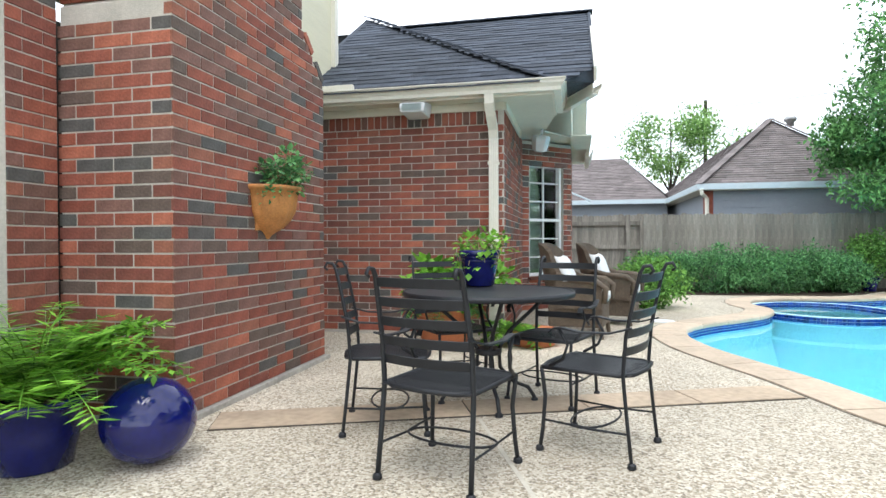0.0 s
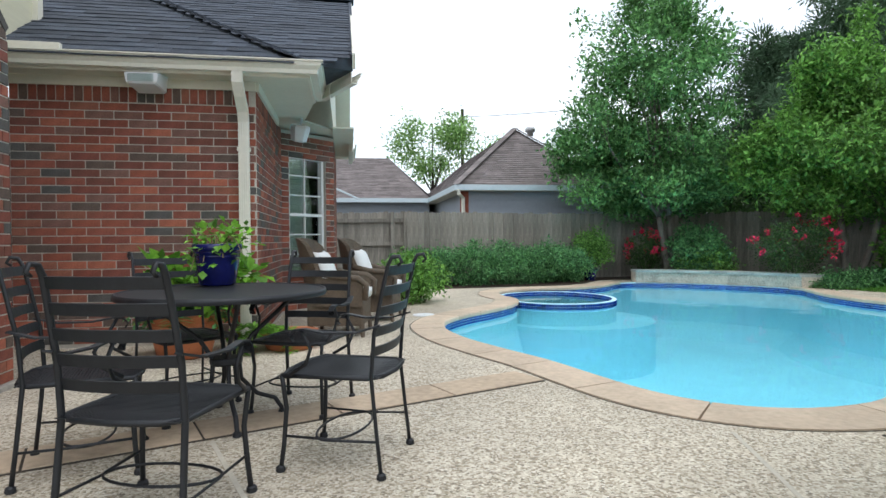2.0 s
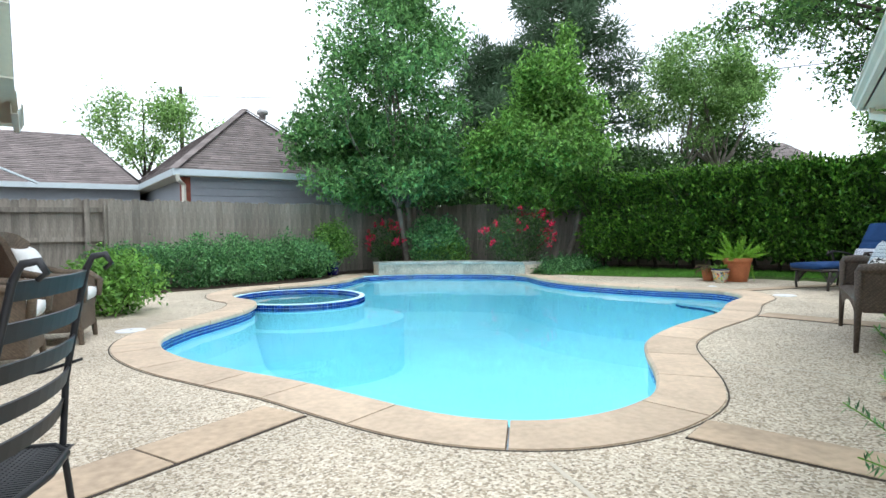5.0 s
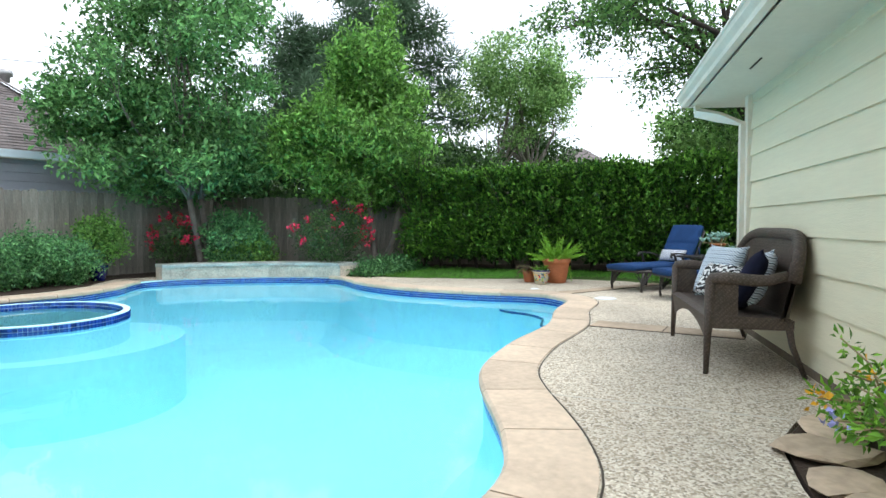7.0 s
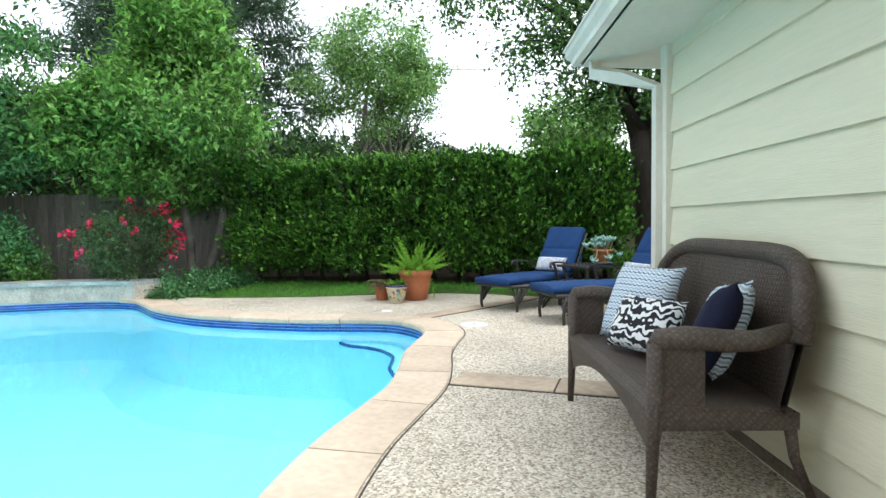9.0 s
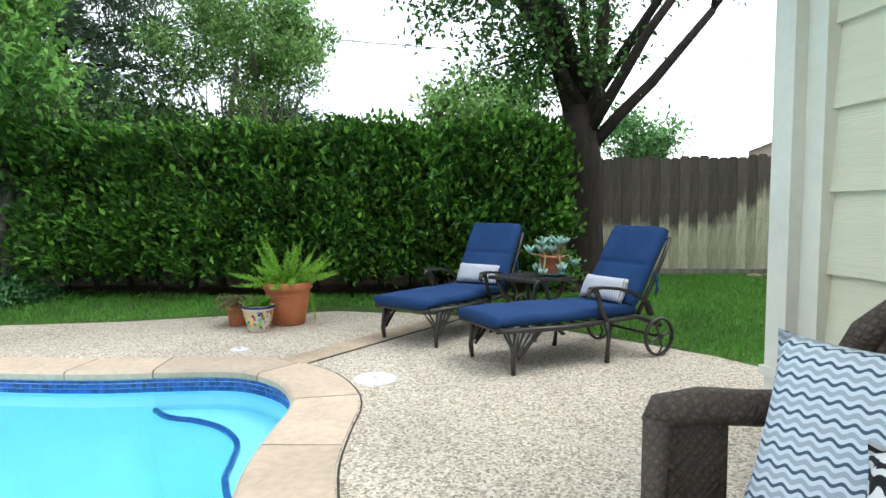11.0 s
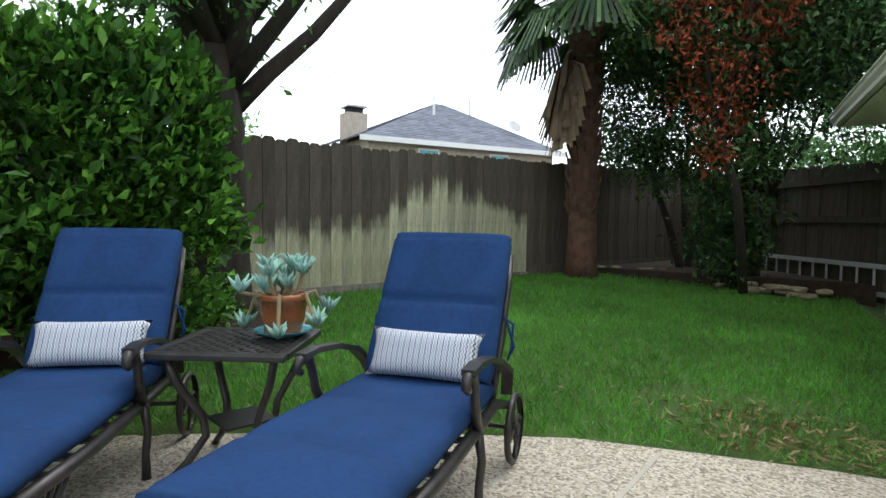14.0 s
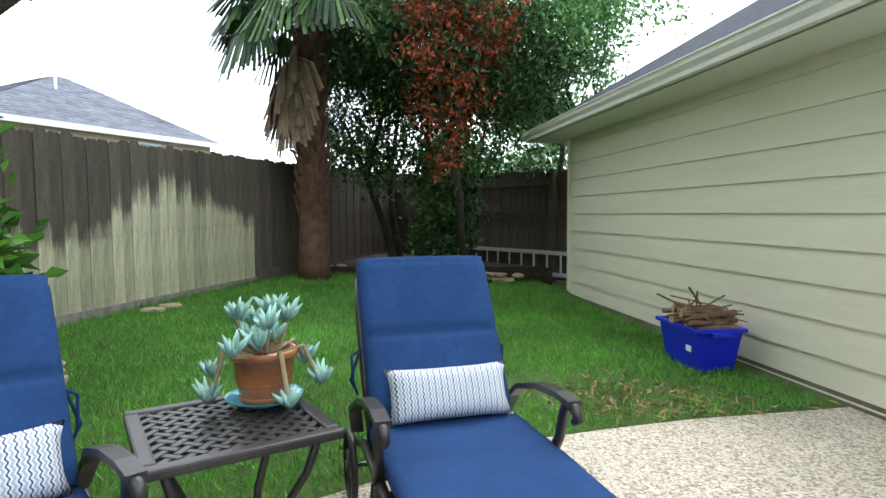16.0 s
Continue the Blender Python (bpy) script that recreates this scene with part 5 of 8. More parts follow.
def lounger(m):
    th = thing("chaise_lounge", "bronze cast-aluminium chaise with a navy cushion", "chaise lounge", "chaise lounges on the deck", m=m)
    for s in (-1, 1):
        rail = [(s * 0.30, -0.10, 0.315), (s * 0.305, 0.4, 0.30), (s * 0.305, 0.8, 0.31), (s * 0.305, 1.1, 0.325), (s * 0.305, 1.36, 0.24)]
        part("side_rail", tube(bmesh.new(), rail, 0.018, 8, flat=1.3), M["cast"], th, smooth=True)
        leg = part("front_leg", tube(bmesh.new(), [(s * 0.30, 0.02, 0.30), (s * 0.305, 0.0, 0.18), (s * 0.30, -0.01, 0.10), (s * 0.29, 0.0, 0.0)], [0.022, 0.016, 0.02, 0.017], 8), M["cast"], th, smooth=True)
        bm = bmesh.new()
        for k in range(4):
            tube(bm, [(s * 0.302, 0.02 + k * 0.06, 0.30), (s * 0.302, 0.0 + k * 0.012, 0.13)], 0.008, 6)
            tube(bm, [(s * 0.302, 0.20 - k * 0.06, 0.30), (s * 0.302, 0.05 - k * 0.012, 0.13 + k * 0.03)], 0.008, 6)
        tube(bm, [(s * 0.302, 0.23, 0.30), (s * 0.302, 0.12, 0.2), (s * 0.302, 0.03, 0.10)], 0.012, 6)
        tube(bm, [(s * 0.30, 0.02, 0.30), (s * 0.16, 0.0, 0.27), (s * 0.24, 0.0, 0.2), (s * 0.29, 0.0, 0.12)], 0.009, 6)
        tube(bm, [(s * 0.2, 0.0, 0.30), (s * 0.29, 0.0, 0.17)], 0.008, 6)
        part("lattice", bm, M["cast"], leg)
        part("rear_leg", tube(bmesh.new(), [(s * 0.315, 0.80, 0.31), (s * 0.325, 0.82, 0.2), (s * 0.315, 0.82, 0.1), (s * 0.32, 0.81, 0.0)], [0.02, 0.017, 0.016, 0.02], 8), M["cast"], th, smooth=True)
        arm = [(s * 0.315, 0.80, 0.32), (s * 0.32, 0.74, 0.42), (s * 0.322, 0.72, 0.50), (s * 0.322, 0.69, 0.555), (s * 0.322, 0.63, 0.55), (s * 0.322, 0.615, 0.52), (s * 0.322, 0.64, 0.505)]
        part("arm_scroll", tube(bmesh.new(), arm, [0.02, 0.018, 0.018, 0.022, 0.02, 0.018, 0.016], 8), M["cast"], th, smooth=True)
        part("armrest", ribbon(bmesh.new(), [(s * 0.322, 0.64, 0.565), (s * 0.322, 0.74, 0.572), (s * 0.322, 0.90, 0.555), (s * 0.32, 1.06, 0.51), (s * 0.335, 1.18, 0.44), (s * 0.315, 1.25, 0.33)], 0.05, 0.022), M["cast"], th)
        wheel = part("wheel", lathe(bmesh.new(), [(0.135, -0.014), (0.15, -0.012), (0.155, 0.0), (0.15, 0.012), (0.135, 0.014)], 32, cap=False), M["cast"], th, smooth=True, m=pose(s * 0.338, 1.32, 0.155, 0, 90, 0))
        for k in range(4):
            q = math.pi * k / 4 * 2
            part("spoke", tube(bmesh.new(), [(0.012 * math.cos(q), 0.012 * math.sin(q), 0), (0.09 * math.cos(q + 0.35), 0.09 * math.sin(q + 0.35), 0), (0.14 * math.cos(q), 0.14 * math.sin(q), 0)], 0.009, 6), M["cast"], wheel)
        part("hub", lathe(bmesh.new(), [(0.025, -0.02), (0.025, 0.02)], 16), M["cast"], wheel)
        back = [(s * 0.275, 1.14, 0.31), (s * 0.28, 1.27, 0.53), (s * 0.28, 1.40, 0.76), (s * 0.27, 1.485, 0.91)]
        part("back_post", tube(bmesh.new(), back, 0.017, 8), M["cast"], th, smooth=True)
        tie = [(s * 0.285, 1.30, 0.65), (s * 0.33, 1.30, 0.62), (s * 0.325, 1.29, 0.52), (s * 0.305, 1.30, 0.46), (s * 0.335, 1.30, 0.52), (s * 0.30, 1.30, 0.63)]
        part("tie", tube(bmesh.new(), tie, 0.006, 6), M["navy"], th, "navy cloth tie")
    part("axle", tube(bmesh.new(), [(-0.35, 1.32, 0.155), (0.35, 1.32, 0.155)], 0.012, 8), M["cast"], th)
    part("foot_rail", tube(bmesh.new(), [(-0.30, -0.10, 0.315), (0.30, -0.10, 0.315)], 0.018, 8), M["cast"], th)
    part("back_top_rail", tube(bmesh.new(), [(-0.27, 1.485, 0.91), (0.0, 1.495, 0.92), (0.27, 1.485, 0.91)], 0.017, 8), M["cast"], th)
    for k in range(9):
        part("seat_strap", one_box((0, 0.0 + k * 0.14, 0.312), (0.6, 0.05, 0.008)), M["cast"], th)
    part("seat_cushion", cushion(1.25, 0.60, 0.095), M["navy"], th, "navy fabric seat cushion", smooth=True, m=pose(0, -0.13, 0.37))
    part("back_cushion", cushion(0.68, 0.58, 0.11, 1, 4), M["navy"], th, "navy fabric back cushion", smooth=True, m=pose(0, 1.10, 0.40, 60, 0, 0))
    return th


lounge_a = lounger(pose(9.995, -1.905, 0, 0, 0, -139.5))
lounge_b = copy_thing(lounge_a, pose(10.56, -1.095, 0, 0, 0, -112.7))
bolster = mesh_of(pillow(0.50, 0.21, 0.13), "lumbar_pillow", True)
for lb in (lounge_a, lounge_b):
    ob = part("lumbar_pillow", bolster, M["chain"], m=lb.matrix_basis @ pose(0.01, 1.045, 0.515, -24, 0, 0))
    tagged(ob, "navy and white chain-print lumbar pillow on the chaise", "pillow", "lumbar pillows")

side = thing("side_table", "square bronze cast-aluminium side table with basketweave top", "table", m=pose(11.16, -2.075, 0, 0, 0, 57) @ Matrix.Diagonal((1.03, 1.03, 1, 1)))
TT = 0.545
rimbm = bmesh.new()
for c, s in (((0, -0.25, TT - 0.015), (0.54, 0.045, 0.03)), ((0, 0.25, TT - 0.015), (0.54, 0.045, 0.03)), ((-0.25, 0, TT - 0.015), (0.045, 0.455, 0.03)), ((0.25, 0, TT - 0.015), (0.045, 0.455, 0.03))):
    box(rimbm, c, s, 0, 0.008)
part("rim", rimbm, M["cast"], side)
for i in range(-7, 8):
    for j in range(-7, 8):
        if (i + j) % 2 == 0:
            x, y = i * 0.031, j * 0.031
            part("top_strap", one_box((x, y, TT - 0.012), (0.06, 0.023, 0.012), 45 if i % 2 else -45, 0.003), M["cast"], side)
part("top_pan", one_box((0, 0, TT - 0.03), (0.47, 0.47, 0.008)), M["cast"], side)
for i in range(4):
    q = math.radians(45 + 90 * i)
    c, s = math.cos(q), math.sin(q)
    part("leg", tube(bmesh.new(), [(c * r, s * r, z) for r, z in ((0.30, TT - 0.03), (0.26, 0.40), (0.16, 0.24), (0.15, 0.16), (0.22, 0.07), (0.30, 0.0))], 0.018, 8, flat=0.7), M["cast"], side, smooth=True)
part("shelf", one_box((0, 0, 0.2), (0.22, 0.22, 0.012), 45, 0.004), M["cast"], side)


def wicker_loveseat(m):
    th = thing("wicker_loveseat", "dark brown woven wicker loveseat with arched back", "loveseat", m=m)
    W, D = 1.34, 0.56
    bm = bmesh.new()
    rows = []
    n = 16
    for i in range(n + 1):
        x = -W / 2 + W * i / n
        sag = 0.16 * (1 - (2 * i / n - 1) ** 2)
        rows.append([bm.verts.new(p) for p in ((x, 0.0, 0.37 - 0.12 + sag * 0.9 - 0.07), (x, 0.02, 0.385), (x, -0.03, 0.40), (x, -D + 0.05, 0.37), (x, -D + 0.05, 0.31), (x, -0.03, 0.33))])
    for a, b in zip(rows, rows[1:]):
        for j in range(6):
            bm.faces.new((a[j], a[(j + 1) % 6], b[(j + 1) % 6], b[j]))
    bm.faces.new(rows[0])
    bm.faces.new(rows[-1][::-1])
    bmesh.ops.recalc_face_normals(bm, faces=bm.faces[:])
    part("seat", bm, M["wicker"], th)
    # back: an arched, leaning shell
    bm = bmesh.new()
    cols = 24
    grid = {}
    for side_ in (0, 1):
        for i in range(cols + 1):
            u = 2 * i / cols - 1
            top = 0.62 + 0.30 * (1 - abs(u) ** 6) ** 0.6
            for j in range(9):
                v = j / 8
                z = 0.36 + (top - 0.36) * v
                wrap = 0.10 * abs(u) ** 6 * (1 - 0.35 * v)
                y = -D + 0.045 - 0.07 * ((z - 0.36) / 0.6) + wrap - 0.028 * side_
                grid[side_, i, j] = bm.verts.new((u * (W / 2 + 0.02), y, z))
    for i in range(cols):
        for j in range(8):
            for s in (0, 1):
                bm.faces.new((grid[s, i, j], grid[s, i + 1, j], grid[s, i + 1, j + 1], grid[s, i, j + 1]))
    bmesh.ops.recalc_face_normals(bm, faces=bm.faces[:])
    part("backrest", bm, M["wicker"], th, smooth=True)
    crest = []
    for i in range(cols + 1):
        u = 2 * i / cols - 1
        top = 0.62 + 0.30 * (1 - abs(u) ** 6) ** 0.6
        crest.append((u * (W / 2 + 0.02), -D + 0.03 - 0.07 * ((top - 0.36) / 0.6) + 0.10 * abs(u) ** 6 * 0.65, top))
    part("crest_roll", tube(bmesh.new(), crest, 0.042, 10), M["wicker"], th, smooth=True)
    for s in (-1, 1):
        x = s * (W / 2 - 0.02)
        part("armrest", tube(bmesh.new(), [(x, 0.0, 0.60), (x, -0.02, 0.635), (x, -0.12, 0.64), (x, -0.26, 0.625), (x, -0.36, 0.625), (x * 1.02, -0.47, 0.66)], [0.03, 0.04, 0.045, 0.045, 0.04, 0.035], 10, flat=0.8), M["wicker"], th, smooth=True)
        side_bm = bmesh.new()
        box(side_bm, (x, -0.10, 0.48), (0.03, 0.16, 0.28), 0, 0.006)
        part("arm_panel", side_bm, M["wicker"], th)
        part("side_apron", one_box((x, -D / 2 + 0.02, 0.345), (0.03, D - 0.10, 0.08), 0, 0.006), M["wicker"], th)
        part("front_leg", tube(bmesh.new(), [(x, -0.01, 0.62), (x, 0.0, 0.3), (x + s * 0.005, 0.01, 0.0)], [0.033, 0.025, 0.017], 10), M["wicker"], th, smooth=True)
        part("back_leg", tube(bmesh.new(), [(x, -D + 0.08, 0.36), (x - s * 0.01, -D + 0.05, 0.2), (x + s * 0.02, -D - 0.02, 0.0)], [0.024, 0.019, 0.015], 10), M["wicker"], th, smooth=True)
    return th


LS = pose(6.59, -3.03, 0, 0, 0, 24.5) @ Matrix.Diagonal((1.07, 1.04, 1.04, 1))
wicker_loveseat(LS)
for name, w, h, mt, lab, mm in (("throw_pillow", 0.46, 0.45, "chain_blue", "blue-grey chain-print throw pillow on the loveseat", pose(0.39, -0.31, 0.61, 24, 0, 24)), ("throw_pillow", 0.42, 0.30, "scroll", "black and white scroll-print throw pillow on the loveseat", pose(0.12, -0.24, 0.545, 28, 0, 22)), ("throw_pillow", 0.42, 0.42, "navy_dark", "navy blue throw pillow with patterned edge", pose(-0.36, -0.33, 0.59, 26, 14, -20)), ("throw_pillow", 0.42, 0.42, "chain_blue", "blue-grey chain-print throw pillow behind the navy one", pose(-0.28, -0.41, 0.60, 22, 8, -12))):
    tagged(part(name, pillow(w, h, 0.14), M[mt], smooth=True, m=LS @ mm), lab, "pillow", "throw pillows")


def wicker_armchair(m, label):
    th = thing("wicker_armchair", label, "armchair", "wicker armchairs by the window", m=m)
    part("seat_box", one_box((0, 0.0, 0.26), (0.62, 0.60, 0.28), 0, 0.02), M["wicker_tan"], th)
    bm = bmesh.new()
    cols, grid = 16, {}
    for s in (0, 1):
        for i in range(cols + 1):
            u = 2 * i / cols - 1
            top = 0.70 + 0.36 * (1 - abs(u) ** 6) ** 0.5
            for j in range(7):
                z = 0.38 + (top - 0.38) * j / 6
                grid[s, i, j] = bm.verts.new((u * 0.34, -0.30 - 0.18 * (z - 0.4) + 0.22 * abs(u) ** 3 - 0.05 * s, z))
    for i in range(cols):
        for j in range(6):
            for s in (0, 1):
                bm.faces.new((grid[s, i, j], grid[s, i + 1, j], grid[s, i + 1, j + 1], grid[s, i, j + 1]))
    for i in range(cols):
        bm.faces.new((grid[0, i, 6], grid[0, i + 1, 6], grid[1, i + 1, 6], grid[1, i, 6]))
    for i in (0, cols):
        for j in range(6):
            bm.faces.new((grid[0, i, j], grid[0, i, j + 1], grid[1, i, j + 1], grid[1, i, j]))
    bmesh.ops.recalc_face_normals(bm, faces=bm.faces[:])
    part("backrest", bm, M["wicker_tan"], th)
    for s in (-1, 1):
        part("armrest", tube(bmesh.new(), [(s * 0.33, 0.32, 0.40), (s * 0.345, 0.34, 0.56), (s * 0.345, 0.25, 0.63), (s * 0.345, 0.0, 0.65), (s * 0.34, -0.2, 0.70)], 0.035, 8), M["wicker_tan"], th, smooth=True)
        part("arm_panel", one_box((s * 0.335, 0.05, 0.48), (0.03, 0.5, 0.3)), M["wicker_tan"], th)
        for y in (0.28, -0.26):
            part("leg", tube(bmesh.new(), [(s * 0.29, y, 0.16), (s * 0.30, y * 1.05, 0.0)], [0.03, 0.022], 8), M["wicker_tan"], th)
    part("seat_cushion", cushion(0.56, 0.58, 0.11, 0), M["white_cloth"], th, "white fabric seat cushion", smooth=True, m=pose(0, -0.24, 0.45))
    return th


W1, W2 = pose(0.42, 0.42, 0, 0, 0, -100), pose(0.85, 1.55, 0, 0, 0, -105)
wicker_armchair(W1, "tan woven wicker armchair with a white seat cushion")
wicker_armchair(W2, "tan woven wicker armchair with white seat cushion and throw")
for mm in (W1, W2):
    tagged(part("throw_pillow", pillow(0.52, 0.46, 0.18), M["white_cloth"], smooth=True, m=mm @ pose(0, -0.16, 0.70, 20, 0, 0)), "plain white throw pillow on the wicker armchair", "pillow", "throw pillows")

# ---- pots ----


def pot(name, label, x, y, z, r, h, mt, rim=0.03, foot=0.7, bands=(), soil=True, saucer=None, m=None):
    th = thing(name, label, "pot", m=m or pose(x, y, z))
    part("body", lathe(bmesh.new(), [(r * foot * 0.9, 0.0), (r * foot, 0.008), (r * (foot + 1) / 2 * 1.02, h * 0.5), (r * 0.95, h - rim * 1.6), (r, h - rim * 1.5), (r * 1.04, h - rim * 1.2), (r * 1.04, h - 0.008), (r * 1.0, h), (r * 0.92, h - 0.004), (r * 0.88, h * 0.86)], 40), M[mt], th, smooth=True)
    for b in bands:
        rr = r * (foot + (1 - foot) * b) * 1.015
        part("band", lathe(bmesh.new(), [(rr * 0.98, h * b - 0.008), (rr * 1.015, h * b), (rr * 0.98, h * b + 0.008)], 40, cap=False), M[mt], th, smooth=True)
    if soil:
        part("soil", lathe(bmesh.new(), [(r * 0.9, h * 0.85), (r * 0.5, h * 0.88), (0.01, h * 0.89)], 24), M["soil"], th)
    if saucer:
        part("saucer", lathe(bmesh.new(), [(r * saucer * 0.75, -0.004), (r * saucer, 0.018), (r * saucer * 1.03, 0.022), (r * saucer * 0.97, 0.016), (r * 0.6, 0.004)], 40), M["aqua"], th, "turquoise glazed saucer", smooth=True)
    return th


fern_pot = pot("glazed_pot", "cobalt-blue glazed round pot holding a fern", -2.17, -4.22, 0, 0.22, 0.34, "cobalt", foot=0.75)
ball = thing("ceramic_sphere", "cobalt-blue glazed ceramic ball on the deck", "garden ornament", m=pose(-1.66, -4.06, 0.0, 0, 0, 30))
part("sphere", lathe(bmesh.new(), [(0.218 * math.sin(q), 0.210 - 0.208 * math.cos(q)) for q in np.linspace(0.25, math.pi - 0.05, 24)], 48), M["cobalt"], ball, smooth=True)
pot("glazed_pot", "cobalt-blue glazed pot with ivy on the patio table", -0.31, -2.30, TZ + 0.004, 0.145, 0.26, "cobalt", foot=0.74, bands=(0.7, 0.8))
pot("terracotta_pot", "wide terracotta pot against the brick wall", -0.95, -0.62, 0, 0.31, 0.40, "terra", foot=0.72, bands=(0.75,))
pot("terracotta_bowl", "shallow terracotta bowl by the brick corner", -0.05, -0.40, 0, 0.27, 0.17, "terra", foot=0.8)
pot("terracotta_pot", "large terracotta pot holding a foxtail fern", 11.10, 0.36, 0, 0.235, 0.43, "terra", rim=0.05, foot=0.7, bands=(0.72,))
pot("terracotta_pot", "small terracotta pot with dry grass", 10.92, 0.80, 0, 0.13, 0.24, "terra", rim=0.03, foot=0.72)
painted = pot("painted_pot", "hand-painted ceramic pot with coloured flowers", 10.70, 0.45, 0, 0.145, 0.25, "cream_glaze", rim=0.03, foot=0.68)
rng = random.Random(5)
for mt in ("red", "cobalt", "yellow", "aqua", "fern"):
    bm = bmesh.new()
    for k in range(30):
        q, zz = rng.uniform(0, 6.28), rng.uniform(0.03, 0.20)
        rr = 0.145 * (0.68 + 0.32 * zz / 0.25) * 1.03
        lathe(bm, [(0.012, 0), (0.009, 0.003)], 8, (0, 0, 0))
        vs = list(bm.verts)[-16:]
        bmesh.ops.transform(bm, matrix=Matrix.Translation((rr * math.cos(q), rr * math.sin(q), zz)) @ pose(0, 0, 0, 0, 84, math.degrees(q)), verts=vs)
    tagged(part("painted_motif", bm, M[mt], painted), kind="stuff")
part("painted_rim", lathe(bmesh.new(), [(0.151, 0.225), (0.154, 0.23), (0.154, 0.243), (0.150, 0.249)], 40, cap=False), M["cobalt"], painted)
pot("clay_pot", "glazed brown clay pot with trailing succulent on turquoise saucer", 11.175, -2.26, TT + 0.008, 0.112, 0.185, "glazed_terra", rim=0.02, foot=0.72, bands=(0.12, 0.4), saucer=1.15)
# half-round wall planter on the chimney
wp_ = thing("wall_planter", "ochre clay half-round planter hung on the chimney", "planter", m=pose(CX, -2.52, 1.10) @ Matrix.Diagonal((1.15, 1.15, 1.05, 1)))
bm = bmesh.new()
prof_ = [(0.012, 0.0), (0.03, 0.025), (0.055, 0.045), (0.115, 0.085), (0.16, 0.14), (0.188, 0.20), (0.2, 0.28), (0.205, 0.335), (0.225, 0.345), (0.23, 0.37), (0.21, 0.375), (0.19, 0.33)]
rings = [[bm.verts.new((r * math.cos(q) * 0.95 * (1 + 0.018 * math.cos(q * 22) * (0.1 < z < 0.32)), r * math.sin(q) * (1 + 0.018 * math.cos(q * 22) * (0.1 < z < 0.32)), z)) for q in np.linspace(-math.pi / 2, math.pi / 2, 45)] for r, z in prof_]
for a, b in zip(rings, rings[1:]):
    for j in range(44):
        bm.faces.new((a[j], a[j + 1], b[j + 1], b[j]))
bmesh.ops.recalc_face_normals(bm, faces=bm.faces[:])
part("bowl", bm, M["ochre"], wp_, smooth=True)
part("soil", fill([[(0.19 * math.cos(q), 0.19 * math.sin(q)) for q in np.linspace(-math.pi / 2, math.pi / 2, 20)]], 0.335), M["soil"], wp_)
part("back_plate", one_box((0.004, 0, 0.2), (0.008, 0.3, 0.28)), M["ochre"], wp_)

# ---- blue bin with firewood, ladder, stones ----
bin_ = thing("storage_bin", "bright blue plastic bin full of cut branches", "bin", m=pose(9.81, -5.58, 0.02, 0, 0, -60) @ Matrix.Diagonal((1, 1, 0.84, 1)))
bm = bmesh.new()
L_, W_ = 0.56, 0.36
lv = [((L_ / 2 - 0.05, W_ / 2 - 0.04), 0.0), ((L_ / 2, W_ / 2), 0.36), ((L_ / 2 + 0.025, W_ / 2 + 0.025), 0.362), ((L_ / 2 + 0.025, W_ / 2 + 0.025), 0.395), ((L_ / 2 - 0.005, W_ / 2 - 0.005), 0.395), ((L_ / 2 - 0.05, W_ / 2 - 0.045), 0.02)]
rings = [[bm.verts.new((sx * a, sy * b, z)) for sx, sy in ((1, 1), (-1, 1), (-1, -1), (1, -1))] for (a, b), z in lv]
for a, b in zip(rings, rings[1:]):
    for j in range(4):
        bm.faces.new((a[j], a[(j + 1) % 4], b[(j + 1) % 4], b[j]))
bm.faces.new(rings[0][::-1])
bm.faces.new(rings[-1])
bmesh.ops.recalc_face_normals(bm, faces=bm.faces[:])
part("tub", bm, M["blue_bin"], bin_)
for s in (-1, 1):
    part("handle", one_box((s * (L_ / 2 + 0.03), 0, 0.345), (0.03, 0.16, 0.04), 0, 0.008), M["blue_bin"], bin_)
part("emblem", one_box((-0.16, W_ / 2 + 0.004 - 0.015, 0.2), (0.07, 0.006, 0.05)), M["white"], bin_)
rng = random.Random(8)
for i in range(50):
    big = i < 30
    tier = i // 10
    l = rng.uniform(0.26, 0.38) if big else rng.uniform(0.3, 0.55)
    r = rng.uniform(0.02, 0.038) if big else rng.uniform(0.005, 0.011)
    c = Vector((-0.2 + 0.4 * (i % 10) / 9 * (1 - 0.18 * tier) + 0.036 * tier, rng.uniform(-0.04, 0.04), 0.36 + 0.062 * tier + rng.uniform(-0.01, 0.02)))
    d = Vector((rng.uniform(-0.35, 0.35), rng.choice((-1, 1)), rng.uniform(-0.12, 0.12))).normalized()
    if not big:
        c = Vector((rng.uniform(-0.16, 0.16), rng.uniform(-0.1, 0.1), 0.47 + rng.uniform(0, 0.1)))
        d = Vector((rng.uniform(-1, 1), rng.uniform(-0.8, 0.8), rng.uniform(-0.1, 0.3 if i < 47 else 1.2))).normalized()
    pts = [c + d * (l * (s - 0.5)) + Vector((0, 0, 0.012 * noise.noise((s * 4, i, 0)))) for s in np.linspace(0, 1, 5)]
    lg = part("branch", tube(bmesh.new(), pts, r, 8), M["twig"], None, smooth=False, m=bin_.matrix_basis.copy())
    tagged(lg, "cut dry branch stacked in the blue bin", "firewood", "branches in the bin")
    if big:
        part("cut_end", lathe(bmesh.new(), [(r * 0.9, 0.0), (r * 0.85, 0.002)], 12), M["cut_wood"], lg, m=Matrix.Translation(pts[-1]) @ d.to_track_quat("Z", "Y").to_matrix().to_4x4())
lad = thing("ladder", "aluminium ladder lying on its side along the fence", "ladder", m=pose(14.1, -10.95, 0.20, 0, 0, 151))
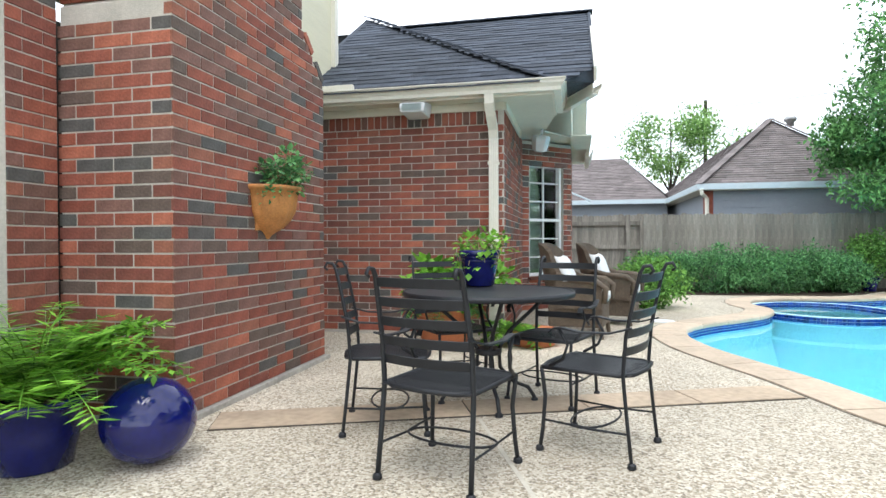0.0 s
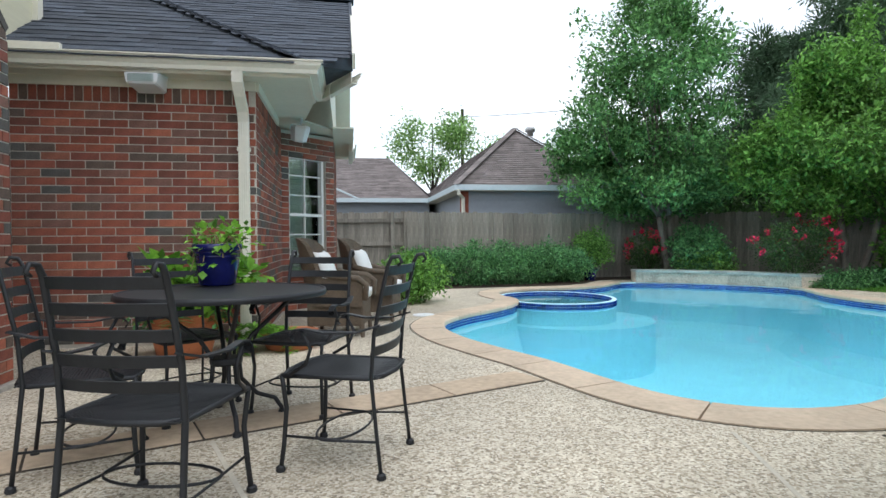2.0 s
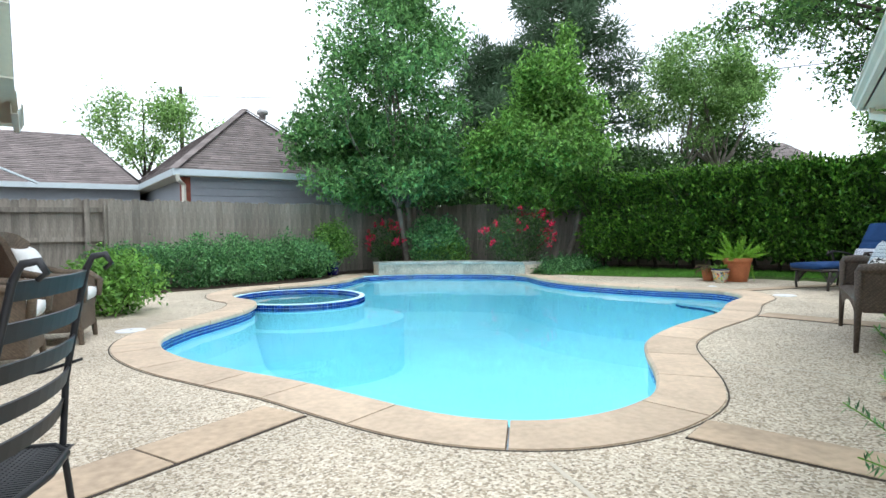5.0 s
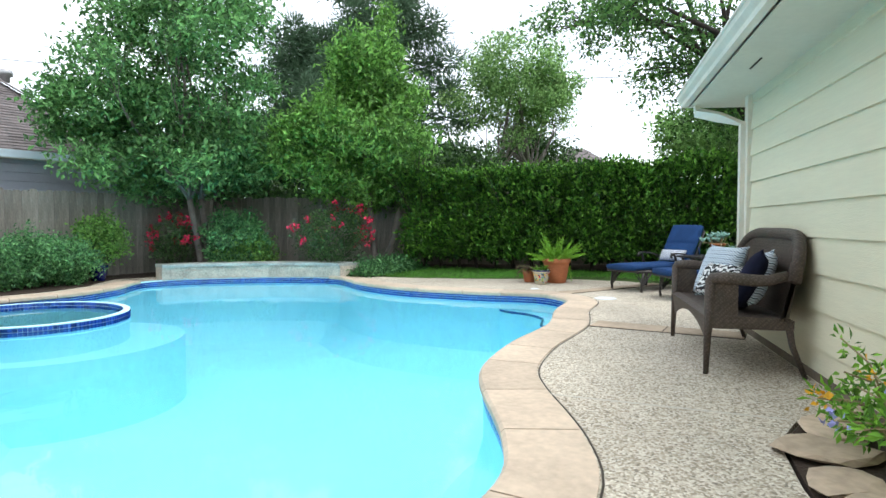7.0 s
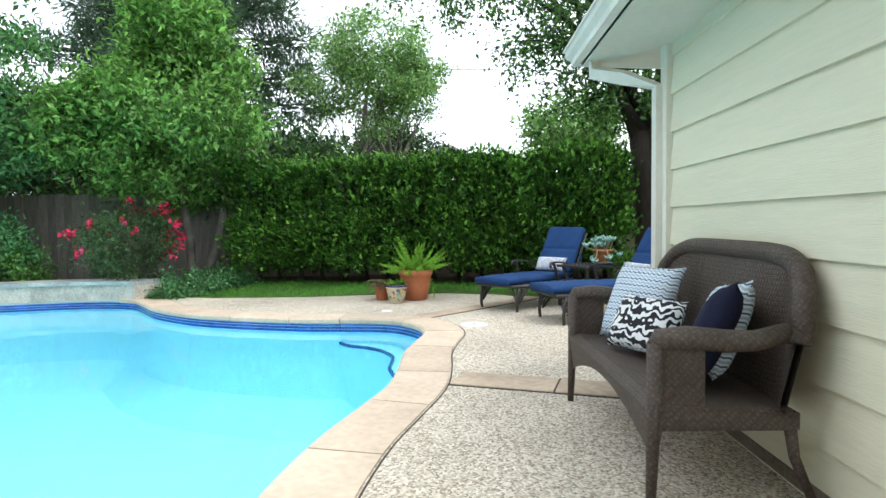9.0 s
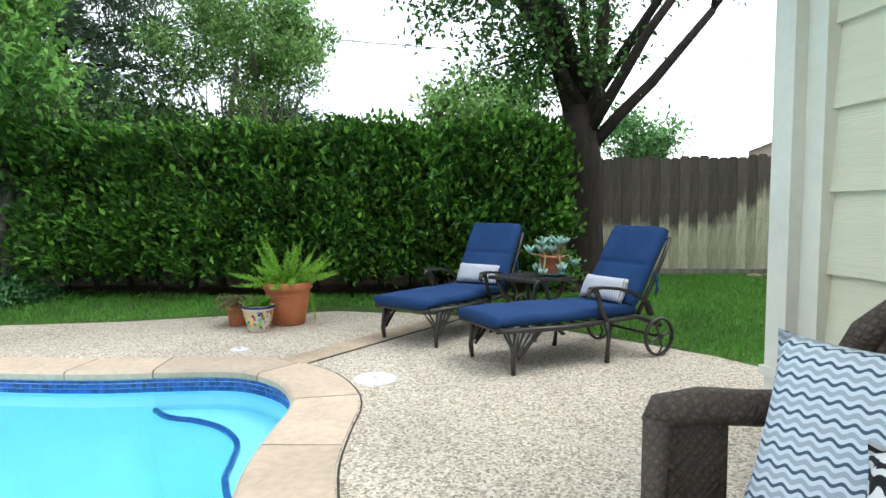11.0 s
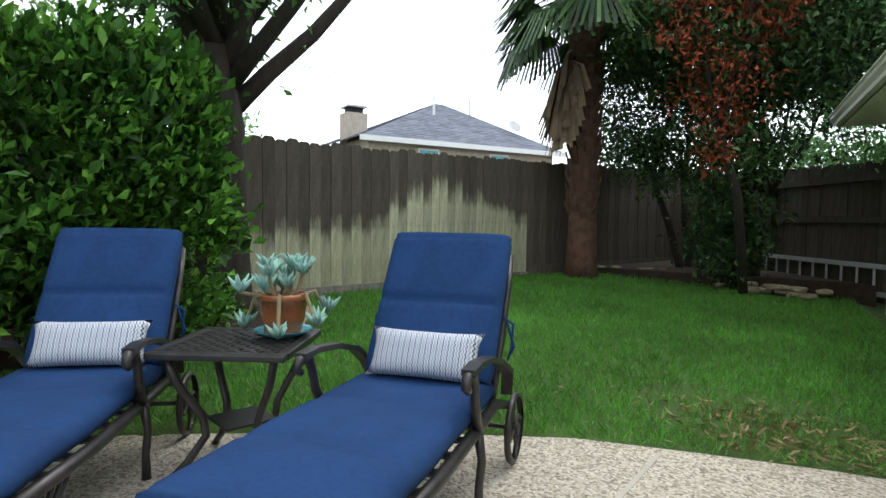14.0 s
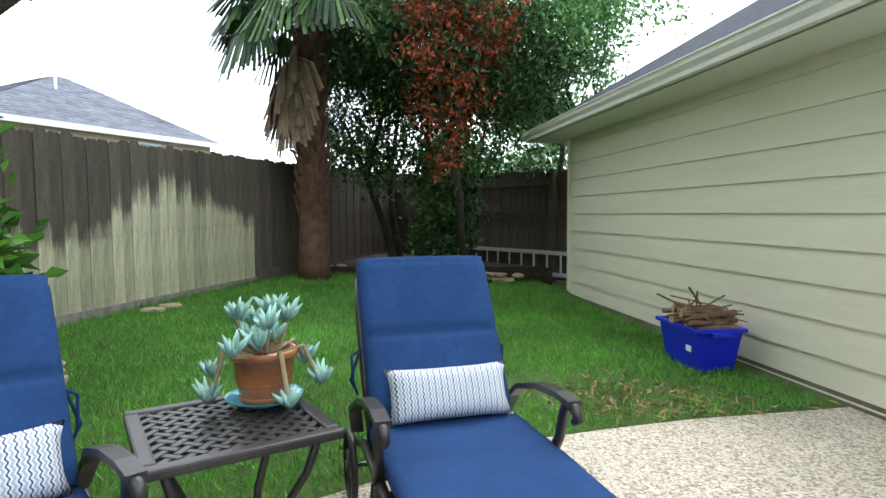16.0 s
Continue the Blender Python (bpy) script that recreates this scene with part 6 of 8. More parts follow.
for z in (0.0, 0.34):
    part("rail", one_box((1.3, 0, z + 0.03), (2.9, 0.03, 0.06), 0, 0.006), M["ladder_metal"], lad)
for i in range(10):
    part("rung", tube(bmesh.new(), [(0.0 + i * 0.29, 0, 0.04), (0.0 + i * 0.29, 0, 0.36)], 0.016, 8), M["ladder_metal"], lad)


def rock(name, label, x, y, z, s, mt, seed, group):
    bm = bmesh.new()
    bmesh.ops.create_icosphere(bm, subdivisions=2, radius=1)
    for v in bm.verts:
        v.co *= 1 + 0.35 * noise.noise(v.co * 1.2 + Vector((seed, 0, 0)))
        v.co = Vector((v.co.x * s[0], v.co.y * s[1], max(-0.6, min(0.6, v.co.z)) * s[2]))
    tagged(part(name, bm, M[mt], m=pose(x, y, z, 0, 0, seed * 47)), label, "stone", group)


rng = random.Random(3)
for i in range(34):
    t_ = i / 33
    x, y = 15.4 - 3.0 * t_ + rng.uniform(-0.08, 0.08), -8.45 - 1.15 * t_ - 0.25 * math.sin(t_ * 5) + rng.uniform(-0.1, 0.1)
    rock("edging_stone", "rough tan field stone edging the tree bed", x, y, lift(x, y) + 0.04 + 0.06 * (i % 3 == 0), (rng.uniform(0.1, 0.2), rng.uniform(0.08, 0.13), 0.06), "rock", i, "bed edging stones")
for i, (x, y, a) in enumerate(((5.10, -4.10, 0.22), (5.46, -4.17, 0.13), (4.76, -4.10, 0.22), (4.40, -4.18, 0.18), (4.2, -4.3, 0.15), (3.9, -4.42, 0.16))):
    rock("flat_stone", "flat tan flagstone edging the flower bed", x, y, 0.03, (a, a * 0.75, 0.03), "flag", i + 50, "flower bed stones")
for i, (x, y) in enumerate(((13.55, -3.0), (13.75, -3.08), (13.95, -3.2), (13.35, -2.85), (14.15, -3.3), (14.95, -4.9), (15.0, -5.15))):
    rock("flat_stone", "flat tan stone edging the oak's bed", x, y, lift(x, y) + 0.03, (0.13, 0.09, 0.05), "rock", i + 80, "oak bed stones")
mulch = fill([smooth_loop([(12.2, 5.0), (11.95, 3.8), (12.5, 1.5), (13.0, -0.8), (13.3, -2.2), (13.7, -3.0), (14.5, -3.2), (14.4, -1.5), (13.8, 1.5)], 6)], 0.0)
for v in mulch.verts:
    v.co.z = lift(v.co.x, v.co.y) + 0.03
tagged(part("hedge_bed", mulch, M["soil"]), "dark mulch bed under hedge and oak", "ground", kind="structure")
tagged(part("flower_bed", fill([[(2.97, -5.31), (2.92, -4.86), (3.42, -4.47), (4.3, -4.07), (4.8, -3.92), (5.2, -3.95), (5.49, -4.08), (5.63, -4.23), (4.3, -4.8)]], 0.0, 0.1), M["soil"]), "dark mulch flower bed beside the garage", "ground", kind="structure")
tagged(part("back_bed", fill([[(1.35, 4.7), (2.05, 5.85), (4.0, 6.05), (5.2, 6.15), (5.9, 6.55), (6.7, 7.6), (7.9, 7.55), (9.0, 6.95), (9.8, 5.65), (10.02, 4.4), (10.4, 3.6), (12.0, 4.6), (9.7, 8.8), (1.9, 7.5)]], 0.01, 0.1), M["soil"]), "dark mulch planting bed along the back fence", "ground", kind="structure")
tagged(part("tree_bed", fill([[(15.4, -8.3), (13.8, -8.9), (12.3, -9.6), (11.9, -9.5), (16.2, -11.8)]], 0.36, 0.5), M["soil"]), "dark leaf-littered bed under the trees", "ground", kind="structure")

part("window_frame", one_box((-2.635, -3.935, 1.27), (0.05, 0.13, 2.36), 0, 0.004), M["gutter"], bpy.data.objects["window_2"])

# ---- plants ----


def leaf_mesh(name, pts, size, seed, aim=None, upward=0.4, slim=0.5, fold=0.15, droop=0.0):
    """Many small folded leaves at the points; aim: the way each one grows, else all ways."""
    g = np.random.default_rng(seed)
    pts = np.asarray(pts, float)
    n = len(pts)
    d = g.normal(size=(n, 3)) if aim is None else np.asarray(aim, float) + 0.45 * g.normal(size=(n, 3))
    d[:, 2] -= droop
    d /= np.linalg.norm(d, axis=1)[:, None] + 1e-9
    nr = g.normal(size=(n, 3)) * (1 - upward)
    nr[:, 2] += upward * 1.5
    s = np.cross(d, nr)
    s /= np.linalg.norm(s, axis=1)[:, None] + 1e-9
    u = np.cross(s, d)
    l = size * g.uniform(0.65, 1.3, (n, 1))
    w = l * slim
    v = np.stack([pts, pts + d * l * 0.5 + s * w / 2 + u * l * fold, pts + d * l, pts + d * l * 0.5 - s * w / 2 + u * l * fold], 1).reshape(-1, 3)
    i = np.arange(n)[:, None] * 4
    me = bpy.data.meshes.new(name)
    me.from_pydata(v.tolist(), [], np.concatenate([i + [0, 1, 2], i + [0, 2, 3]], 1).reshape(-1, 3).tolist())
    return me


def clumps(g, centres, per, spread):
    c = np.repeat(np.asarray(centres, float), per, axis=0)
    return c + g.normal(size=c.shape) * spread


def blob_points(g, n, c, r, hollow=0.55, bumps=0.22, seed=0.0):
    """Points in the outer part of an uneven rounded mass."""
    d = g.normal(size=(n, 3))
    d /= np.linalg.norm(d, axis=1)[:, None]
    k = np.array([1 + bumps * 2 * noise.noise((v[0] * 1.7 + seed, v[1] * 1.7, v[2] * 1.7)) for v in d])
    rad = g.uniform(hollow**3, 1, n) ** (1 / 3) * k
    return np.asarray(c) + d * rad[:, None] * np.asarray(r)


def limb(bm, rng, p, d, length, r, depth, tips, up=0.25, spread=0.6):
    pts, rad = [Vector(p)], [r]
    d = Vector(d).normalized()
    for i in range(4):
        d = (d + Vector((rng.uniform(-1, 1), rng.uniform(-1, 1), rng.uniform(-0.4, 1) * up)) * 0.16).normalized()
        pts.append(pts[-1] + d * length / 4)
        rad.append(r * (1 - 0.12 * (i + 1)))
    tube(bm, pts, rad, 7 if r > 0.03 else 5)
    if depth == 0:
        tips.append(tuple(pts[-1]))
        tips.append(tuple(pts[2]))
        return
    for k in range(rng.choice((2, 3))):
        nd = (d + Vector((rng.uniform(-1, 1), rng.uniform(-1, 1), rng.uniform(-0.3, 0.8))) * spread).normalized()
        limb(bm, rng, pts[-1 if k < 2 else 2], nd, length * rng.uniform(0.6, 0.8), rad[-1] * 0.72, depth - 1, tips, up, spread)


def tree(name, label, base, trunk, crown_c, crown_r, leaves, size, leaf_mat, bark, seed, r=0.09, stems=1, clump=260, spread=0.22, depth=3, slim=0.5, extra=()):
    rng, g = random.Random(seed), np.random.default_rng(seed)
    th = thing(name, label, "tree")
    b = Vector(base)
    bm, tips = bmesh.new(), []
    for s in range(stems):
        off = Vector((rng.uniform(-1, 1), rng.uniform(-1, 1), 0)) * (0.14 if stems > 1 else 0)
        lean = Vector((off.x * 2, off.y * 2, 1)).normalized()
        pts = [b + off, b + off + lean * trunk * 0.5 + Vector((rng.uniform(-0.05, 0.05), rng.uniform(-0.05, 0.05), 0)), b + off + lean * trunk]
        tube(bm, [b + off - Vector((0, 0, 0.1))] + pts, [r * 1.5, r * 1.2, r, r * 0.85], 10)
        for k in range(4):
            q = k * 1.57 + rng.uniform(-0.4, 0.4)
            limb(bm, rng, pts[-1], (math.cos(q) * 0.6, math.sin(q) * 0.6, 1), crown_r[2] * 0.62, r * 0.6, depth - 1, tips)
        tube(bm, [pts[-1], Vector((crown_c[0], crown_c[1], crown_c[2] + crown_r[2] * 0.6))], [r * 0.8, r * 0.15], 7)
    part("trunk", bm, bark, th, smooth=True)
    masses = [(clump, crown_c, crown_r)] + list(extra)
    cs = []
    for k, c, rr in masses:
        mean = (rr[0] + rr[1] + rr[2]) / 3
        for b_ in blob_points(g, max(4, k // 3), c, rr, 0.45, 0.25, seed):
            w = mean * rng.uniform(0.16, 0.30)
            puff = blob_points(g, 9, b_, (w * 1.25, w * 1.25, w * 0.6), 0.55, 0.2, seed + w)
            cs.append(puff)
    cs = np.concatenate(cs)
    pts = clumps(g, cs, max(1, leaves // len(cs)), spread * 0.75)
    part("crown", leaf_mesh("crown", pts, size, seed, slim=slim, upward=0.62), leaf_mat, th, smooth=False)
    return th


tree("tree", "tall green-leaved tree with pale multi-stem trunk by the fence", (8.62, 7.44, 0), 1.6, (8.1, 7.75, 4.5), (1.85, 1.85, 2.6), 46000, 0.13, M["leaf"], M["pale_bark"], 11, 0.07, 3, 300, 0.20, extra=[(90, (6.9, 8.3, 3.5), (1.0, 1.0, 0.9)), (60, (8.3, 7.6, 6.9), (0.9, 0.9, 0.9)), (70, (9.2, 7.1, 2.5), (1.0, 1.0, 0.6)), (110, (8.0, 7.8, 2.2), (1.6, 1.5, 0.6))])
tree("tree", "bright green pointed tree with a pale trunk", (11.30, 4.95, 0), 1.6, (11.1, 5.1, 3.15), (1.4, 1.45, 1.35), 38000, 0.125, M["leaf_light"], M["pale_bark"], 12, 0.075, 2, 210, 0.19, extra=[(70, (11.2, 5.05, 4.7), (0.8, 0.8, 1.1)), (60, (10.1, 5.7, 2.8), (0.75, 0.75, 0.75)), (80, (11.1, 5.1, 2.0), (1.2, 1.2, 0.4))])
tree("tree", "pale willowy tree beyond the hedge", (19.3, 6.0, 0), 2.8, (19.1, 5.9, 5.5), (1.9, 1.8, 1.7), 20000, 0.13, M["leaf_pale"], M["pale_bark"], 13, 0.12, 3, 190, 0.22, depth=3, extra=[(30, (20.7, 4.9, 5.9), (0.7, 0.8, 0.6))])
tree("tree", "dark evergreen tree beyond the hedge", (24.0, 8.2, 0), 1.8, (24.0, 8.2, 3.6), (1.9, 1.9, 1.5), 8000, 0.2, M["leaf_dark"], M["bark"], 14, 0.12, 1, 130, 0.4)
tree("tree", "light green tree behind the neighbour's roof", (5.2, 25.5, 0), 3.5, (5.2, 25.5, 6.2), (2.6, 2.2, 1.9), 6500, 0.2, M["leaf_pale"], M["bark"], 15, 0.1, 1, 60, 0.45, extra=[(12, (8.3, 25.0, 5.6), (0.9, 0.9, 1.1))])
tree("tree", "rounded green tree behind the neighbour's house", (12.8, 15.5, 0), 1.8, (12.8, 15.5, 3.9), (2.4, 2.2, 1.7), 9000, 0.16, M["leaf"], M["bark"], 16, 0.1, 1, 90, 0.35)
tree("tree", "distant green tree over the back fence", (29, -4.1, 0), 1.8, (29, -4.1, 3.7), (1.3, 1.3, 1.0), 5000, 0.2, M["leaf"], M["bark"], 17, 0.12, 1, 60, 0.4)
tree("tree", "distant green tree over the hedge", (22.5, 0.5, 0), 2.4, (22.5, 0.5, 4.0), (1.2, 1.4, 0.9), 6000, 0.2, M["leaf_pale"], M["bark"], 18, 0.12, 1, 60, 0.4)

# filler trees; the shade on them is put in as dark leaf colour
tree("tree", "dense filler tree behind the fence, leaves darkened for shade", (13.6, 9.8, 0), 1.0, (13.4, 9.9, 2.4), (2.6, 2.2, 1.3), 16000, 0.18, M["leaf_dark"], M["bark"], 19, 0.1, 1, 260, 0.32)
tree("tree", "dense filler tree behind the fence, leaves darkened for shade", (10.2, 11.6, 0), 1.0, (10.2, 11.6, 2.2), (1.8, 1.6, 1.2), 12000, 0.18, M["leaf_dark"], M["bark"], 20, 0.1, 1, 200, 0.32)
tree("tree", "dense filler tree behind the fence, leaves darkened for shade", (15.6, 6.8, 0), 1.0, (15.6, 6.8, 2.3), (1.8, 2.2, 1.2), 13000, 0.18, M["leaf_dark"], M["bark"], 24, 0.1, 1, 200, 0.32)


def pine(base, h, seed):
    rng, g = random.Random(seed), np.random.default_rng(seed)
    th = thing("pine_tree", "tall dark pine with ragged needle clumps", "tree")
    b = Vector(base)
    bm, cs = bmesh.new(), []
    tube(bm, [b, b + Vector((0.1, 0, h * 0.5)), b + Vector((0, 0.1, h))], [0.24, 0.16, 0.03], 8)
    for i in range(46):
        z = h * (0.28 + 0.72 * i / 46)
        q = i * 2.4 + rng.uniform(-0.5, 0.5)
        l = (1 - (z / h - 0.3) ** 2 * 1.4) * rng.uniform(2.0, 4.2)
        p = b + Vector((0, 0, z))
        e = p + Vector((math.cos(q) * l, math.sin(q) * l, rng.uniform(-0.1, 0.7)))
        tube(bm, [p, p.lerp(e, 0.5) + Vector((0, 0, 0.2)), e], [0.05, 0.035, 0.012], 5)
        for s in (0.5, 0.72, 0.9, 1.0):
            cs.append(tuple(p.lerp(e, s)))
    part("trunk", bm, M["bark"], th, smooth=True)
    pts = clumps(g, cs, 210, 0.22)
    part("needles", leaf_mesh("needles", pts, 0.22, seed, slim=0.2), M["needle"], th)


pine((19.0, 11.6, 0), 10.8, 21)
pine((16.5, 13.0, 0), 8.0, 23)


def hedge():
    g = np.random.default_rng(31)
    th = thing("hedge", "tall dense clipped evergreen hedge", "hedge")
    a, b = np.array([11.45, 4.15]), np.array([13.05, -2.25])
    d = (b - a) / np.linalg.norm(b - a)
    nrm = np.array([-d[1], d[0]])
    if nrm[0] < 0:
        nrm = -nrm
    L, n = np.linalg.norm(b - a), 1500
    core = bmesh.new()
    rng = random.Random(31)
    for i in range(16):
        p = a + d * L * (i + 0.5) / 16 + nrm * 0.55
        tips = []
        limb(core, rng, (p[0], p[1], lift(p[0], p[1])), (rng.uniform(-0.2, 0.2), rng.uniform(-0.2, 0.2), 1), 1.1, 0.04, 2, tips)
    tagged(part("stem_mass", core, M["bark"], th), kind="stuff")
    u, kind = g.uniform(-0.05, L + 0.05, n), g.uniform(size=n)
    top = 2.02 + 0.14 * np.array([noise.noise((v * 0.9, 0, 3)) for v in u]) + np.where(u > 4.2, 0.04, 0.0)
    z = np.where(kind < 0.62, g.uniform(0.18, 1, n) * top, top + g.uniform(-0.12, 0.02, n))
    w = np.where(kind < 0.62, 0.0, g.uniform(0, 1.1, n))
    ends = kind > 0.93
    u = np.where(ends, np.where(g.uniform(size=n) < 0.5, 0.0, L), u)
    z = np.where(ends, g.uniform(0.4, 1, n) * top, z)
    w = w + 0.34 * np.array([noise.noise((a_ * 1.6, b_ * 1.6, 7)) for a_, b_ in zip(u, z)])
    p = a + np.outer(u, d) + np.outer(w, nrm)
    cs = np.column_stack([p, z + np.array([lift(*q) for q in p]) * 0.6])
    pts = clumps(g, cs, 26, 0.085)
    out_ = np.repeat(np.column_stack([-np.ones((n, 1)) * nrm[0], -np.ones((n, 1)) * nrm[1], np.full((n, 1), 0.5)]), 26, axis=0)
    part("foliage", leaf_mesh("foliage", pts, 0.112, 31, aim=out_, slim=0.48), M["hedge"], th)
    # dark leaves in the core put the hedge's inside shade into colour
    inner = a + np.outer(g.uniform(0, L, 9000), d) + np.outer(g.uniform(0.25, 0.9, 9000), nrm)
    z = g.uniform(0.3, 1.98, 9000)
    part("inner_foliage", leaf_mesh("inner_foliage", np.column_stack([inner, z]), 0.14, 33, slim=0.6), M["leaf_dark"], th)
    # loose new shoots along the top
    m = 260
    q = a + np.outer(g.uniform(0, L, m), d) + np.outer(g.uniform(0, 1.0, m), nrm)
    sh = np.column_stack([q, 1.97 + g.uniform(0, 0.16, m)])
    pts = np.concatenate([sh + [0, 0, 0.045 * k] + g.normal(size=sh.shape) * 0.012 for k in range(6)])
    tagged(part("new_growth", leaf_mesh("shoots", pts, 0.065, 34, slim=0.4), M["fern"], th, "fresh light-green shoots"), kind="stuff")


hedge()


def oak():
    rng, g = random.Random(41), np.random.default_rng(41)
    th = thing("oak_tree", "broad dark-barked shade tree by the fence", "tree")
    x, y = 14.28, -2.53
    z = lift(x, y)
    bm, tips = bmesh.new(), []
    tube(bm, [(x, y, z - 0.1), (x, y, z + 0.15), (x, y, 1.1), (x - 0.02, y + 0.05, 1.9), (x - 0.05, y + 0.15, 2.6)], [0.36, 0.27, 0.225, 0.25, 0.2], 14)
    big = [((x - 0.05, y + 0.15, 2.4), (-0.3, 0.42, 1), 2.0, 0.14), ((x, y - 0.02, 2.0), (0.0, -0.72, 1.0), 2.4, 0.095), ((x, y, 2.3), (-0.5, -0.15, 1), 2.0, 0.13), ((x, y + 0.1, 2.4), (0.45, 0.3, 1), 1.9, 0.12), ((x, y, 2.5), (-0.9, 0.6, 0.75), 2.3, 0.10), ((x, y, 2.2), (-0.75, -0.6, 0.8), 2.2, 0.09)]
    for p, d, l, r in big:
        limb(bm, rng, p, d, l, r, 3, tips, 0.3, 0.7)
    part("trunk", bm, M["bark"], th, smooth=True)
    tips = np.array(tips)
    cs = tips + g.normal(size=tips.shape) * 0.12
    tw_ = bmesh.new()
    boughs = []
    for c, rr, n in (((x - 0.5, y + 0.5, 3.2), (1.0, 1.3, 0.6), 90), ((x - 0.2, y + 0.2, 4.5), (1.7, 1.9, 0.8), 120), ((12.7, -1.5, 3.75), (1.0, 1.2, 0.5), 70), ((11.6, -1.0, 4.45), (1.2, 1.3, 0.4), 60), ((12.6, 0.5, 4.95), (1.0, 1.2, 0.5), 60), ((10.2, -1.4, 4.3), (0.9, 0.9, 0.3), 36), ((13.6, -4.6, 4.2), (1.0, 1.0, 0.4), 40)):
        boughs.append(blob_points(g, n, c, rr, 0.15, 0.35, c[0]))
        tube(tw_, [(x, y, 2.6), ((x + c[0]) / 2, (y + c[1]) / 2, max(3.0, c[2] - 0.1)), c], [0.09, 0.05, 0.015], 7)
        for q in boughs[-1][::4]:
            tube(tw_, [c, tuple((np.array(c) + q) / 2 + [0, 0, 0.06]), tuple(q)], [0.018, 0.011, 0.004], 5)
    part("bough", tw_, M["bark"], th, smooth=True)
    pts = clumps(g, np.concatenate([cs[::2]] + boughs), 30, 0.13)
    part("crown", leaf_mesh("crown", pts, 0.095, 41, slim=0.5), M["oak_leaf"], th)
    tw = bmesh.new()
    for i in range(40):
        p = Vector(tips[rng.randrange(len(tips))])
        d = Vector((rng.uniform(-1, 1), rng.uniform(-1, 1), rng.uniform(-1, 0.1))).normalized()
        tube(tw, [p, p + d * 0.3, p + d * 0.55 + Vector((0, 0, -0.1)), p + d * 0.75 + Vector((0, 0, -0.3))], [0.008, 0.006, 0.004, 0.002], 4)
    tagged(part("twigs", tw, M["bark"], th, "bare drooping twigs"), kind="stuff")


oak()


def palm():
    rng, g = random.Random(51), np.random.default_rng(51)
    x, y = 15.12, -7.85
    z = lift(x, y)
    th = thing("palm_tree", "fan palm with ragged red-brown trunk and dead skirt", "tree")
    H = 4.35
    bm = bmesh.new()
    prof = [(0.26, -0.05), (0.23, 0.3), (0.2, 1.0), (0.19, 2.0), (0.2, 3.2), (0.22, H)]
    lathe(bm, prof, 16, (x, y, z))
    part("trunk", bm, M["palm_bark"], th, smooth=True)
    boots = bmesh.new()
    for i in range(150):
        q, h = i * 2.4, 0.95 + (H - 1.0) * i / 150
        c, s = math.cos(q), math.sin(q)
        ribbon(boots, [(x + c * 0.18, y + s * 0.18, z + h - 0.1), (x + c * 0.235, y + s * 0.235, z + h + 0.02), (x + c * rng.uniform(0.24, 0.29), y + s * 0.26, z + h + 0.13)], rng.uniform(0.07, 0.11), 0.02, (c, s, 0.4))
    tagged(part("boots", boots, M["palm_bark"], th, "old leaf bases on the trunk"), kind="stuff")

    def fan(bm, p, d, l, r, droop):
        d = Vector(d).normalized()
        e = p + d * l - Vector((0, 0, droop * l * 0.4))
        tube(bm, [p, p.lerp(e, 0.5) + Vector((0, 0, 0.08)), e], [0.02, 0.014, 0.01], 5)
        f = (e - p).normalized()
        s = f.cross(Vector((0, 0, 1))).normalized()
        for k in range(-10, 11):
            a = k / 10 * 1.35
            w = (f * math.cos(a) + s * math.sin(a)).normalized()
            tip = e + w * r + Vector((0, 0, -droop * r * (0.55 + 0.3 * rng.random())))
            mid = e + w * r * 0.6 + Vector((0, 0, -droop * r * 0.12))
            ribbon(bm, [e, mid, tip], 0.05, 0.003, (0, 0.2, 1))

    green, dry = bmesh.new(), bmesh.new()
    top = Vector((x, y, z + H))
    for i in range(30):
        q, el = i * 2.4, rng.uniform(-0.5, 1.1)
        fan(green, top, (math.cos(q), math.sin(q), el), rng.uniform(0.7, 1.05), rng.uniform(0.6, 0.8), rng.uniform(0.5, 1.0))
    for i in range(9):
        q = 0.56 + rng.uniform(-0.9, 0.9)
        fan(dry, top - Vector((0, 0, rng.uniform(0.3, 0.9))), (math.cos(q), math.sin(q), -1.6), rng.uniform(0.4, 0.7), rng.uniform(0.5, 0.65), 1.2)
    part("fronds", green, M["leaf_dark"], th, "dark green fan fronds")
    part("dead_fronds", dry, M["dry"], th, "dry brown hanging fronds")


palm()

# the thicket in the far corner
tree("tree", "dense dark-leaved tree in the shaded corner", (13.35, -9.25, 0.25), 1.2, (13.2, -8.9, 3.4), (1.6, 1.5, 1.5), 30000, 0.10, M["leaf_dark"], M["bark"], 61, 0.07, 2, 210, 0.2, extra=[(120, (15.2, -9.5, 3.1), (1.0, 0.8, 1.3)), (70, (14.3, -9.4, 2.6), (0.9, 0.9, 1.6)), (60, (12.4, -9.6, 3.0), (1.1, 0.9, 1.0)), (60, (13.4, -8.75, 1.5), (0.55, 0.4, 0.9))])
tree("tree", "slim grey-leaved tree leaning in the corner bed", (14.6, -9.75, 0.3), 1.6, (14.2, -9.4, 4.0), (1.3, 1.4, 1.2), 20000, 0.09, M["leaf_dark"], M["bark"], 62, 0.06, 2, 200, 0.2)
tree("tree", "sparse pale-green tree over the garage eave", (12.2, -10.8, 0.2), 2.2, (12.4, -10.2, 3.9), (1.7, 1.5, 1.3), 26000, 0.09, M["leaf"], M["bark"], 63, 0.05, 2, 300, 0.22)
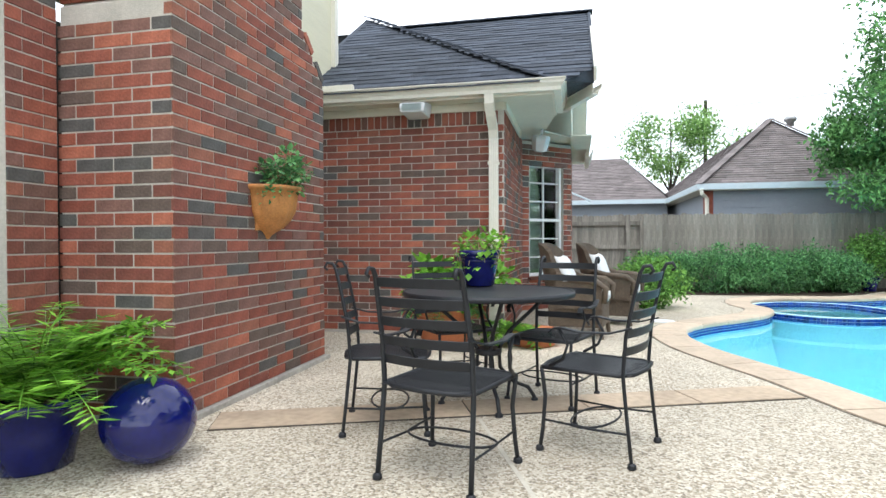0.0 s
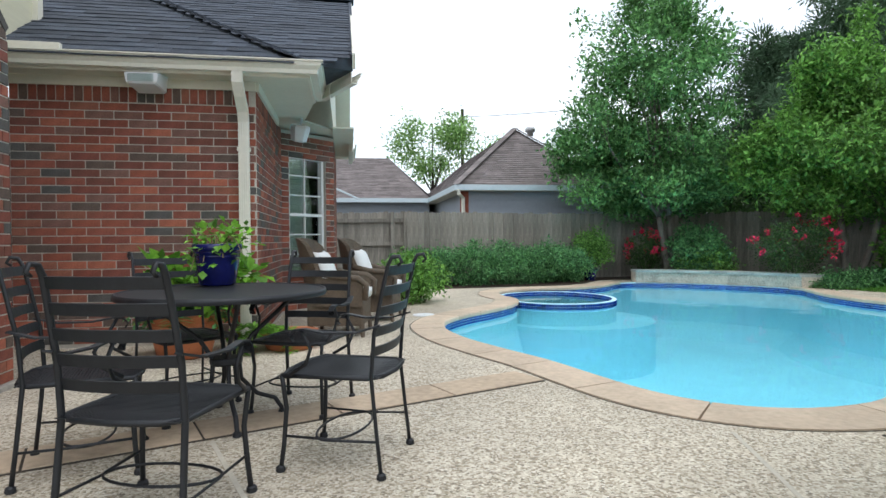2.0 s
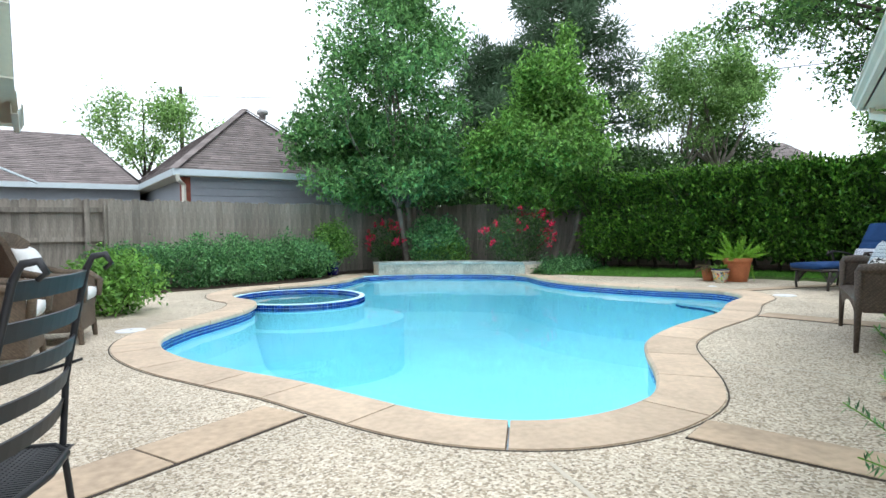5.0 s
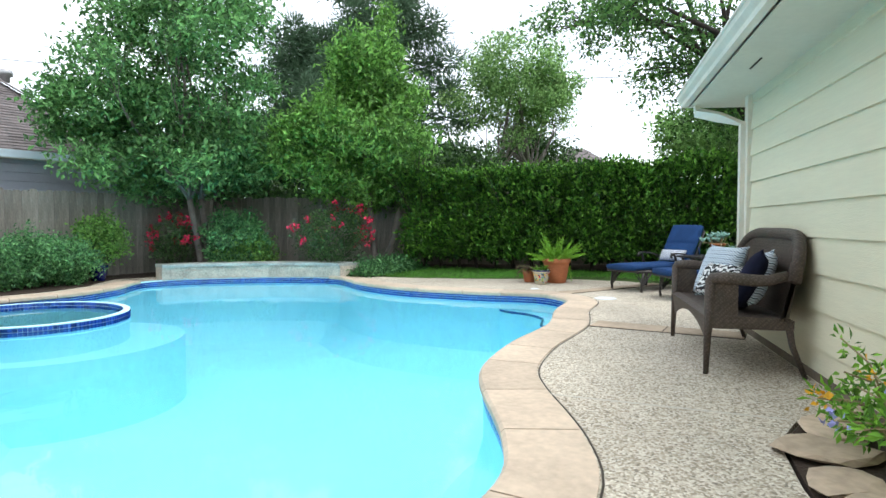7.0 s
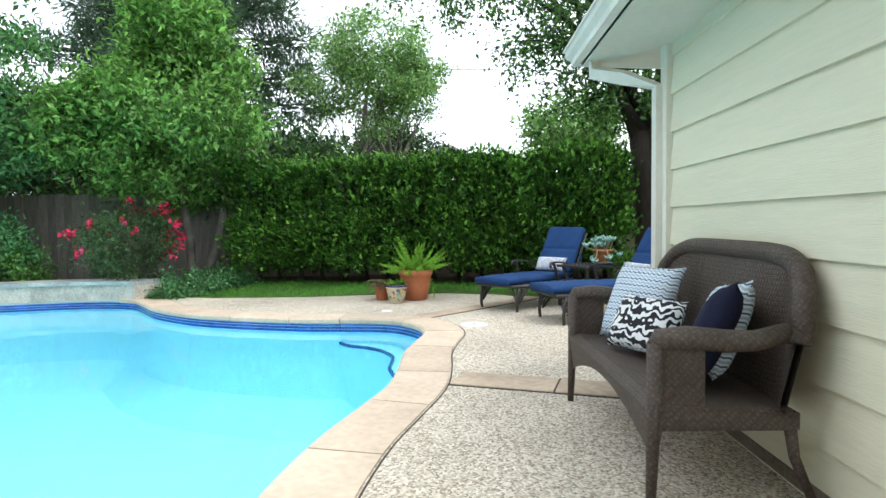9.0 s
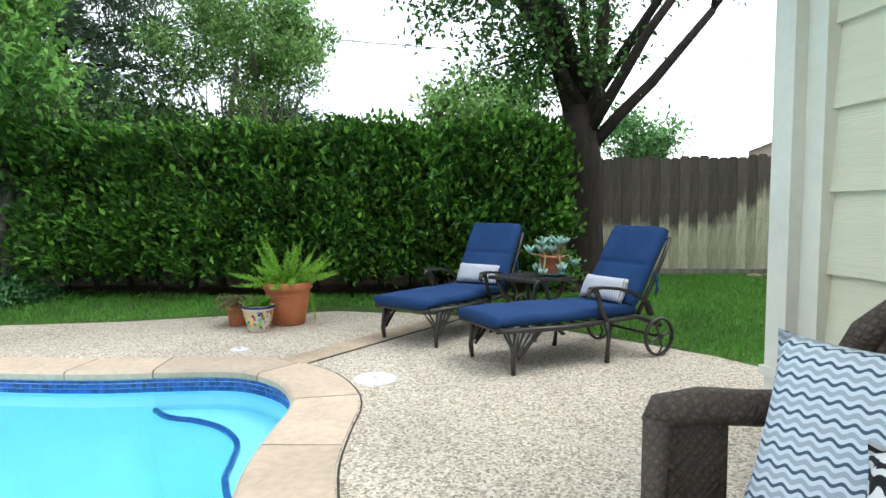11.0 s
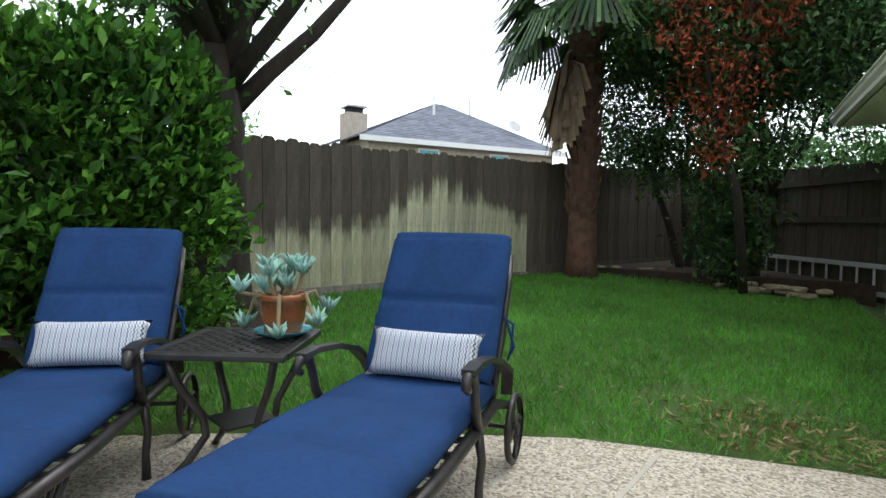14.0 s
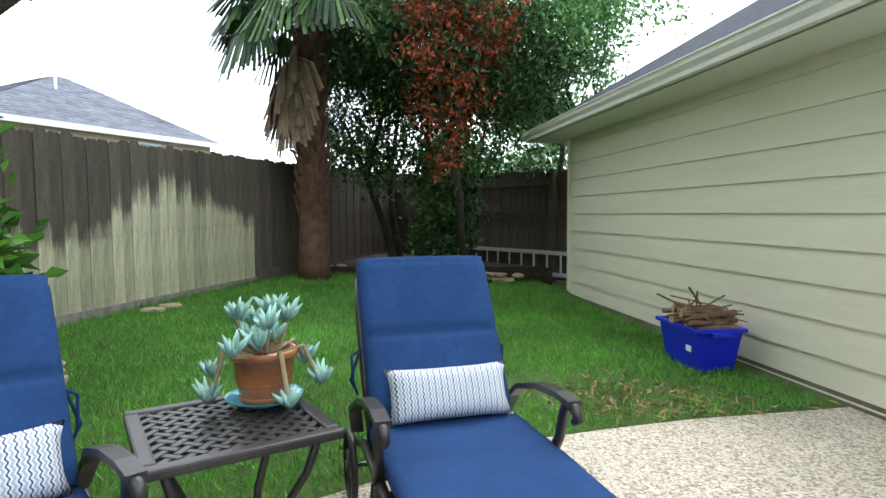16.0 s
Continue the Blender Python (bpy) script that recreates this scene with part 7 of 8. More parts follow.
tree("tree", "bright green tree leaning over the back fence", (13.0, -13.4, 0), 1.4, (13.2, -13.0, 2.5), (2.2, 0.9, 0.9), 9000, 0.11, M["leaf"], M["bark"], 65, 0.06, 2, 110, 0.2)
rust = thing("tree", "small tree with rust-red withered leaves", "tree")
rng, g = random.Random(64), np.random.default_rng(64)
bm, tips = bmesh.new(), []
tube(bm, [(13.0, -8.6, 0.2), (12.95, -8.35, 1.4), (13.0, -8.0, 2.2)], [0.06, 0.05, 0.045], 8)
for k in range(4):
    limb(bm, rng, (13.0, -8.0, 2.2), (math.cos(k * 1.6) * 0.5, math.sin(k * 1.6) * 0.5, 1), 1.1, 0.03, 2, tips)
part("trunk", bm, M["bark"], rust, smooth=True)
cs = np.concatenate([np.array(tips), blob_points(g, 60, (13.0, -7.95, 3.3), (0.7, 0.7, 1.0), 0.2), blob_points(g, 10, (12.95, -7.9, 2.1), (0.2, 0.2, 0.5))])
part("crown", leaf_mesh("crown", clumps(g, cs, 26, 0.12), 0.085, 64, slim=0.5, droop=0.6), M["rust"], rust)


def bush(name, label, c, r, n, size, mt, seed, category="shrub", flowers=None, group="", per=22, spread=0.07):
    g, rng = np.random.default_rng(seed), random.Random(seed)
    th = thing(name, label, category, group)
    bm, tips = bmesh.new(), []
    for k in range(5):
        q = k * 1.26
        limb(bm, rng, (c[0] + 0.1 * math.cos(q), c[1] + 0.1 * math.sin(q), max(0.0, c[2] - r[2])), (math.cos(q) * r[0], math.sin(q) * r[1], r[2] * 1.4), r[2] * 0.9, 0.014, 1, tips)
    tagged(part("stems", bm, M["bark"], th), kind="stuff")
    cs = blob_points(g, n, c, r, 0.45, 0.25, seed)
    cs[:, 2] = np.maximum(cs[:, 2], 0.04)
    part("foliage", leaf_mesh("foliage", clumps(g, cs, per, spread), size, seed, slim=0.5), M[mt], th)
    if flowers:
        fm, count, fs = flowers
        d = blob_points(g, count, c, (r[0] * 1.08, r[1] * 1.08, r[2] * 1.1), 0.93, 0.2, seed)
        d = d[d[:, 2] > c[2] - 0.3 * r[2]]
        part("blossom", leaf_mesh("blossom", clumps(g, d, 14, fs * 0.5), fs, seed + 1, slim=0.9), M[fm], th, "clustered open blossoms")
    return th


for i, (x, y, rx, h) in enumerate(((2.2, 6.9, 0.75, 0.42), (3.2, 6.8, 0.8, 0.45), (4.2, 6.95, 0.8, 0.46), (5.1, 7.15, 0.7, 0.44), (5.75, 7.35, 0.6, 0.40))):
    bush("shrub", "dense low green shrub in front of the fence", (x, y, h), (rx, 0.75, h * 1.05), 330, 0.06, "bush", 70 + i, group="shrubs along the fence")
bush("shrub", "yellow-green shrub in a dark blue pot", (6.6, 7.75, 0.75), (0.5, 0.5, 0.45), 150, 0.075, "leaf_light", 78)
pot("glazed_pot", "dark blue glazed pot by the stone wall", 6.42, 7.42, 0.0, 0.17, 0.30, "cobalt", foot=0.7)
bush("rose_bush", "rose bush with crimson blossoms behind the stone wall", (9.98, 4.95, 0.78), (0.75, 0.75, 0.65), 280, 0.055, "leaf_dark", 80, flowers=("red", 58, 0.055))
bush("rose_bush", "smaller rose bush with red blossoms", (8.05, 7.75, 0.70), (0.45, 0.45, 0.5), 130, 0.055, "leaf_dark", 81, flowers=("red", 40, 0.06))
bush("shrub", "leafy mid-green shrub behind the stone wall", (9.0, 6.95, 0.72), (0.7, 0.65, 0.6), 230, 0.085, "bush", 82)
bush("shrub", "bright green shrub behind the stone wall", (9.2, 6.7, 0.45), (0.6, 0.45, 0.35), 150, 0.07, "leaf_light", 83)
bush("ground_cover", "low green ground cover at the lawn's edge", (10.35, 4.1, 0.12), (0.55, 0.5, 0.2), 130, 0.06, "bush", 84, "plant")
bush("ground_cover", "low green ground cover under the tree", (11.2, 4.2, 0.14), (0.6, 0.5, 0.2), 130, 0.07, "bush", 85, "plant")
bush("shrub", "small round bright-green shrub at the oak's foot", (13.5, -2.22, 0.36), (0.2, 0.2, 0.2), 60, 0.06, "leaf_light", 86)
bush("shrub", "bushy plant behind the wicker chairs", (1.55, 3.5, 0.4), (0.5, 0.6, 0.4), 170, 0.08, "leaf_light", 87)
bush("shrub", "dark shrub in the shaded corner bed", (13.6, -9.1, 0.75), (0.45, 0.45, 0.6), 140, 0.07, "leaf_dark", 88)


def fern(name, label, x, y, z, n, length, seed, mt="fern", droop=0.9, rise=0.9, pin=0.075, category="fern", tail=False):
    rng = random.Random(seed)
    th = thing(name, label, category, m=pose(x, y, z))
    stem, pts, aim = bmesh.new(), [], []
    for i in range(n):
        q, l = i * 2.4 + rng.uniform(-0.3, 0.3), length * rng.uniform(0.6, 1.1)
        k = rng.uniform(0.3, 1.0) * rise
        v = Vector((math.cos(q), math.sin(q), k * 1.6)).normalized() * l / 16
        p, line = Vector((math.cos(q) * 0.03, math.sin(q) * 0.03, 0)), []
        for s in range(17):
            line.append(p.copy())
            p = p + v
            v = (v + Vector((0, 0, -droop * l * 0.011))).normalized() * l / 16
        tube(stem, line, 0.0025, 3)
        for a, b in zip(line[2:], line[3:]):
            d = (b - a).normalized()
            s = d.cross(Vector((0, 0, 1))).normalized()
            frac = (line.index(a)) / 16
            w = (1 - frac) ** 0.6
            for f in (0.0, 0.5):
                c = a.lerp(b, f)
                if tail:
                    for t_ in range(6):
                        e = Vector((rng.gauss(0, 1), rng.gauss(0, 1), rng.gauss(0, 1)))
                        pts.append(tuple(c))
                        aim.append(tuple((e - d * e.dot(d)).normalized() * 1.4 + d))
                else:
                    for sd in (-1, 1):
                        pts.append(tuple(c))
                        aim.append(tuple((s * sd * 2.2 + d * 0.5)))
    part("stalks", stem, M["fern"], th)
    part("fronds", leaf_mesh("fronds", pts, pin, seed, aim=aim, slim=0.3 if not tail else 0.18, upward=0.9, fold=0.02), M[mt], th)
    return th


fern("boston_fern", "lush green sword fern spilling from a blue pot", -2.17, -4.22, 0.30, 90, 0.72, 91, droop=0.55, rise=1.5, pin=0.085)
fern("boston_fern", "green fern in the wide terracotta pot", -0.95, -0.62, 0.36, 34, 0.5, 92, "bush", rise=1.1, pin=0.09)


def foxtail(x, y, z):
    rng = random.Random(93)
    th = thing("foxtail_fern", "bright green foxtail fern in a terracotta pot", "fern", m=pose(x, y, z))
    for i in range(34):
        q = i * 2.4 + rng.uniform(-0.3, 0.3)
        el = math.radians(rng.uniform(2, 42) if i % 3 else rng.uniform(45, 84))
        if i in (5, 11):
            el = math.radians(-10)
        l = rng.uniform(0.40, 0.60)
        v = Vector((math.cos(q) * math.cos(el), math.sin(q) * math.cos(el), math.sin(el)))
        p, pts, aim, sz = Vector((math.cos(q) * 0.07, math.sin(q) * 0.07, 0.02)), [], [], []
        bend = 0.011 if el > 0 else 0.09
        for s in range(40):
            f = s / 39
            thick = 0.042 * min(1, 0.45 + f * 3) * (1 - f**2.5) + 0.006
            for k in range(11):
                e = Vector((rng.gauss(0, 1), rng.gauss(0, 1), rng.gauss(0, 1)))
                pts.append(tuple(p))
                aim.append(tuple((e - v * e.dot(v)).normalized() * 1.3 + v * 1.1))
                sz.append((thick,))
            p = p + v * l / 40
            v = (v + Vector((0, 0, -bend + 0.02 * f * (el > 0)))).normalized()
        part("plume", leaf_mesh("plume", pts, np.array(sz), 93 + i, aim=aim, slim=0.16, upward=0.2, fold=0.02), M["foxtail"], th)


foxtail(11.10, 0.36, 0.38)
fern("dry_grass", "wispy brown-green grass in a small pot", 10.92, 0.80, 0.2, 40, 0.26, 94, "dry", rise=1.4, pin=0.05, category="plant")
fern("aloe", "small green succulent in the painted pot", 10.70, 0.45, 0.2, 16, 0.17, 95, "fern", droop=0.2, rise=1.5, pin=0.05, category="plant")
fern("boston_fern", "low green fern behind the stone wall", 8.3, 7.35, 0.05, 26, 0.6, 96, rise=0.8)
fern("boston_fern", "green fern beside the brick corner", -0.25, -0.45, 0.12, 20, 0.45, 97, rise=1.2, pin=0.09)
fern("lily_clump", "strappy green clump at the stone wall's end", 10.0, 4.15, 0.02, 40, 0.4, 98, "bush", rise=1.1, category="plant")


def vine(name, label, x, y, z, n, size, mt, seed, r=0.14, h=0.2, hang=0.0):
    g = np.random.default_rng(seed)
    th = thing(name, label, "plant", m=pose(x, y, z))
    bm = bmesh.new()
    rng = random.Random(seed)
    ends = []
    for i in range(14):
        q = i * 2.4
        e = Vector((math.cos(q) * r * rng.uniform(0.5, 1.3), math.sin(q) * r * rng.uniform(0.5, 1.3), rng.uniform(-hang, h)))
        mid = Vector((e.x * 0.6, e.y * 0.6, max(0.03, e.z * 0.8) + 0.04))
        tube(bm, [(0, 0, -0.02), mid, e], 0.003, 4)
        ends += [tuple(mid.lerp(e, s)) for s in (0.0, 0.5, 1.0)]
    tagged(part("stems", bm, M["stem"], th), kind="stuff")
    part("leaves", leaf_mesh("leaves", clumps(g, ends, n, 0.03), size, seed, slim=0.85, upward=0.8), M[mt], th)


vine("ivy", "variegated ivy trailing from the blue pot", -0.31, -2.30, TZ + 0.25, 5, 0.055, "fern", 101, 0.18, 0.06, 0.16)
vine("trailing_plant", "bushy grey-green plant in the wall planter", CX + 0.11, -2.52, 1.47, 22, 0.04, "bush", 102, 0.20, 0.32, 0.06)
vine("ivy", "broad green leaves beside the patio table", -0.85, -0.72, 0.55, 14, 0.12, "fern", 103, 0.42, 0.32, 0.1)


def succulent():
    rng = random.Random(111)
    th = thing("succulent", "pale blue-green trailing succulent with thick stems", "plant", m=pose(11.175, -2.26, TT + 0.17) @ Matrix.Diagonal((1.4, 1.4, 1.3, 1)))
    stems, leaves = bmesh.new(), bmesh.new()
    for i in range(17):
        q = i * 2.4
        far = i % 3 == 0
        r = rng.uniform(0.10, 0.17) if far else rng.uniform(0.02, 0.09)
        e = Vector((math.cos(q) * r * 1.1, math.sin(q) * r * 1.1, rng.uniform(-0.12, 0.05) if far else rng.uniform(0.02, 0.10)))
        mid = Vector((e.x * 0.7, e.y * 0.7, 0.02))
        tube(stems, [(0, 0, -0.01), mid, e], 0.006, 6)
        for k in range(11):
            a, t_ = k * 2.4, 0.35 + 0.5 * rng.random()
            d = Vector((math.cos(a) * t_, math.sin(a) * t_, 0.85)).normalized()
            l = rng.uniform(0.045, 0.075)
            tube(leaves, [e, e + d * l * 0.5, e + d * l], [0.005, 0.0085, 0.0015], 5)
    tagged(part("stems", stems, M["stem"], th), kind="stuff")
    part("leaves", leaves, M["succulent"], th, smooth=True)


succulent()


def plumbago(x, y, seed, n, label, flower, h):
    rng, g = random.Random(seed), np.random.default_rng(seed)
    th = thing("flowering_plant", label, "plant", "flower bed plants", m=pose(x, y, 0))
    bm, pts, heads = bmesh.new(), [], []
    for i in range(n):
        q = i * 2.4
        e = Vector((math.cos(q) * 0.32, math.sin(q) * 0.32, h * rng.uniform(0.5, 1.1)))
        mid = e * 0.5 + Vector((0, 0, 0.12))
        line = [Vector((0, 0, 0)), mid, e]
        tube(bm, line, 0.005, 5)
        pts += [tuple(mid.lerp(e, s)) for s in np.linspace(0, 1, 9)]
        heads.append(tuple(e))
    tagged(part("stems", bm, M["stem"], th), kind="stuff")
    part("leaves", leaf_mesh("leaves", clumps(g, pts, 3, 0.025), 0.055, seed, slim=0.4), M["fern"], th)
    part("blossom", leaf_mesh("blossom", clumps(g, heads[::2], 12, 0.025), 0.035, seed, slim=0.9), M[flower], th, "clustered open blossoms")


plumbago(5.12, -4.36, 121, 6, "leggy green plant with pale violet blossoms", "violet", 0.42)
plumbago(4.6, -4.45, 122, 14, "leggy green plant with pale violet blossoms", "violet", 0.3)
plumbago(4.86, -4.36, 123, 12, "low green plant with yellow blossoms", "yellow", 0.3)
fern("rosemary", "needle-leaved rosemary bush in the flower bed", 3.05, -4.85, 0.0, 40, 0.75, 124, "bush", droop=0.15, rise=1.5, pin=0.035, category="shrub", tail=True)


def grass():
    g = np.random.default_rng(131)
    n = 260000
    x, y = g.uniform(9.0, 16.2, n), g.uniform(-11.5, 4.0, n)
    near = np.hypot(x - 10.8, y + 3.5)
    keep = g.uniform(size=n) < np.clip(1.35 - near / 9, 0.25, 1)
    x, y = x[keep], y[keep]
    loop = np.array(DECK)
    ins = np.zeros(len(x), bool)
    for (x1, y1), (x2, y2) in zip(loop, np.roll(loop, -1, 0)):
        c = (y1 > y) != (y2 > y)
        ins ^= c & (x < (x2 - x1) * (y - y1) / (np.where(y2 == y1, 1e-9, y2 - y1)) + x1)
    # not in the hedge bed, tree bed or under the garage, and thin on the worn patch
    ok = ~ins & ~((x > 12.2) & (y > -3.0) & (x - 13.4 > -0.24 * (y + 3))) & (x < 15.45) & ~((y < -8.9) & (x > 12.6 + (y + 9.6) * 0.0))
    side_ = (G1.x - G0.x) * (y - G0.y) - (G1.y - G0.y) * (x - G0.x)
    ok &= side_ > 0.2 * (G1 - G0).length
    worn = np.hypot((x - 10.2) / 0.9, (y + 4.55) / 0.5) < 1
    ok &= ~worn | (g.uniform(size=len(x)) < 0.4)
    x, y = x[ok], y[ok]
    z = np.array([lift(a, b) for a, b in zip(x, y)])
    pts = np.column_stack([x, y, z - 0.005])
    aim = np.column_stack([g.normal(size=len(x)) * 0.5, g.normal(size=len(x)) * 0.5, np.ones(len(x)) * 1.2])
    ob = part("grass", leaf_mesh("grass", pts, 0.07, 131, aim=aim, slim=0.10, upward=0.0, fold=0.0), M["grass"])
    tagged(ob, "thick green lawn grass blades", "grass", kind="stuff")
    px, py = 10.2 + g.normal(size=700) * 0.5, -4.5 + g.normal(size=700) * 0.25
    on = np.array([not inside(a, b, DECK) for a, b in zip(px, py)])
    px, py = px[on], py[on]
    pts = np.column_stack([px, py, [lift(a, b) + 0.006 for a, b in zip(px, py)]])
    aim = np.column_stack([g.normal(size=len(px)), g.normal(size=len(px)), np.full(len(px), 0.05)])
    tagged(part("dry_grass_patch", leaf_mesh("dry_grass_patch", pts, 0.08, 132, aim=aim, slim=0.07), M["straw"]), "worn patch of dry straw-coloured grass", "grass", kind="stuff")


grass()

# ---- neighbours and distance ----


def shingled(parent, quad, rows, mt, name="roof_slope"):
    """A roof slope in overlapping courses: a quad from eave (a, b) up to (c, d)."""
    a, b, c, d = (Vector(p) for p in quad)
    bm = bmesh.new()
    nrm = (b - a).cross(d - a).normalized()
    if nrm.z < 0:
        nrm = -nrm
    rng = random.Random(rows)
    for i in range(rows):
        p0, p1 = a.lerp(d, i / rows), b.lerp(c, i / rows)
        q0, q1 = a.lerp(d, (i + 1.1) / rows), b.lerp(c, (i + 1.1) / rows)
        n = max(1, int((p1 - p0).length / 0.45))
        for k in range(n):
            s0, s1 = k / n, (k + 0.985) / n
            up = nrm * (0.014 + rng.uniform(0, 0.008))
            v = [p0.lerp(p1, s0) + up, p0.lerp(p1, s1) + up, q0.lerp(q1, s1) + nrm * 0.004, q0.lerp(q1, s0) + nrm * 0.004]
            w = [p0.lerp(p1, s0), p0.lerp(p1, s1)]
            vs = [bm.verts.new(t_) for t_ in v + w]
            bm.faces.new(vs[:4])
            bm.faces.new((vs[4], vs[5], vs[1], vs[0]))
    base = [bm.verts.new(p - nrm * 0.004) for p in (a, b, c, d)]
    bm.faces.new(base)
    return tagged(part(name, bm, mt, parent), kind="stuff")


nh = thing("neighbour_house", "grey-sided neighbouring house with brown hip roof", "house")
E_, PK = 2.5, 4.5
FL, FR, PKF, PKB = (3.45, 9.42, E_), (8.15, 9.5, E_), (5.8, 11.75, PK), (5.8, 19.0, PK)
BL, BR = (3.45, 21.3, E_), (8.15, 21.3, E_)
part("wall", one_box((5.8, 15.3, 1.25), (4.0, 11.2, 2.5)), M["grey_siding"], nh)
for k in range(7):
    part("siding_board", one_box((5.8, 9.69, 1.3 + k * 0.18), (4.0, 0.03, 0.165)), M["grey_siding"], nh)
part("brick_corner", one_box((3.74, 9.75, 1.2), (0.2, 0.2, 2.4)), M["brick"], nh)
rf = shingled(nh, (FL, FR, (PKF[0] + 0.02, PKF[1], PK), (PKF[0] - 0.02, PKF[1], PK)), 30, M["shingle_far"])
shingled(nh, (BL, FL, PKF, PKB), 30, M["shingle_far"])
shingled(nh, (FR, BR, PKB, PKF), 30, M["shingle_far"])
for a, b in ((FL, PKF), (FR, PKF)):
    bm = bmesh.new()
    for k in range(16):
        p = Vector(a).lerp(Vector(b), (k + 0.5) / 16)
        d = Vector(b) - Vector(a)
        box(bm, (0, 0, 0.05), (0.26, 0.22, 0.02), 0, 0, Matrix.Translation(p) @ d.to_track_quat("X", "Z").to_matrix().to_4x4())
    tagged(part("hip_caps", bm, M["shingle_far"], nh), kind="stuff")
part("fascia", one_box((5.8, 9.40, E_ - 0.04), (4.8, 0.05, 0.15)), M["blue_white"], nh)
part("fascia", one_box((3.43, 15.3, E_ - 0.04), (0.05, 11.8, 0.15)), M["blue_white"], nh)
part("soffit", one_box((5.8, 9.56, E_ - 0.12), (4.7, 0.3, 0.02)), M["soffit"], nh)
part("soffit", one_box((3.62, 15.3, E_ - 0.12), (0.4, 11.8, 0.02)), M["soffit"], nh)
part("downspout", tube(bmesh.new(), [(3.5, 9.38, E_ - 0.1), (3.52, 9.4, E_ - 0.22), (3.68, 9.62, E_ - 0.32), (3.7, 9.63, 0.2)], 0.05, 8), M["gutter"], nh)
part("roof_vent", lathe(bmesh.new(), [(0.1, 0.0), (0.1, 0.12), (0.16, 0.14), (0.17, 0.22), (0.13, 0.28), (0.02, 0.3)], 16, (6.45, 12.2, PK - 0.1)), M["metal"], nh, "grey turbine roof vent", smooth=True)

nh2 = thing("neighbour_wing", "brown-roofed wing of the neighbouring house", "house")
part("wall", one_box((0.3, 17.5, 1.25), (6.4, 5.0, 2.5)), M["grey_siding"], nh2)
shingled(nh2, ((-3.5, 14.6, 2.5), (3.5, 14.6, 2.5), (2.2, 17.6, 4.35), (-3.5, 17.6, 4.35)), 28, M["shingle_far"])
shingled(nh2, ((3.6, 14.6, 2.5), (3.6, 20.6, 2.5), (2.2, 17.6, 4.35), (2.2, 17.58, 4.35)), 28, M["shingle_far"])
part("fascia", one_box((0.0, 14.58, 2.45), (7.1, 0.05, 0.15)), M["blue_white"], nh2)
part("gable_board", ribbon(bmesh.new(), [(-0.5, 14.0, 3.1), (0.9, 13.9, 2.45)], 0.05, 0.12, (0, -1, 0.1)), M["blue_white"], nh2)

fh = thing("far_house", "distant house with grey hip roof and tan brick", "house", m=pose(2.1, -1.45, 0.42))
cx, cy, ez = 29.5, -12.4, 3.55
part("wall", one_box((cx, cy, ez / 2 - 0.25), (8, 8.4, ez + 0.5)), M["far_brick"], fh)
for q in (((25.2, -17.0, ez), (25.2, -7.8, ez), (28.9, -12.8, 5.75), (28.9, -13.2, 5.75)), ((25.2, -7.8, ez), (34, -7.8, ez), (30, -12.8, 5.75), (28.9, -12.8, 5.75)), ((34, -17.0, ez), (25.2, -17.0, ez), (28.9, -13.2, 5.75), (30, -13.2, 5.75))):
    shingled(fh, q, 26, M["shingle_grey"])
part("fascia", one_box((25.15, -12.4, ez - 0.08), (0.08, 9.3, 0.18)), M["white"], fh)
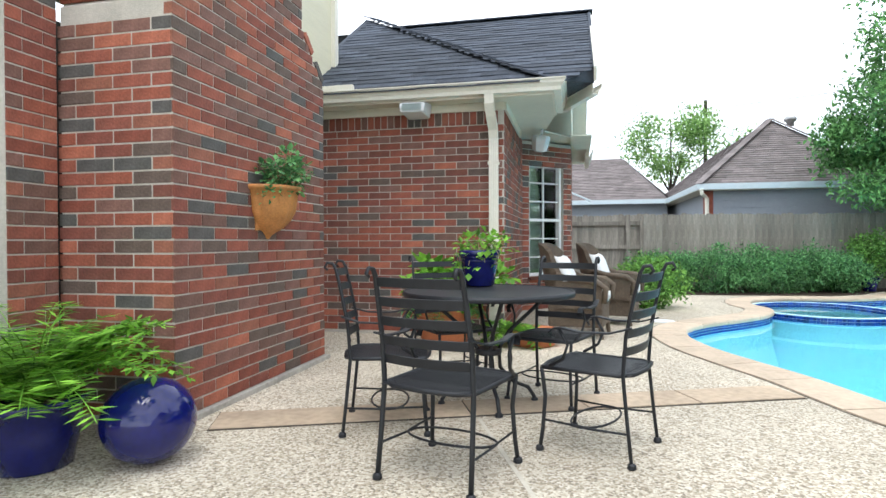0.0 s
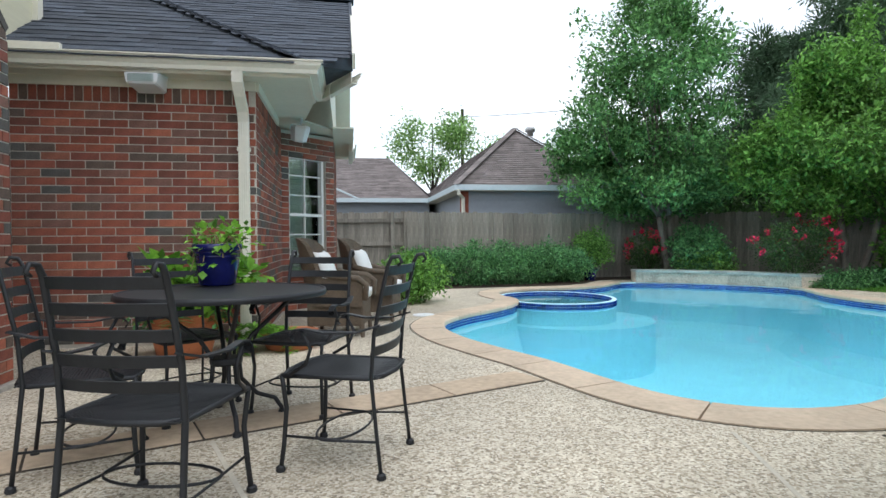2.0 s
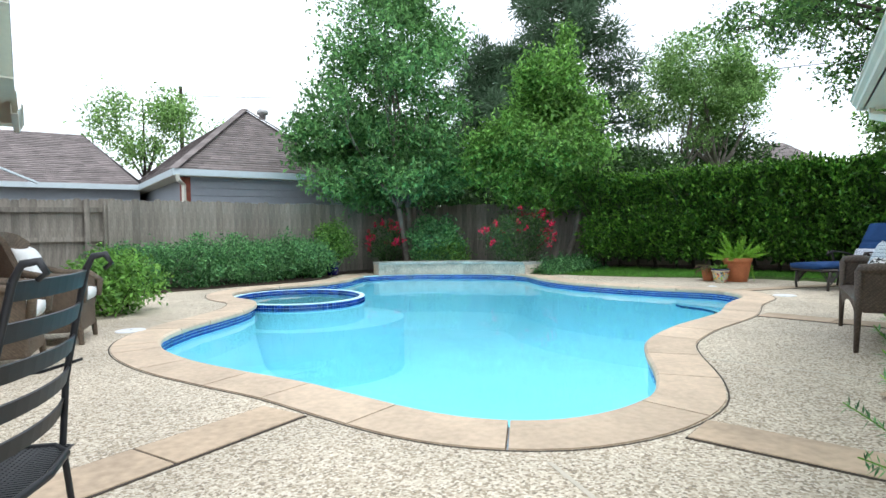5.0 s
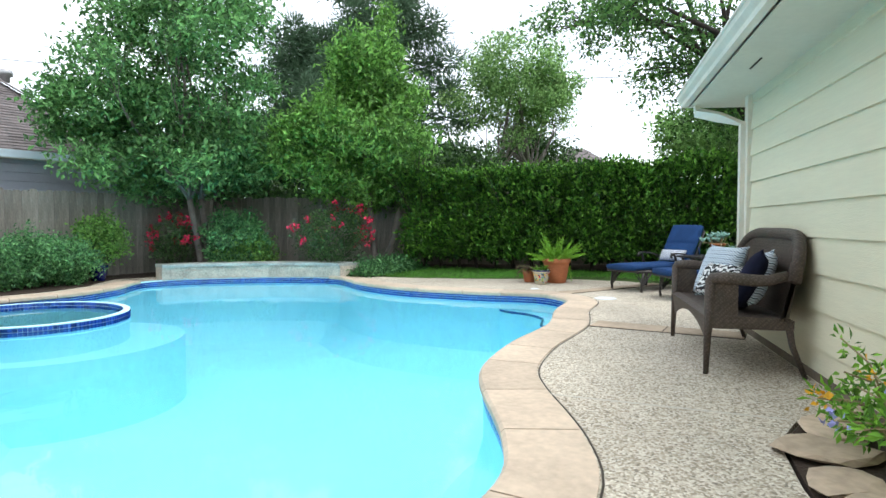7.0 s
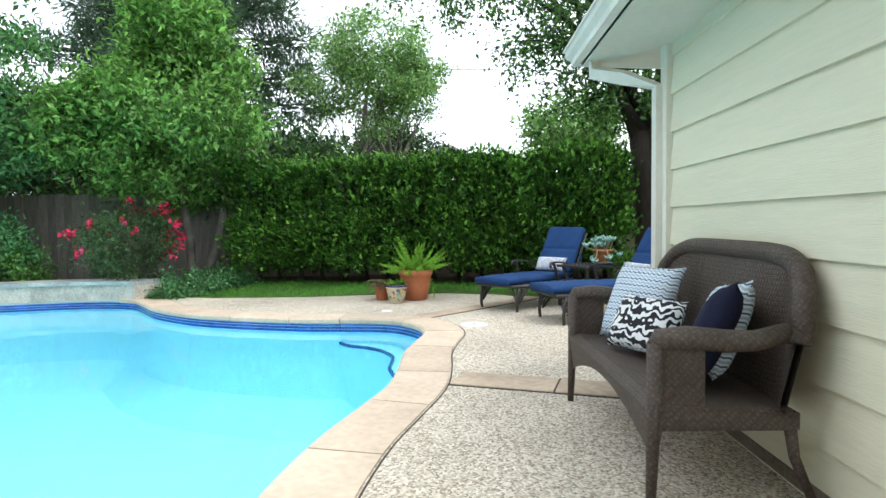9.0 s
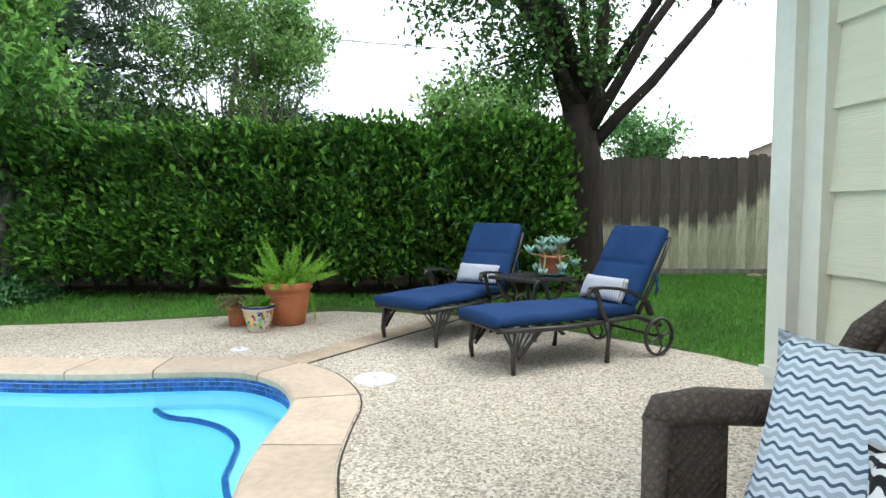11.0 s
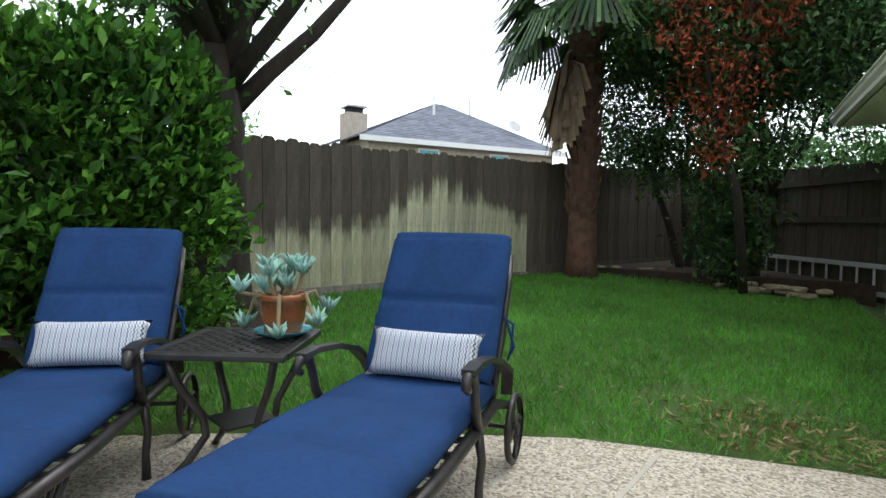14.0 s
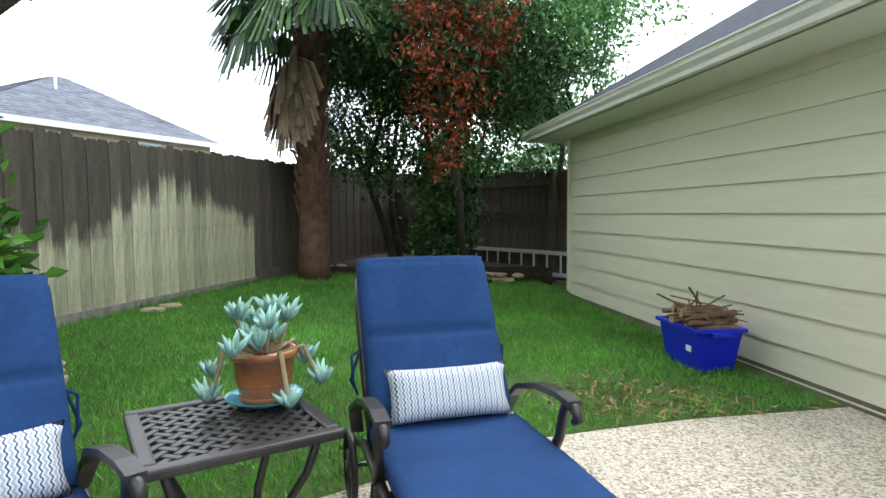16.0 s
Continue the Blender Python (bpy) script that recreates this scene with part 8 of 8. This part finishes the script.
for y in (-10.6, -13.8):
    w = part("window", one_box((25.48, y, 2.85), (0.06, 0.9, 0.9)), M["white"], fh)
    part("pane", one_box((25.44, y, 2.85), (0.03, 0.76, 0.76)), M["aqua"], w)
ch = part("chimney", one_box((28.0, -8.65, 2.2), (0.8, 0.84, 5.1)), M["far_brick"], fh)
part("chimney_cap", one_box((28.0, -8.65, 5.0), (0.8, 0.8, 0.06)), M["metal"], ch)
part("chimney_shaft", one_box((28.0, -8.65, 4.86), (0.55, 0.55, 0.24)), M["dark"], ch)
for x, y, z, h in ((27.6, -12.0, 5.0, 0.8), (28.3, -14.2, 5.3, 0.7)):
    part("vent_pipe", tube(bmesh.new(), [(x, y, z), (x, y, z + h)], 0.05, 6), M["white"], fh)
part("dish", lathe(bmesh.new(), [(0.02, 0.0), (0.2, 0.05), (0.3, 0.12)], 16, (0, 0, 0)), M["metal"], fh, "grey satellite dish", m=pose(26.4, -15.2, 4.6, 0, -60, 0))

rh = thing("far_house", "distant house roof glimpsed over the hedge", "house")
part("wall", one_box((30.0, 8.6, 1.5), (5, 5, 3.0)), M["far_brick"], rh)
shingled(rh, ((27.0, 5.6, 3.0), (27.0, 11.6, 3.0), (30, 9.0, 4.9), (30, 8.2, 4.9)), 10, M["shingle_far"])
shingled(rh, ((33.0, 5.6, 3.0), (27.0, 5.6, 3.0), (30, 8.2, 4.9), (30.1, 8.2, 4.9)), 10, M["shingle_far"])

pole = thing("utility_pole", "bare wooden utility pole beyond the roofs", "pole")
part("shaft", tube(bmesh.new(), [(7.9, 30.6, 0), (7.9, 30.6, 9.4)], [0.14, 0.1], 8), M["bark"], pole)
for z in (8.0, 8.7):
    part("step_peg", tube(bmesh.new(), [(7.9, 30.6, z), (8.25, 30.5, z)], 0.03, 5), M["metal"], pole)
wire = thing("power_line", "thin overhead power line", "cable")
part("wire", tube(bmesh.new(), [Vector((7.9, 30.6, 8.9)).lerp(Vector((40, -14, 9.2)), s) - Vector((0, 0, 1.8 * 4 * s * (1 - s))) for s in np.linspace(0, 1, 24)], 0.018, 5), M["cable"], wire)
